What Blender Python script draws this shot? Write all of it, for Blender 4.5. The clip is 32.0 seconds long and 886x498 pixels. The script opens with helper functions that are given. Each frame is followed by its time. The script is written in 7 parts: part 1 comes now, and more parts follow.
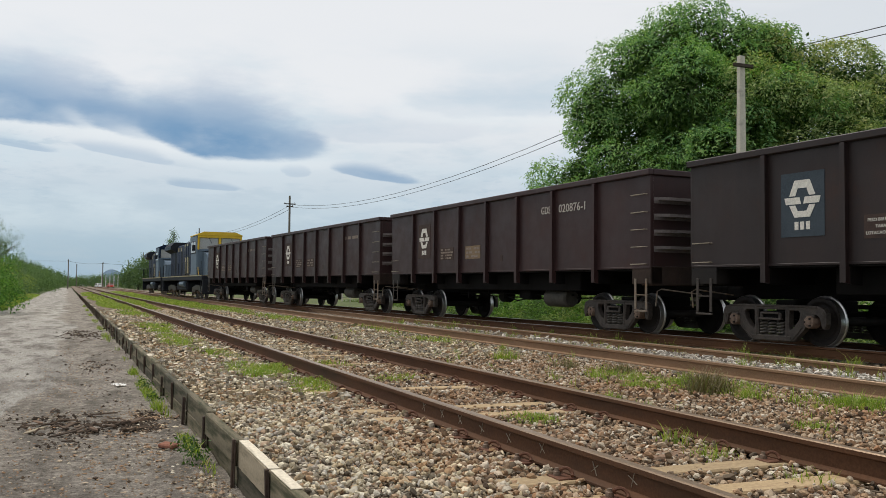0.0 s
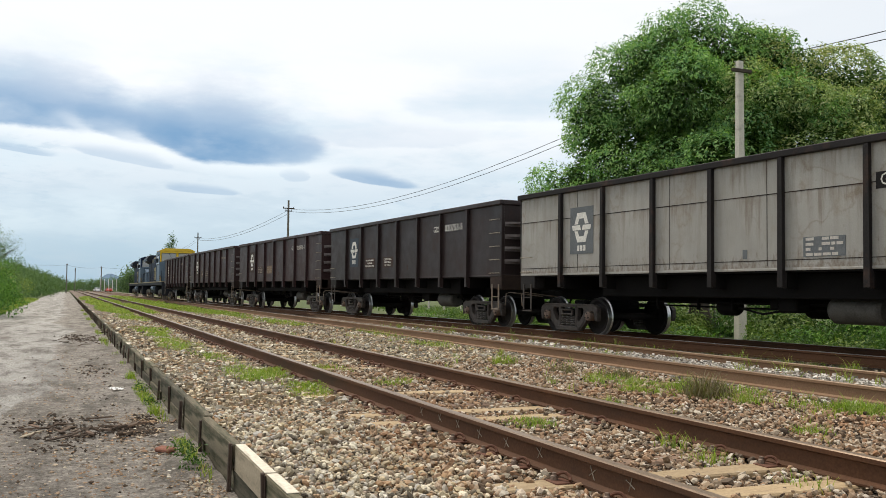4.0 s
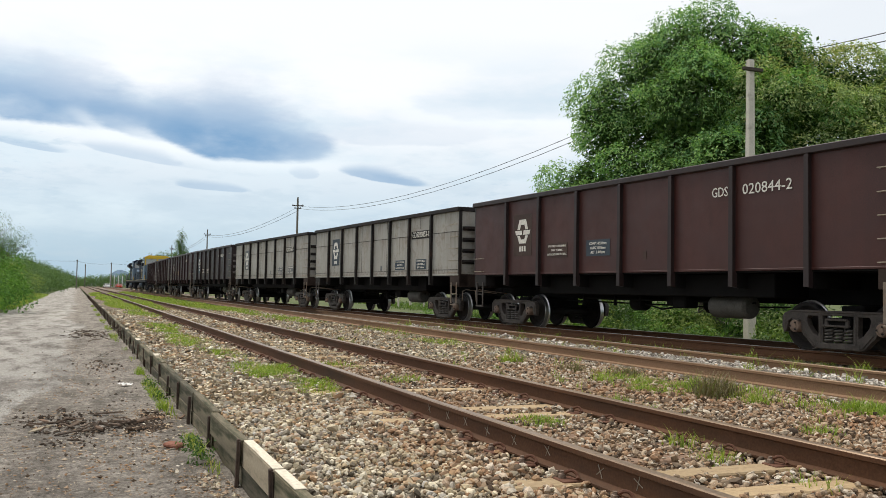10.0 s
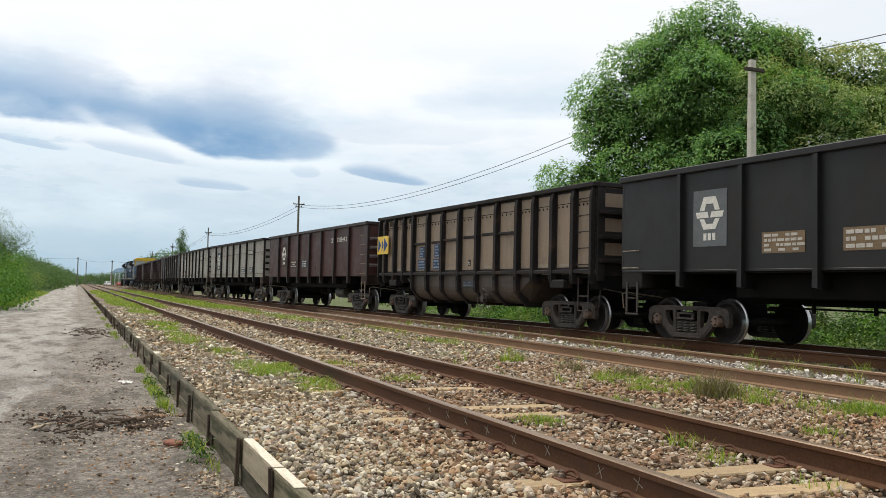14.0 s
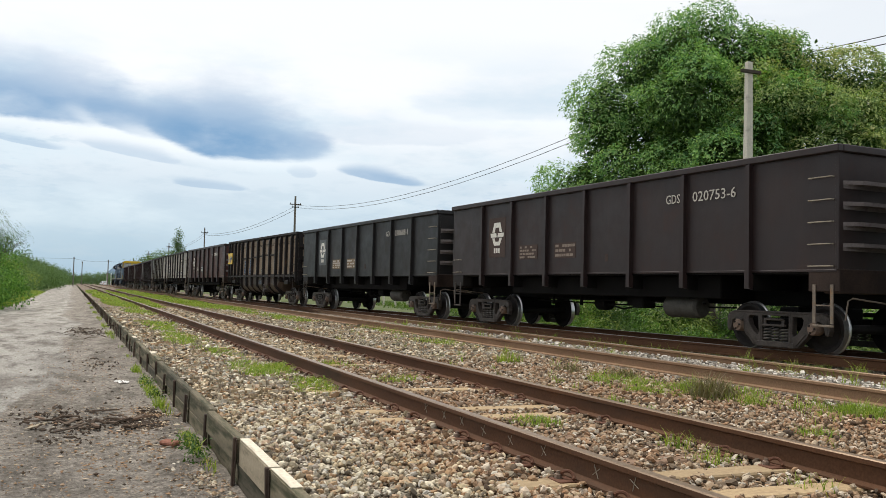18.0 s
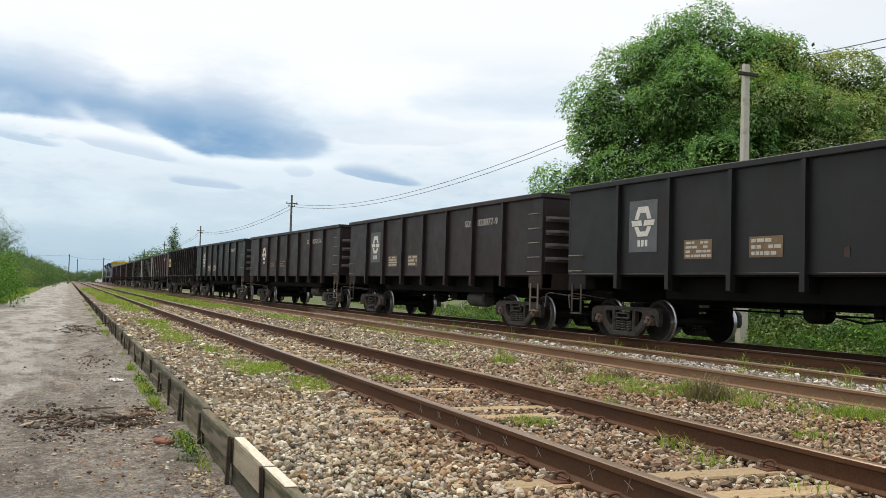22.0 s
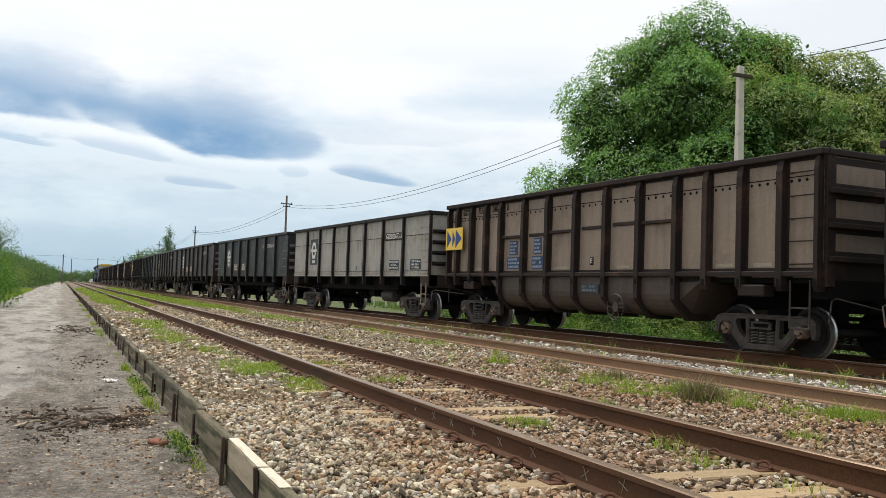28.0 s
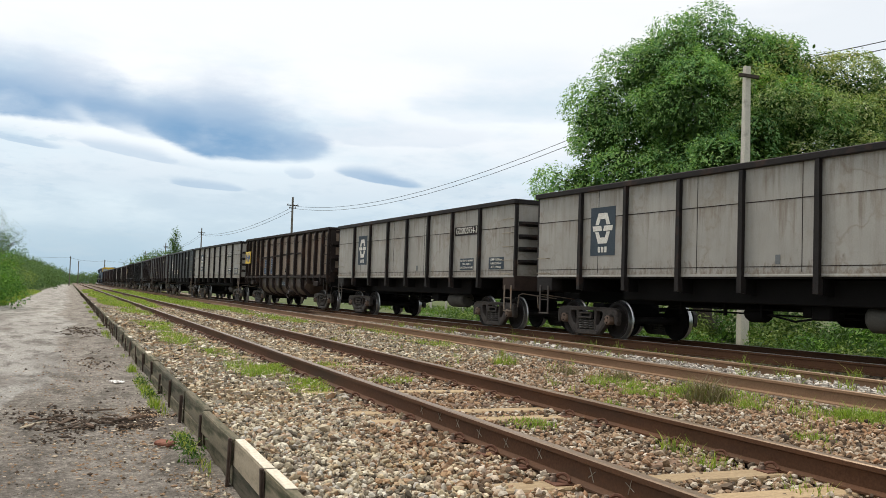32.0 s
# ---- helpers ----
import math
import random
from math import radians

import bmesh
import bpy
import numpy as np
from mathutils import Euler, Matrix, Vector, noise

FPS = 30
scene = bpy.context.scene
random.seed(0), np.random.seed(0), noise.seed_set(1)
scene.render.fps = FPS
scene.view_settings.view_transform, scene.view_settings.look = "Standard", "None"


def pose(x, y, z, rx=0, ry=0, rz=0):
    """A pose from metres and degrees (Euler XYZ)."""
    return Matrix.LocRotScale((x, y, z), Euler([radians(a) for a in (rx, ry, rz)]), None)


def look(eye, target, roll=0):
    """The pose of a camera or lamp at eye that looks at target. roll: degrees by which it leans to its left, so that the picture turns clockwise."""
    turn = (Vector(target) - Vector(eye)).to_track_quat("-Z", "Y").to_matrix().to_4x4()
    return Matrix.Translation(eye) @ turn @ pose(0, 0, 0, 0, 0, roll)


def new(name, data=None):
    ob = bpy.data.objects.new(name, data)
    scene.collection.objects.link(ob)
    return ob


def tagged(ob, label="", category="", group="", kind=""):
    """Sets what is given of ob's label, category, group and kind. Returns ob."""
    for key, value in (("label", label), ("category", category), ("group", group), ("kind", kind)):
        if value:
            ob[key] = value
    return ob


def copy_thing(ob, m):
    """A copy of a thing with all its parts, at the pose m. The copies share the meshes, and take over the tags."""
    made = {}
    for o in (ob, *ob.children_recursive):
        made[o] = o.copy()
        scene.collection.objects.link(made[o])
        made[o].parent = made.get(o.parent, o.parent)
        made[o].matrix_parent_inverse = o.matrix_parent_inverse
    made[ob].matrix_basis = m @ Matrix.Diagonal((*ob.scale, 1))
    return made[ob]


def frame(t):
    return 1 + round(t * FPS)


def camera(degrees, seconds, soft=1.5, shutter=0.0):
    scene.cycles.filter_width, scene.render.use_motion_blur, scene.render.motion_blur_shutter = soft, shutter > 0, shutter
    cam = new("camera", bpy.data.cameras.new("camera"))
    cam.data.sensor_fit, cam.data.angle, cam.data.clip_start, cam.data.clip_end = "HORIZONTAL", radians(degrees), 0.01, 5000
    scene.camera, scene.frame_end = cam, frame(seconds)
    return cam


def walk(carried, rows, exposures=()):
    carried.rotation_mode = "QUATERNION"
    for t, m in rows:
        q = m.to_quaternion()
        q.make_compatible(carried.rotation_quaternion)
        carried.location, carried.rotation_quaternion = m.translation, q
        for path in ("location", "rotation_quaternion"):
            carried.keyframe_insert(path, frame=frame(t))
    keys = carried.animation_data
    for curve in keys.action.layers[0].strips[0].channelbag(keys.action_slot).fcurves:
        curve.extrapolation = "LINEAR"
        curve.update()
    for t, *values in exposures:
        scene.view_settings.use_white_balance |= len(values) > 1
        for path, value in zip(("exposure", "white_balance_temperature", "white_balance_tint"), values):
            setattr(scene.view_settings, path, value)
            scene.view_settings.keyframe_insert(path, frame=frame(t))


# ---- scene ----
cam = camera(52.989, 32.0, soft=0.8)
# seconds, place, turn
PATH = [
    (0, -0.02, -0.023, 1.002, 92.5, -0.67, -22.89),
    (0.5, -0.019, -0.021, 1.001, 92.57, -0.56, -22.82),
    (1, -0.018, -0.019, 0.999, 92.71, -0.64, -22.98),
    (1.5, -0.016, -0.016, 0.997, 92.8, -0.71, -23.11),
    (2, -0.013, -0.014, 0.996, 92.83, -0.73, -23.04),
    (2.5, -0.009, -0.012, 0.995, 92.83, -0.71, -23.01),
    (3, -0.008, -0.011, 0.994, 92.86, -0.72, -23.03),
    (3.5, -0.005, -0.011, 0.994, 92.83, -0.71, -23.07),
    (5.5, -0.007, -0.015, 0.993, 92.78, -0.99, -22.44),
    (6, -0.007, -0.013, 0.993, 92.79, -0.95, -22.56),
    (6.5, -0.008, -0.014, 0.993, 92.79, -0.98, -22.56),
    (7, -0.009, -0.015, 0.993, 92.78, -1.02, -22.58),
    (7.5, -0.009, -0.014, 0.992, 92.76, -1.04, -22.47),
    (8, -0.008, -0.012, 0.991, 92.74, -1.01, -22.4),
    (8.5, -0.008, -0.012, 0.991, 92.74, -1.06, -22.38),
    (9, -0.006, -0.01, 0.99, 92.72, -1.03, -22.39),
    (9.5, -0.005, -0.009, 0.989, 92.69, -1.02, -22.37),
    (10, -0.003, -0.007, 0.989, 92.67, -1.08, -22.42),
    (10.5, -0.001, -0.005, 0.988, 92.65, -1.12, -22.37),
    (11, -0.001, -0.004, 0.988, 92.67, -1.23, -22.44),
    (11.5, 0.001, -0.004, 0.988, 92.62, -1.21, -22.41),
    (12, 0.001, -0.003, 0.988, 92.62, -1.23, -22.44),
    (12.5, 0.001, -0.002, 0.988, 92.61, -1.24, -22.43),
    (13, 0.001, -0.002, 0.988, 92.61, -1.21, -22.4),
    (13.5, 0.001, -0.002, 0.988, 92.61, -1.21, -22.4),
    (14, 0, -0.001, 0.988, 92.62, -1.32, -22.38),
    (14.5, 0, -0.002, 0.988, 92.61, -1.39, -22.33),
    (16.5, -0.002, -0.001, 0.987, 92.66, -1.38, -22.47),
    (17, -0.003, -0.002, 0.987, 92.66, -1.36, -22.62),
    (17.5, -0.004, -0.005, 0.987, 92.65, -1.41, -22.65),
    (18, -0.007, -0.009, 0.987, 92.67, -1.48, -22.61),
    (18.5, -0.009, -0.01, 0.987, 92.68, -1.64, -22.67),
    (19, -0.01, -0.01, 0.987, 92.7, -1.71, -22.72),
    (19.5, -0.011, -0.01, 0.987, 92.7, -1.74, -22.79),
    (20, -0.012, -0.009, 0.986, 92.73, -1.82, -22.88),
    (20.5, -0.011, -0.007, 0.986, 92.74, -1.87, -22.89),
    (21, -0.01, -0.006, 0.985, 92.72, -1.9, -22.93),
    (21.5, -0.007, -0.003, 0.984, 92.69, -1.86, -23),
    (22, -0.005, -0.002, 0.985, 92.69, -1.89, -22.88),
    (22.5, -0.003, 0, 0.986, 92.67, -1.85, -22.87),
    (23, -0.002, 0.002, 0.986, 92.67, -1.89, -22.99),
    (23.5, -0.002, 0.001, 0.986, 92.67, -1.96, -23.04),
    (24, -0.005, -0.001, 0.987, 92.7, -1.97, -23.08),
    (24.5, -0.007, -0.003, 0.987, 92.68, -1.96, -23.13),
    (25, -0.009, -0.004, 0.986, 92.68, -1.91, -23.18),
    (25.5, -0.011, -0.006, 0.987, 92.69, -1.8, -23.23),
    (27.5, -0.006, -0.003, 0.986, 92.76, -1.96, -23.23),
    (28, -0.005, -0.003, 0.986, 92.74, -1.97, -23.21),
    (28.5, -0.003, -0.002, 0.987, 92.8, -2.04, -23.21),
    (29, -0.002, -0.001, 0.987, 92.76, -2.13, -23.16),
    (29.5, -0, -0.001, 0.987, 92.79, -2.1, -23.1),
    (30, 0, -0.001, 0.987, 92.78, -2.1, -23.05),
    (30.5, -0.001, -0.001, 0.987, 92.79, -2.05, -23.01),
    (31, -0.001, -0, 0.986, 92.82, -2.08, -22.94),
    (31.5, -0.002, -0.001, 0.986, 92.8, -1.91, -22.9),
    (32, -0.003, -0.001, 0.985, 92.81, -1.89, -22.82)
]
walk(cam, [(r[0], pose(*r[1:])) for r in PATH],
     exposures=((0.0, -0.28), (1.0, -0.14), (2.0, 0.0), (32.0, 0.0)))

# ---------------------------------------------------------------- light
SUN_AZ, SUN_EL = -24.0, 62.0


def make_world():
    w = bpy.data.worlds.new("sky")
    scene.world = w
    w.use_nodes = True
    nt = w.node_tree
    nt.nodes.clear()
    N, K = nt.nodes.new, nt.links.new

    def m(op, a, b=0.0, c=0.0):
        n = N("ShaderNodeMath")
        n.operation = op
        for i, v in enumerate((a, b, c)):
            if isinstance(v, (int, float)):
                n.inputs[i].default_value = v
            else:
                K(v, n.inputs[i])
        return n.outputs[0]

    def mix(fac, a, b):
        n = N("ShaderNodeMix")
        n.data_type = "RGBA"
        for s, v in ((n.inputs[0], fac), (n.inputs[6], a), (n.inputs[7], b)):
            if isinstance(v, tuple):
                s.default_value = (*v, 1)
            elif isinstance(v, (int, float)):
                s.default_value = v
            else:
                K(v, s)
        return n.outputs[2]

    def step(v, lo, hi):
        n = N("ShaderNodeMapRange")
        n.interpolation_type = "SMOOTHSTEP"
        K(v, n.inputs[0])
        n.inputs[1].default_value, n.inputs[2].default_value = lo, hi
        return n.outputs[0]

    tc = N("ShaderNodeTexCoord")
    sep = N("ShaderNodeSeparateXYZ")
    K(tc.outputs["Generated"], sep.inputs[0])
    az = m("MULTIPLY", m("ARCTAN2", sep.outputs[0], sep.outputs[1]), 57.2958)
    el = m("MULTIPLY", m("ARCSINE", sep.outputs[2]), 57.2958)
    comb = N("ShaderNodeCombineXYZ")
    K(m("MULTIPLY", az, 0.045), comb.inputs[0])
    K(m("MULTIPLY", el, 0.16), comb.inputs[1])

    def noise_tex(scale, detail, rough, off):
        mp = N("ShaderNodeVectorMath")
        mp.operation = "ADD"
        K(comb.outputs[0], mp.inputs[0])
        mp.inputs[1].default_value = (off, off * 0.7, off * 0.3)
        n = N("ShaderNodeTexNoise")
        K(mp.outputs[0], n.inputs["Vector"])
        n.inputs["Scale"].default_value, n.inputs["Detail"].default_value, n.inputs["Roughness"].default_value = scale, detail, rough
        return n.outputs[0]

    n1, n2, n3 = noise_tex(2.2, 6, 0.55, 1.3), noise_tex(5.5, 6, 0.6, 7.7), noise_tex(1.2, 4, 0.5, 4.4)
    sky = N("ShaderNodeTexSky")
    sky.sky_type, sky.sun_disc = "NISHITA", False
    sky.sun_elevation, sky.sun_rotation = radians(SUN_EL), radians(SUN_AZ)
    blue = N("ShaderNodeVectorMath")
    blue.operation = "SCALE"
    K(sky.outputs[0], blue.inputs[0])
    blue.inputs["Scale"].default_value = 0.1
    # thin veil: pale blue near the horizon, white towards the zenith
    veil = mix(step(el, 0.0, 12.5), (0.43, 0.62, 0.78), (1.10, 1.11, 1.12))
    veil = mix(m("MULTIPLY", m("MULTIPLY", step(n1, 0.40, 0.70), step(m("SUBTRACT", 17.0, el), 0.0, 6.0)), step(el, 0.5, 6.0)), veil, (0.80, 0.92, 1.0))
    streak = m("MULTIPLY", step(n2, 0.46, 0.66), step(m("SUBTRACT", 12.0, el), 0.0, 7.0))
    veil = mix(m("MULTIPLY", streak, 0.4), veil, (0.56, 0.70, 0.82))
    grey_r = m("MULTIPLY", step(az, 22.0, 40.0), step(n3, 0.35, 0.6))
    veil = mix(m("MULTIPLY", grey_r, 0.30), veil, (0.62, 0.73, 0.82))
    col = mix(0.86, blue.outputs[0], veil)
    # darker cumulus: azimuth, elevation, half width, depth of the base, height of the soft top, tilt, strength
    fine = noise_tex(13.0, 7, 0.62, 2.9)
    comb2 = N("ShaderNodeCombineXYZ")
    K(m("MULTIPLY", az, 0.07), comb2.inputs[0])
    K(m("MULTIPLY", el, 0.17), comb2.inputs[1])
    puff_tex = N("ShaderNodeTexNoise")
    K(comb2.outputs[0], puff_tex.inputs["Vector"])
    puff_tex.inputs["Scale"].default_value, puff_tex.inputs["Detail"].default_value, puff_tex.inputs["Roughness"].default_value = 2.6, 8, 0.58
    puff = m("SUBTRACT", puff_tex.outputs[0], 0.5)
    w1, w2 = m("SUBTRACT", n1, 0.5), m("SUBTRACT", n2, 0.5)
    wisp = m("MULTIPLY", m("MULTIPLY", step(fine, 0.50, 0.68), step(n3, 0.42, 0.60)), m("MULTIPLY", step(el, 1.5, 5.0), m("SUBTRACT", 1.0, step(el, 9.0, 13.0))))
    col = mix(m("MULTIPLY", wisp, 0.30), col, (0.40, 0.58, 0.74))
    for a0, e0, wa, hb, ht, tilt, power in ((-4.2, 10.75, 8.6, 1.35, 3.6, -0.075, 0.90), (3.6, 10.0, 3.6, 1.3, 2.6, -0.12, 0.6), (9.2, 9.25, 6.2, 1.4, 4.4, -0.085, 1.0), (18.4, 7.25, 2.9, 0.42, 0.75, -0.12, 0.68),
                                            (7.6, 6.2, 2.5, 0.26, 0.5, -0.05, 0.42), (-2.6, 8.0, 2.2, 0.22, 0.5, -0.12, 0.45), (13.2, 7.25, 0.9, 0.4, 0.5, 0.0, 0.30), (3.0, 7.9, 3.2, 0.3, 0.6, -0.15, 0.35),
                                            (19.0, 10.1, 6.5, 0.9, 1.8, 0.0, 0.16), (27.0, 12.0, 7.0, 1.2, 2.4, 0.0, 0.14)):
        da = m("SUBTRACT", az, a0)
        v = m("SUBTRACT", m("SUBTRACT", el, e0), m("MULTIPLY", da, tilt))
        v = m("ADD", v, m("ADD", m("MULTIPLY", puff, 0.8 * min(1.0, hb)), m("MULTIPLY", w2, 0.6 * min(1.0, hb))))
        u = m("DIVIDE", m("ADD", da, m("ADD", m("MULTIPLY", w1, 2.6), m("MULTIPLY", puff, 2.2))), wa)
        low, high = m("DIVIDE", m("MINIMUM", v, 0.0), hb), m("DIVIDE", m("MAXIMUM", v, 0.0), ht)
        uu = m("POWER", m("ABSOLUTE", u), 2.6)
        base = m("SUBTRACT", 1.0, step(m("ADD", uu, m("MULTIPLY", low, low)), 0.62, 1.12))
        top = m("SUBTRACT", 1.0, step(m("ADD", m("MULTIPLY", uu, 0.6), m("ADD", high, m("MULTIPLY", m("ADD", puff, w1), 0.9))), 0.05, 1.05))
        rim = m("MULTIPLY", m("SUBTRACT", 1.0, step(m("ADD", uu, m("MULTIPLY", low, low)), 1.1, 2.3)), 0.55 if hb > 1 else 0.0)
        col = mix(m("MULTIPLY", rim, m("SUBTRACT", 1.0, step(v, -hb, 0.6))), col, (0.96, 1.02, 1.06))
        fac = m("MULTIPLY", base, top)
        fac = m("MULTIPLY", fac, m("ADD", 0.82, m("MULTIPLY", puff, 1.1)))
        col = mix(m("MULTIPLY", fac, power), col, (0.185, 0.37, 0.61))
    bg = N("ShaderNodeBackground")
    K(col, bg.inputs[0])
    bg.inputs[1].default_value = 1.0
    out = N("ShaderNodeOutputWorld")
    K(bg.outputs[0], out.inputs[0])


make_world()
sun = new("sun", bpy.data.lights.new("sun", "SUN"))
sun.data.energy, sun.data.angle, sun.data.color = 2.9, radians(14), (1.0, 0.94, 0.85)
_a, _e = radians(SUN_AZ), radians(SUN_EL)
sun.matrix_world = look((40 * math.sin(_a) * math.cos(_e), 40 * math.cos(_a) * math.cos(_e), 40 * math.sin(_e)), (0, 0, 0))


# ---------------------------------------------------------------- materials
def shader(name, rough=0.7, metal=0.0):
    ma = bpy.data.materials.new(name)
    ma.use_nodes = True
    nt = ma.node_tree
    b = nt.nodes["Principled BSDF"]
    b.inputs["Roughness"].default_value, b.inputs["Metallic"].default_value = rough, metal
    b.inputs["Specular IOR Level"].default_value = 0.18
    return ma, nt, b


def nd(nt, kind, **ins):
    n = nt.nodes.new(kind)
    for k, v in ins.items():
        n.inputs[k.replace("_", " ")].default_value = v
    return n


def noise_out(nt, scale, detail=5, rough=0.6, stretch=(1, 1, 1)):
    tc = nd(nt, "ShaderNodeTexCoord")
    mp = nd(nt, "ShaderNodeMapping")
    mp.inputs["Scale"].default_value = stretch
    nt.links.new(tc.outputs["Object"], mp.inputs[0])
    n = nd(nt, "ShaderNodeTexNoise", Scale=scale, Detail=detail, Roughness=rough)
    nt.links.new(mp.outputs[0], n.inputs["Vector"])
    return n.outputs[0]


def ramp(nt, src, stops):
    r = nt.nodes.new("ShaderNodeValToRGB")
    e = r.color_ramp.elements
    while len(e) < len(stops):
        e.new(0.5)
    for el_, (p, c) in zip(e, stops):
        el_.position, el_.color = p, (*c, 1) if len(c) == 3 else c
    nt.links.new(src, r.inputs[0])
    return r.outputs[0]


def blend(nt, fac, a, b, mode="MIX"):
    n = nt.nodes.new("ShaderNodeMix")
    n.data_type, n.blend_type = "RGBA", mode
    for s, v in ((n.inputs[0], fac), (n.inputs[6], a), (n.inputs[7], b)):
        if isinstance(v, tuple):
            s.default_value = (*v, 1)
        elif isinstance(v, (int, float)):
            s.default_value = v
        else:
            nt.links.new(v, s)
    return n.outputs[2]


def bump(nt, b, src, strength, dist=0.02):
    n = nd(nt, "ShaderNodeBump", Strength=strength, Distance=dist)
    nt.links.new(src, n.inputs["Height"])
    nt.links.new(n.outputs[0], b.inputs["Normal"])


def dull(name, c1, c2, scale=4.0, rough=0.8, metal=0.0, fine=40.0, bumps=0.15, stretch=(1, 1, 1), spots=None, spot_scale=2.0, spot_range=(0.55, 0.75)):
    """A worn surface: two tones at a large scale, grain, and stains of a third colour."""
    ma, nt, b = shader(name, rough, metal)
    big, small = noise_out(nt, scale, 5, 0.6, stretch), noise_out(nt, fine, 4, 0.6)
    col = ramp(nt, big, ((0.3, c1), (0.7, c2)))
    col = blend(nt, 0.35, col, ramp(nt, small, ((0.3, tuple(v * 0.55 for v in c1)), (0.7, tuple(min(1, v * 1.3) for v in c2)))))
    if spots:
        s = noise_out(nt, spot_scale, 6, 0.65, stretch)
        col = blend(nt, ramp(nt, s, ((spot_range[0], (0, 0, 0)), (spot_range[1], (1, 1, 1)))), col, spots)
    nt.links.new(col, b.inputs["Base Color"])
    bump(nt, b, small, bumps, 0.01)
    return ma


def vary(ma, lo, hi):
    """Each object with this material gets its own tone."""
    nt = ma.node_tree
    b = nt.nodes["Principled BSDF"]
    src = b.inputs["Base Color"].links[0].from_socket
    oi = nt.nodes.new("ShaderNodeObjectInfo")
    nt.links.new(blend(nt, 1.0, src, ramp(nt, oi.outputs["Random"], ((0.0, (lo,) * 3), (1.0, (hi, hi * 0.97, hi * 0.92)))), "MULTIPLY"), b.inputs["Base Color"])


def island(name, stops, rough=0.85, scale=30.0, bumps=0.3, tint=None):
    """Many small pieces in one mesh, each with its own tone."""
    ma, nt, b = shader(name, rough)
    g = nt.nodes.new("ShaderNodeNewGeometry")
    col = ramp(nt, g.outputs["Random Per Island"], stops)
    n = noise_out(nt, scale, 4)
    col = blend(nt, 0.5, col, ramp(nt, n, ((0.25, (0.45, 0.45, 0.45)), (0.75, (1.35, 1.33, 1.3)))), "MULTIPLY")
    if tint:
        t = noise_out(nt, tint[1], 3)
        col = blend(nt, ramp(nt, t, ((0.45, (0, 0, 0)), (0.62, (tint[2],) * 3))), col, tint[0], "MULTIPLY")
    nt.links.new(col, b.inputs["Base Color"])
    bump(nt, b, n, bumps, 0.01)
    return ma


def leafy(name, stops, tint=((1.5, 1.25, 0.45), 0.16, 0.9), trans=0.25):
    ma, nt, b = shader(name, 0.55)
    g = nt.nodes.new("ShaderNodeNewGeometry")
    col = ramp(nt, g.outputs["Random Per Island"], stops)
    t = noise_out(nt, tint[1], 3)
    col = blend(nt, ramp(nt, t, ((0.45, (0, 0, 0)), (0.6, (tint[2],) * 3))), col, blend(nt, 1.0, col, tint[0], "MULTIPLY"))
    nt.links.new(col, b.inputs["Base Color"])
    tr = nt.nodes.new("ShaderNodeBsdfTranslucent")
    nt.links.new(blend(nt, 1.0, col, (1.3, 1.5, 0.5), "MULTIPLY"), tr.inputs[0])
    mx = nt.nodes.new("ShaderNodeMixShader")
    mx.inputs[0].default_value = trans
    nt.links.new(b.outputs[0], mx.inputs[1])
    nt.links.new(tr.outputs[0], mx.inputs[2])
    nt.links.new(mx.outputs[0], nt.nodes["Material Output"].inputs[0])
    return ma


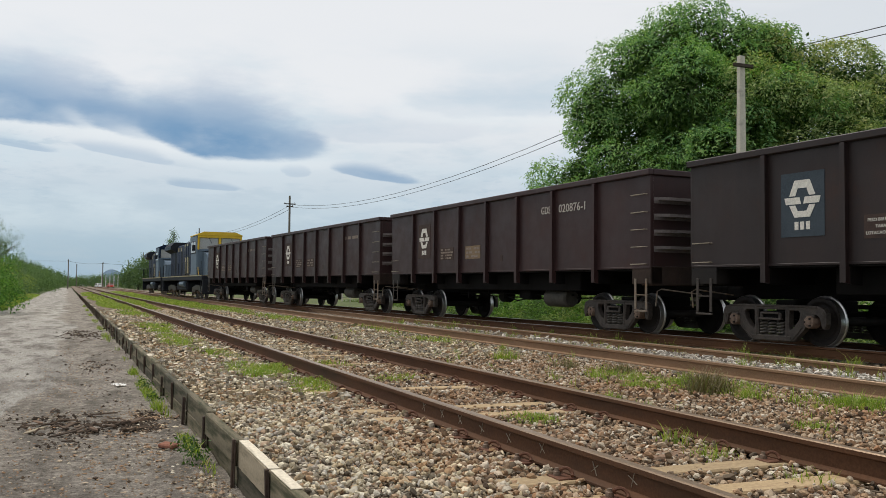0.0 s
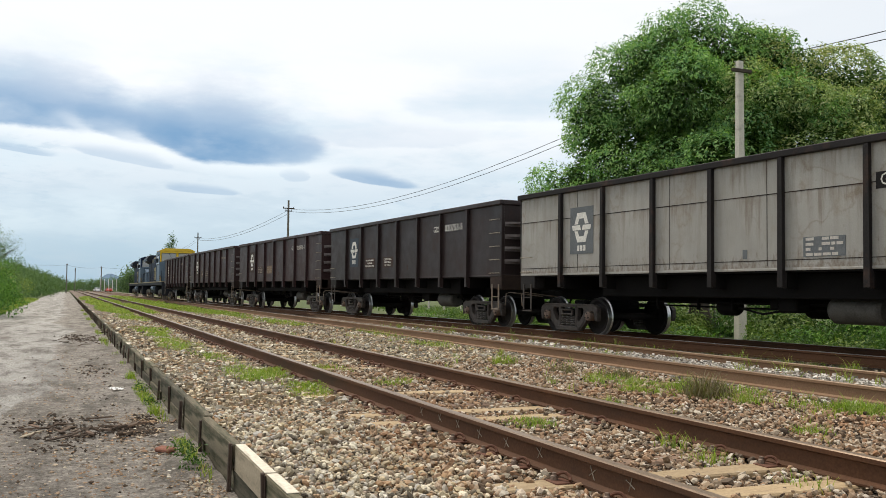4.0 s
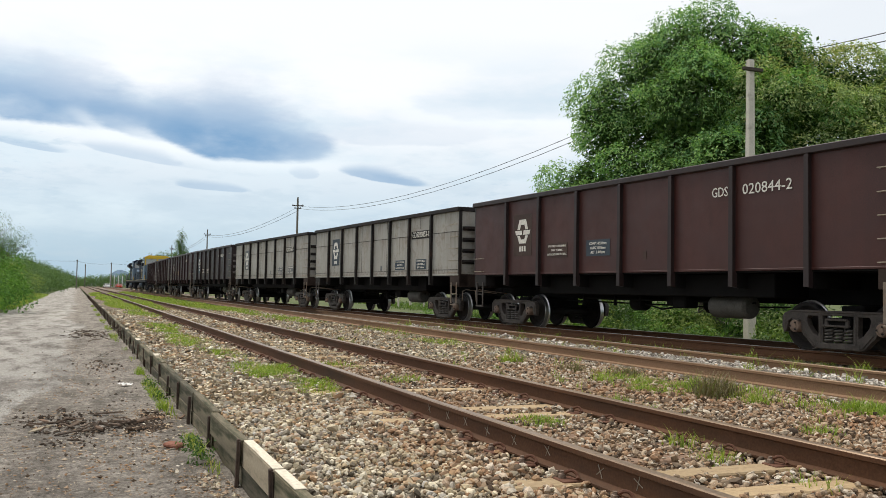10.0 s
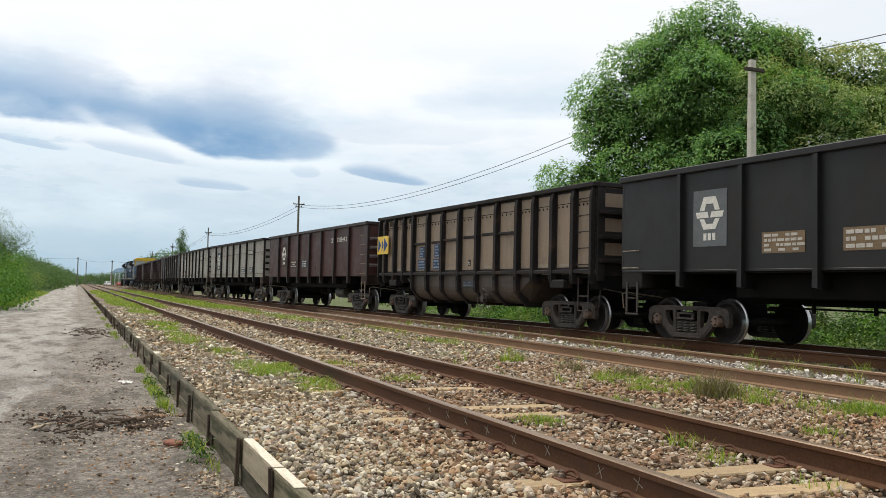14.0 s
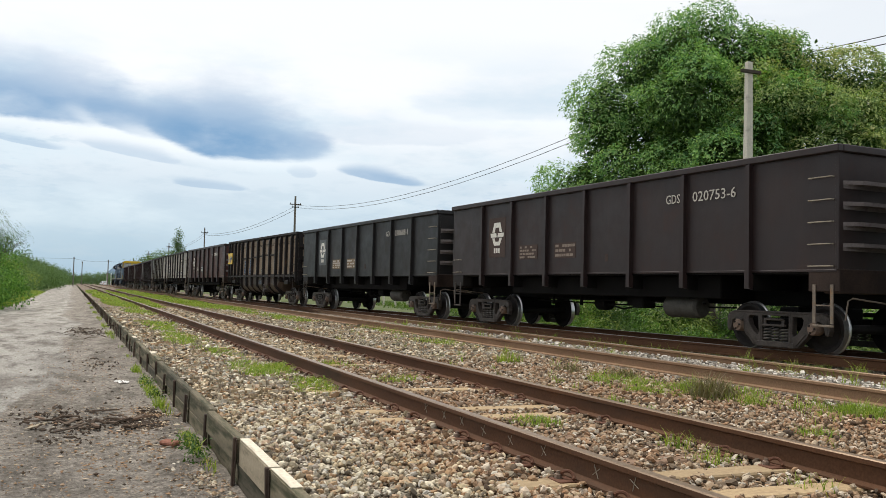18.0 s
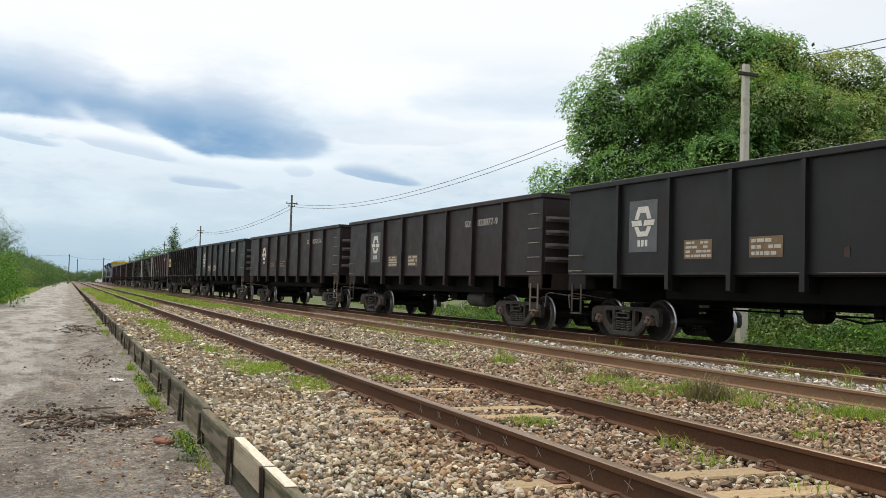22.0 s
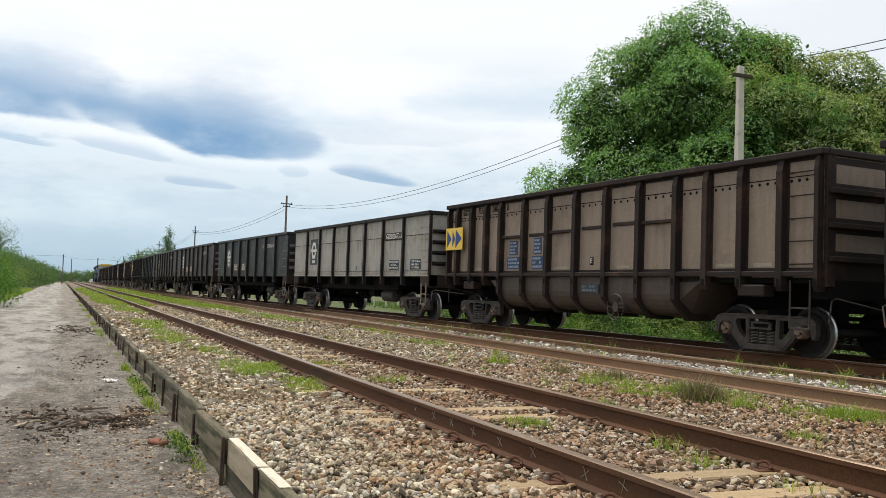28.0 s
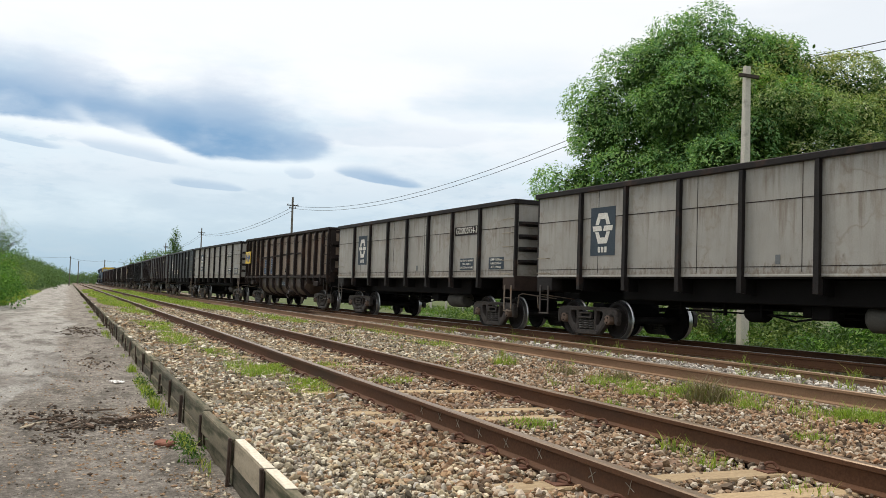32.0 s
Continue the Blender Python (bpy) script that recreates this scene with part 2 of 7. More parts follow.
def wagon_paint(name, c1, c2, streak, streak_amount, rust=(0.10, 0.045, 0.025), rust_amount=0.3, cracks=0.0, gloss=0.34, rough=0.44, drips=None, grain=0.3):
    """Weathered wagon paint with streaks that run down and patches of rust."""
    ma, nt, b = shader(name, 0.62)
    col = ramp(nt, noise_out(nt, 0.9, 6, 0.6), ((0.3, c1), (0.7, c2)))
    s = noise_out(nt, 5.0, 6, 0.7, (1, 1, 0.09))
    col = blend(nt, ramp(nt, s, ((0.48, (0, 0, 0)), (0.72, (streak_amount,) * 3))), col, streak)
    r = noise_out(nt, 1.7, 8, 0.7)
    col = blend(nt, ramp(nt, r, ((0.56, (0, 0, 0)), (0.68, (rust_amount,) * 3))), col, rust)
    if cracks:
        vo = nt.nodes.new("ShaderNodeTexVoronoi")
        vo.feature = "DISTANCE_TO_EDGE"
        vo.inputs["Scale"].default_value = 0.85
        wob = nt.nodes.new("ShaderNodeVectorMath")
        wob.operation = "MULTIPLY_ADD"
        wn = nd(nt, "ShaderNodeTexNoise", Scale=2.5, Detail=5.0)
        tc = nd(nt, "ShaderNodeTexCoord")
        nt.links.new(tc.outputs["Object"], wn.inputs["Vector"])
        nt.links.new(wn.outputs["Color"], wob.inputs[0])
        wob.inputs[1].default_value = (1.1, 1.1, 1.1)
        nt.links.new(tc.outputs["Object"], wob.inputs[2])
        nt.links.new(wob.outputs[0], vo.inputs["Vector"])
        line = ramp(nt, vo.outputs["Distance"], ((0.0, (cracks,) * 3), (0.016, (cracks * 0.5,) * 3), (0.05, (0, 0, 0))))
        part_of = ramp(nt, noise_out(nt, 0.8, 3), ((0.42, (0, 0, 0)), (0.58, (1, 1, 1))))
        col = blend(nt, blend(nt, 1.0, line, part_of, "MULTIPLY"), col, (0.16, 0.11, 0.065))
    if drips:
        # rust that has run down from the seams, and speckled decay along the foot
        tc = nd(nt, "ShaderNodeTexCoord")
        sp = nd(nt, "ShaderNodeSeparateXYZ")
        nt.links.new(tc.outputs["Object"], sp.inputs[0])
        for z0, z1, sc, lo, hi, amount in ((2.66, 1.75, (1, 2.2, 0.16), 0.50, 0.60, 0.62), (3.25, 2.5, (1, 2.6, 0.2), 0.50, 0.62, 0.55), (1.42, 1.82, (1, 5.0, 2.2), 0.46, 0.60, 0.75)):
            mr = nd(nt, "ShaderNodeMapRange")
            nt.links.new(sp.outputs[2], mr.inputs[0])
            for k, val in enumerate((z1, z0, -0.22, 0.0)):
                mr.inputs[k + 1].default_value = val
            cut = nd(nt, "ShaderNodeMath")
            cut.operation = "LESS_THAN" if z1 < z0 else "GREATER_THAN"
            nt.links.new(sp.outputs[2], cut.inputs[0])
            cut.inputs[1].default_value = z0
            su = nd(nt, "ShaderNodeMath")
            nt.links.new(noise_out(nt, 2.4, 7, 0.68, sc), su.inputs[0])
            nt.links.new(mr.outputs[0], su.inputs[1])
            msk = nd(nt, "ShaderNodeMath")
            msk.operation = "MULTIPLY"
            nt.links.new(ramp(nt, su.outputs[0], ((lo - 0.05, (0, 0, 0)), (hi - 0.02, (amount,) * 3))), msk.inputs[0])
            nt.links.new(cut.outputs[0], msk.inputs[1])
            col = blend(nt, msk.outputs[0], col, drips)
    f = noise_out(nt, 45.0, 3)
    col = blend(nt, grain, col, ramp(nt, f, ((0.3, tuple(v * 0.6 for v in c1)), (0.7, tuple(v * 1.35 for v in c2)))))
    nt.links.new(col, b.inputs["Base Color"])
    rg = ramp(nt, r, ((0.3, (rough - 0.06,) * 3), (0.7, (rough + 0.2,) * 3)))
    nt.links.new(rg, b.inputs["Roughness"])
    b.inputs["Specular IOR Level"].default_value = gloss
    bump(nt, b, noise_out(nt, 1.3, 2), 0.25, 0.03)
    return ma


M_BLACK = wagon_paint("paint_black", (0.0095, 0.0095, 0.0100), (0.0165, 0.0152, 0.0152), (0.030, 0.022, 0.019), 0.35, rust=(0.065, 0.030, 0.019), rust_amount=0.2)
M_DARK = wagon_paint("paint_dark_brown", (0.0150, 0.0098, 0.0100), (0.0260, 0.0155, 0.0148), (0.044, 0.024, 0.019), 0.35, rust=(0.075, 0.030, 0.018), rust_amount=0.3)
M_MAROON = wagon_paint("paint_dark_maroon", (0.0240, 0.0112, 0.0118), (0.0400, 0.0178, 0.0170), (0.018, 0.012, 0.011), 0.35, rust=(0.07, 0.028, 0.018), rust_amount=0.25)
M_BROWN = wagon_paint("paint_red_brown", (0.036, 0.0125, 0.0108), (0.064, 0.0205, 0.0162), (0.024, 0.013, 0.011), 0.4, (0.030, 0.014, 0.011), 0.35)
M_GREY = wagon_paint("paint_grey", (0.262, 0.250, 0.222), (0.355, 0.343, 0.312), (0.185, 0.150, 0.112), 0.45, (0.215, 0.168, 0.112), 0.4, 0.5, 0.3, 0.55, (0.125, 0.085, 0.052), 0.14)
M_TAN = wagon_paint("panel_tan", (0.195, 0.143, 0.100), (0.275, 0.207, 0.147), (0.11, 0.078, 0.054), 0.45, (0.085, 0.06, 0.045), 0.45)
M_TAN2 = wagon_paint("panel_rusty_tan", (0.175, 0.132, 0.098), (0.26, 0.198, 0.148), (0.075, 0.053, 0.04), 0.6, (0.07, 0.047, 0.035), 0.55)
M_RIB = dull("rib_dark_steel", (0.014, 0.013, 0.014), (0.028, 0.024, 0.022), 2.0, 0.6, bumps=0.1, spots=(0.07, 0.04, 0.028), spot_scale=1.5)
M_RIB_RUST = dull("rib_rusty_steel", (0.0165, 0.0135, 0.0125), (0.032, 0.023, 0.020), 2.0, 0.65, bumps=0.1, spots=(0.085, 0.045, 0.03), spot_scale=1.2)
# sooty steel, blacker than soot: shade beneath the wagons is in the colour
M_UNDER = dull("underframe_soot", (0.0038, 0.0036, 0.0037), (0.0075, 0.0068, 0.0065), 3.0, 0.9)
M_CAST = dull("bogie_cast_steel", (0.034, 0.029, 0.027), (0.078, 0.065, 0.056), 5.0, 0.5, spots=(0.024, 0.021, 0.019), spot_scale=4.0)
M_WHEEL = dull("wheel_steel", (0.011, 0.010, 0.010), (0.024, 0.020, 0.018), 4.0, 0.65)
M_TREAD = dull("wheel_tread", (0.38, 0.38, 0.38), (0.52, 0.52, 0.52), 6.0, 0.30, 0.95, bumps=0.03)
M_CAP = dull("bearing_cap", (0.10, 0.07, 0.055), (0.20, 0.14, 0.105), 12.0, 0.55)
M_SPRING = dull("spring_steel", (0.05, 0.046, 0.043), (0.10, 0.09, 0.08), 12.0, 0.5)
M_TANK = dull("reservoir_grey", (0.05, 0.048, 0.043), (0.085, 0.08, 0.07), 4.0, 0.7, spots=(0.03, 0.026, 0.022), spot_scale=3.0)
M_ARMWOOD = dull("crossarm_wood", (0.045, 0.037, 0.03), (0.085, 0.07, 0.056), 3.0, 0.9)
M_RUNG = dull("rung_pale", (0.22, 0.19, 0.15), (0.33, 0.29, 0.22), 9.0, 0.7)
M_STEP = dull("step_steel", (0.13, 0.105, 0.085), (0.22, 0.18, 0.14), 9.0, 0.7, spots=(0.25, 0.13, 0.05), spot_scale=5.0)
M_WHITE = dull("stencil_white", (0.55, 0.53, 0.48), (0.72, 0.70, 0.64), 8.0, 0.7)
M_PLATE_DARK = dull("plate_slate", (0.035, 0.050, 0.065), (0.055, 0.070, 0.085), 4.0, 0.6)
M_PLATE_GREY = dull("plate_grey", (0.105, 0.115, 0.122), (0.15, 0.158, 0.162), 4.0, 0.7)
M_PLATE_BROWN = dull("plate_faded_brown", (0.048, 0.033, 0.029), (0.072, 0.048, 0.040), 4.0, 0.7)
M_PLATE_OCHRE = dull("plate_ochre", (0.15, 0.105, 0.065), (0.22, 0.155, 0.095), 6.0, 0.7)
M_PLATE_BLUE = dull("plate_blue", (0.028, 0.050, 0.098), (0.048, 0.075, 0.135), 6.0, 0.7)
M_YELLOW = dull("sign_yellow", (0.62, 0.42, 0.06), (0.75, 0.52, 0.09), 5.0, 0.5)
M_NAVY = dull("sign_blue", (0.02, 0.05, 0.16), (0.03, 0.07, 0.2), 5.0, 0.5)
M_RAIL = dull("rail_rust", (0.060, 0.028, 0.0140), (0.115, 0.054, 0.027), 2.5, 0.75, fine=60.0, spots=(0.055, 0.034, 0.022), spot_scale=1.2, stretch=(1, 0.25, 1))
M_RAILTOP = dull("rail_worn_head", (0.165, 0.112, 0.072), (0.285, 0.205, 0.14), 3.0, 0.36, 0.5, stretch=(1, 0.1, 1), bumps=0.05)
M_RAILTOP2 = dull("rail_polished_head", (0.30, 0.27, 0.25), (0.45, 0.42, 0.40), 3.0, 0.33, 0.7, stretch=(1, 0.1, 1))
M_SLEEPER = dull("sleeper_new_wood", (0.30, 0.215, 0.125), (0.46, 0.35, 0.215), 3.0, 0.85, stretch=(0.35, 4, 4), fine=30.0, spots=(0.16, 0.10, 0.065), spot_scale=3.0)
M_SLEEPER_OLD = dull("sleeper_old_wood", (0.10, 0.068, 0.048), (0.18, 0.12, 0.085), 3.0, 0.9, stretch=(0.35, 4, 4), fine=30.0)
M_CLIP = dull("clip_rust", (0.085, 0.038, 0.024), (0.14, 0.065, 0.04), 20.0, 0.7)
M_BOLT = dull("bolt_zinc", (0.12, 0.08, 0.055), (0.24, 0.18, 0.14), 20.0, 0.6, 0.2)
M_PLANK = dull("plank_weathered", (0.085, 0.074, 0.052), (0.205, 0.178, 0.126), 2.0, 0.9, stretch=(4, 0.5, 5), fine=50.0, spots=(0.050, 0.052, 0.030), spot_scale=2.4, spot_range=(0.46, 0.62))
M_PLANK_PALE = dull("plank_pale", (0.52, 0.46, 0.36), (0.70, 0.63, 0.50), 3.0, 0.85, stretch=(4, 0.5, 5), spots=(0.30, 0.25, 0.18), spot_scale=4.0)
M_PLANK_TAN = dull("plank_newer", (0.24, 0.20, 0.14), (0.38, 0.32, 0.23), 2.0, 0.9, stretch=(4, 0.5, 5), fine=50.0, spots=(0.12, 0.11, 0.07), spot_scale=3.0)
M_POST = dull("post_dark", (0.048, 0.034, 0.027), (0.085, 0.06, 0.046), 4.0, 0.9)
M_CONCRETE = dull("pole_concrete", (0.45, 0.42, 0.36), (0.60, 0.56, 0.48), 1.5, 0.9, spots=(0.28, 0.26, 0.23), spot_scale=2.5)
M_POLEWOOD = dull("pole_wood", (0.12, 0.105, 0.09), (0.2, 0.18, 0.155), 2.0, 0.9, stretch=(5, 5, 0.4))
M_WIRE = dull("wire", (0.03, 0.03, 0.032), (0.05, 0.05, 0.05), 1.0, 0.6, 0.3)
M_BARK = dull("bark", (0.055, 0.045, 0.036), (0.11, 0.09, 0.07), 3.0, 0.95, stretch=(3, 3, 0.6), bumps=0.6)
M_LEAF = leafy("leaf_mango", ((0.0, (0.070, 0.165, 0.066)), (0.4, (0.178, 0.335, 0.112)), (0.75, (0.285, 0.460, 0.138)), (1.0, (0.350, 0.465, 0.190))), ((0.78, 0.85, 1.05), 0.3, 0.7), trans=0.28)
M_LEAF_O = leafy("leaf_mango_olive", ((0.0, (0.112, 0.185, 0.084)), (0.4, (0.228, 0.322, 0.124)), (0.75, (0.365, 0.455, 0.180)), (1.0, (0.450, 0.455, 0.262))), ((1.18, 0.97, 0.8), 0.35, 0.7), trans=0.28)
M_LEAF2 = leafy("leaf_bush", ((0.0, (0.045, 0.11, 0.022)), (0.5, (0.10, 0.21, 0.04)), (1.0, (0.19, 0.32, 0.075))), ((1.3, 1.2, 0.8), 0.3, 0.6))
# dark green of the undergrowth, and of the shade painted inside the mango crown
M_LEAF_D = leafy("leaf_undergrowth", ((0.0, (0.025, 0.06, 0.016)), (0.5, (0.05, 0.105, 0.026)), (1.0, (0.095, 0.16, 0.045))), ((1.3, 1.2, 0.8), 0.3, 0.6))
M_LEAF_B = leafy("leaf_bright_bush", ((0.0, (0.036, 0.095, 0.020)), (0.5, (0.092, 0.20, 0.038)), (1.0, (0.19, 0.32, 0.07))), ((0.8, 0.9, 0.9), 0.35, 0.6), trans=0.3)
# olive and far leaves are lightened: distance haze mixed into both colours
M_LEAF_OL = leafy("leaf_olive_bush", ((0.0, (0.10, 0.16, 0.045)), (0.5, (0.19, 0.265, 0.075)), (1.0, (0.28, 0.34, 0.125))), ((1.15, 1.0, 0.8), 0.3, 0.6))
M_LEAF3 = leafy("leaf_far", ((0.0, (0.06, 0.11, 0.055)), (0.5, (0.10, 0.165, 0.07)), (1.0, (0.15, 0.22, 0.10))), ((1.1, 1.1, 0.9), 0.3, 0.6))
M_GRASS = leafy("grass_blades", ((0.0, (0.112, 0.168, 0.025)), (0.5, (0.200, 0.282, 0.050)), (0.85, (0.288, 0.360, 0.081)), (1.0, (0.400, 0.324, 0.163))), ((1.1, 1.0, 0.7), 0.8, 0.5), 0.35)
M_DRYGRASS = leafy("grass_dry", ((0.0, (0.10, 0.085, 0.05)), (0.6, (0.20, 0.17, 0.10)), (1.0, (0.12, 0.15, 0.05))), ((1.0, 0.9, 0.8), 0.8, 0.5), 0.2)
M_STONE = island("ballast_stone", ((0.0, (0.095, 0.079, 0.059)), (0.15, (0.262, 0.226, 0.168)), (0.34, (0.456, 0.384, 0.260)), (0.50, (0.385, 0.245, 0.14)), (0.66, (0.43, 0.405, 0.36)), (0.84, (0.578, 0.502, 0.363)), (1.0, (0.711, 0.660, 0.531))), tint=((0.95, 0.80, 0.60), 0.55, 0.45))
M_STONE_B = island("ballast_brown", ((0.0, (0.064, 0.050, 0.038)), (0.16, (0.180, 0.132, 0.090)), (0.34, (0.350, 0.250, 0.158)), (0.54, (0.310, 0.190, 0.112)), (0.72, (0.42, 0.335, 0.24)), (0.9, (0.49, 0.43, 0.34)), (1.0, (0.63, 0.58, 0.49))), tint=((0.84, 0.62, 0.46), 0.5, 0.5))
M_STONE_W = island("ballast_pale", ((0.0, (0.16, 0.14, 0.12)), (0.35, (0.38, 0.345, 0.30)), (0.7, (0.54, 0.495, 0.435)), (1.0, (0.72, 0.675, 0.61))))


vary(M_PLANK, 0.55, 1.35)
vary(M_POST, 0.7, 1.5)
vary(M_SLEEPER, 0.7, 1.15)
vary(M_SLEEPER_OLD, 0.7, 1.5)


def ballast_ground():
    ma, nt, b = shader("ballast_bed", 0.95)
    v = nt.nodes.new("ShaderNodeTexVoronoi")
    v.inputs["Scale"].default_value = 17
    tc = nd(nt, "ShaderNodeTexCoord")
    nt.links.new(tc.outputs["Object"], v.inputs["Vector"])
    col = ramp(nt, v.outputs["Color"], ((0.1, (0.09, 0.072, 0.055)), (0.4, (0.33, 0.27, 0.205)), (0.6, (0.30, 0.21, 0.14)), (0.9, (0.53, 0.47, 0.39))))
    col = blend(nt, ramp(nt, noise_out(nt, 0.35, 5), ((0.42, (0, 0, 0)), (0.62, (0.7, 0.7, 0.7)))), col, (0.235, 0.195, 0.145))
    # darken the cell borders: shade in the gaps between stones, as colour
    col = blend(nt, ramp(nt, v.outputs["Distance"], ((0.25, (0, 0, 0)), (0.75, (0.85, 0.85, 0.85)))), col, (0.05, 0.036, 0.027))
    nt.links.new(col, b.inputs["Base Color"])
    bump(nt, b, v.outputs["Distance"], 0.8, 0.03)
    return ma


def road_ground():
    ma, nt, b = shader("road_dirt", 0.9)
    col = ramp(nt, noise_out(nt, 0.5, 6), ((0.3, (0.225, 0.200, 0.167)), (0.7, (0.365, 0.330, 0.285))))
    col = blend(nt, 0.55, col, ramp(nt, noise_out(nt, 9.0, 8, 0.78), ((0.36, (0.055, 0.046, 0.037)), (0.50, (0.24, 0.21, 0.178)), (0.64, (0.52, 0.47, 0.40)))))
    # the worn pavement in the middle of the road
    tc = nd(nt, "ShaderNodeTexCoord")
    sep = nd(nt, "ShaderNodeSeparateXYZ")
    nt.links.new(tc.outputs["Object"], sep.inputs[0])
    ad = nd(nt, "ShaderNodeMath")
    ad.operation = "MULTIPLY_ADD"
    nt.links.new(noise_out(nt, 0.75, 6, 0.6, (1, 0.22, 1)), ad.inputs[0])
    ad.inputs[1].default_value = 3.0
    nt.links.new(sep.outputs[0], ad.inputs[2])
    near = nd(nt, "ShaderNodeMapRange")
    nt.links.new(sep.outputs[1], near.inputs[0])
    for i, v in enumerate((6.0, 14.5, 0.95, -0.45)):
        near.inputs[i + 1].default_value = v
    fall = nd(nt, "ShaderNodeMath")
    nt.links.new(ad.outputs[0], fall.inputs[0])
    nt.links.new(near.outputs[0], fall.inputs[1])
    pave = ramp(nt, noise_out(nt, 1.3, 7, 0.65, (1, 0.25, 1)), ((0.3, (0.265, 0.245, 0.217)), (0.7, (0.475, 0.45, 0.408))))
    col = blend(nt, ramp(nt, fall.outputs[0], ((0.85, (1, 1, 1)), (1.2, (0, 0, 0)))), col, pave)
    mott = noise_out(nt, 2.6, 7, 0.7, (1, 0.3, 1))
    col = blend(nt, ramp(nt, mott, ((0.38, (0.75, 0.75, 0.75)), (0.52, (0, 0, 0)))), col, (0.118, 0.103, 0.085))
    col = blend(nt, 0.8, col, ramp(nt, noise_out(nt, 34.0, 6, 0.7), ((0.34, (0.45, 0.43, 0.41)), (0.5, (1.0, 1.0, 1.0)), (0.66, (1.55, 1.53, 1.5)))), "MULTIPLY")
    rim = noise_out(nt, 0.9, 6, 0.65, (1, 0.3, 1))
    col = blend(nt, ramp(nt, rim, ((0.58, (0, 0, 0)), (0.68, (0.6, 0.6, 0.6)))), col, (0.135, 0.112, 0.089))
    nt.links.new(col, b.inputs["Base Color"])
    bump(nt, b, noise_out(nt, 14.0, 8, 0.75), 1.0, 0.07)
    return ma


M_RAIL2 = dull("rail_dry_rust", (0.165, 0.096, 0.055), (0.28, 0.175, 0.105), 2.5, 0.8, fine=60.0, stretch=(1, 0.25, 1))
M_FADED = dull("stencil_faded", (0.17, 0.135, 0.11), (0.27, 0.22, 0.18), 8.0, 0.7)
M_CHALK = dull("stencil_dim_white", (0.38, 0.35, 0.31), (0.54, 0.51, 0.46), 8.0, 0.7)
M_PALEBLUE = dull("stencil_faded_blue", (0.16, 0.20, 0.26), (0.24, 0.28, 0.34), 8.0, 0.7)
M_BED, M_ROAD = ballast_ground(), road_ground()
M_GROUND = dull("ground_grass", (0.055, 0.076, 0.026), (0.105, 0.125, 0.045), 0.25, 0.95, fine=6.0, bumps=0.5, spots=(0.19, 0.16, 0.09), spot_scale=0.2)
M_FIELD = dull("field_grass", (0.13, 0.22, 0.04), (0.20, 0.30, 0.065), 0.3, 0.95, fine=5.0, bumps=0.6)
M_DIRT = dull("earth_dark", (0.045, 0.034, 0.026), (0.085, 0.064, 0.048), 6.0, 0.95, bumps=0.5)
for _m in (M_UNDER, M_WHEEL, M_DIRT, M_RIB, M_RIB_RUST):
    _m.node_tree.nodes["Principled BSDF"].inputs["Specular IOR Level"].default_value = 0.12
M_LITTER = dull("plastic_white", (0.62, 0.60, 0.56), (0.78, 0.77, 0.74), 6.0, 0.5)
M_BRICKRED = dull("brick_red", (0.20, 0.085, 0.055), (0.28, 0.13, 0.09), 9.0, 0.9)
M_STICK = dull("stick_wood", (0.09, 0.065, 0.048), (0.18, 0.13, 0.095), 9.0, 0.9)
M_RUST = dull("rusty_plate", (0.024, 0.0175, 0.0155), (0.052, 0.034, 0.026), 3.0, 0.8, spots=(0.03, 0.022, 0.02))
M_TANDARK = wagon_paint("belly_sooty_tan", (0.042, 0.033, 0.028), (0.095, 0.070, 0.053), (0.02, 0.018, 0.017), 0.75, (0.025, 0.02, 0.018), 0.65)
M_MEADOW = leafy("meadow_blades", ((0.0, (0.04, 0.08, 0.02)), (0.5, (0.075, 0.13, 0.03)), (1.0, (0.15, 0.20, 0.06))), ((1.1, 1.0, 0.7), 0.8, 0.5), 0.3)
# blue of the air in between, painted straight onto the hill
M_HILL = dull("far_hill", (0.11, 0.17, 0.24), (0.14, 0.20, 0.27), 0.01, 1.0, fine=0.1, bumps=0.0)
M_LOCO_BLUE = dull("loco_blue", (0.010, 0.017, 0.040), (0.018, 0.028, 0.058), 2.0, 0.5)
M_LOCO_DARK = dull("loco_dark", (0.015, 0.018, 0.024), (0.03, 0.032, 0.038), 2.0, 0.6)
M_LOCO_GREY = dull("loco_grey_blue", (0.10, 0.14, 0.185), (0.15, 0.195, 0.245), 2.0, 0.5)
M_LOCO_YELLOW = dull("loco_yellow", (0.55, 0.36, 0.03), (0.70, 0.47, 0.05), 2.0, 0.5)
M_LOCO_CREAM = dull("loco_cream", (0.26, 0.22, 0.12), (0.36, 0.31, 0.18), 2.0, 0.5)
# the grey is the sky's reflection in the panes, painted as base colour
M_GLASS_SKY = dull("cab_glass", (0.30, 0.31, 0.31), (0.38, 0.39, 0.38), 2.0, 0.12)
for _m in (M_LOCO_BLUE, M_LOCO_DARK, M_LOCO_GREY):
    _m.node_tree.nodes["Principled BSDF"].inputs["Specular IOR Level"].default_value = 0.06
# steel paled to hold the light that the ballast throws up under the bars
M_BAR = dull("worn_bar_steel", (0.11, 0.098, 0.096), (0.19, 0.165, 0.16), 3.0, 0.6, spots=(0.03, 0.022, 0.02), spot_scale=3.0)
M_CARWHITE = dull("car_paint_white", (0.62, 0.63, 0.64), (0.75, 0.75, 0.75), 2.0, 0.3)
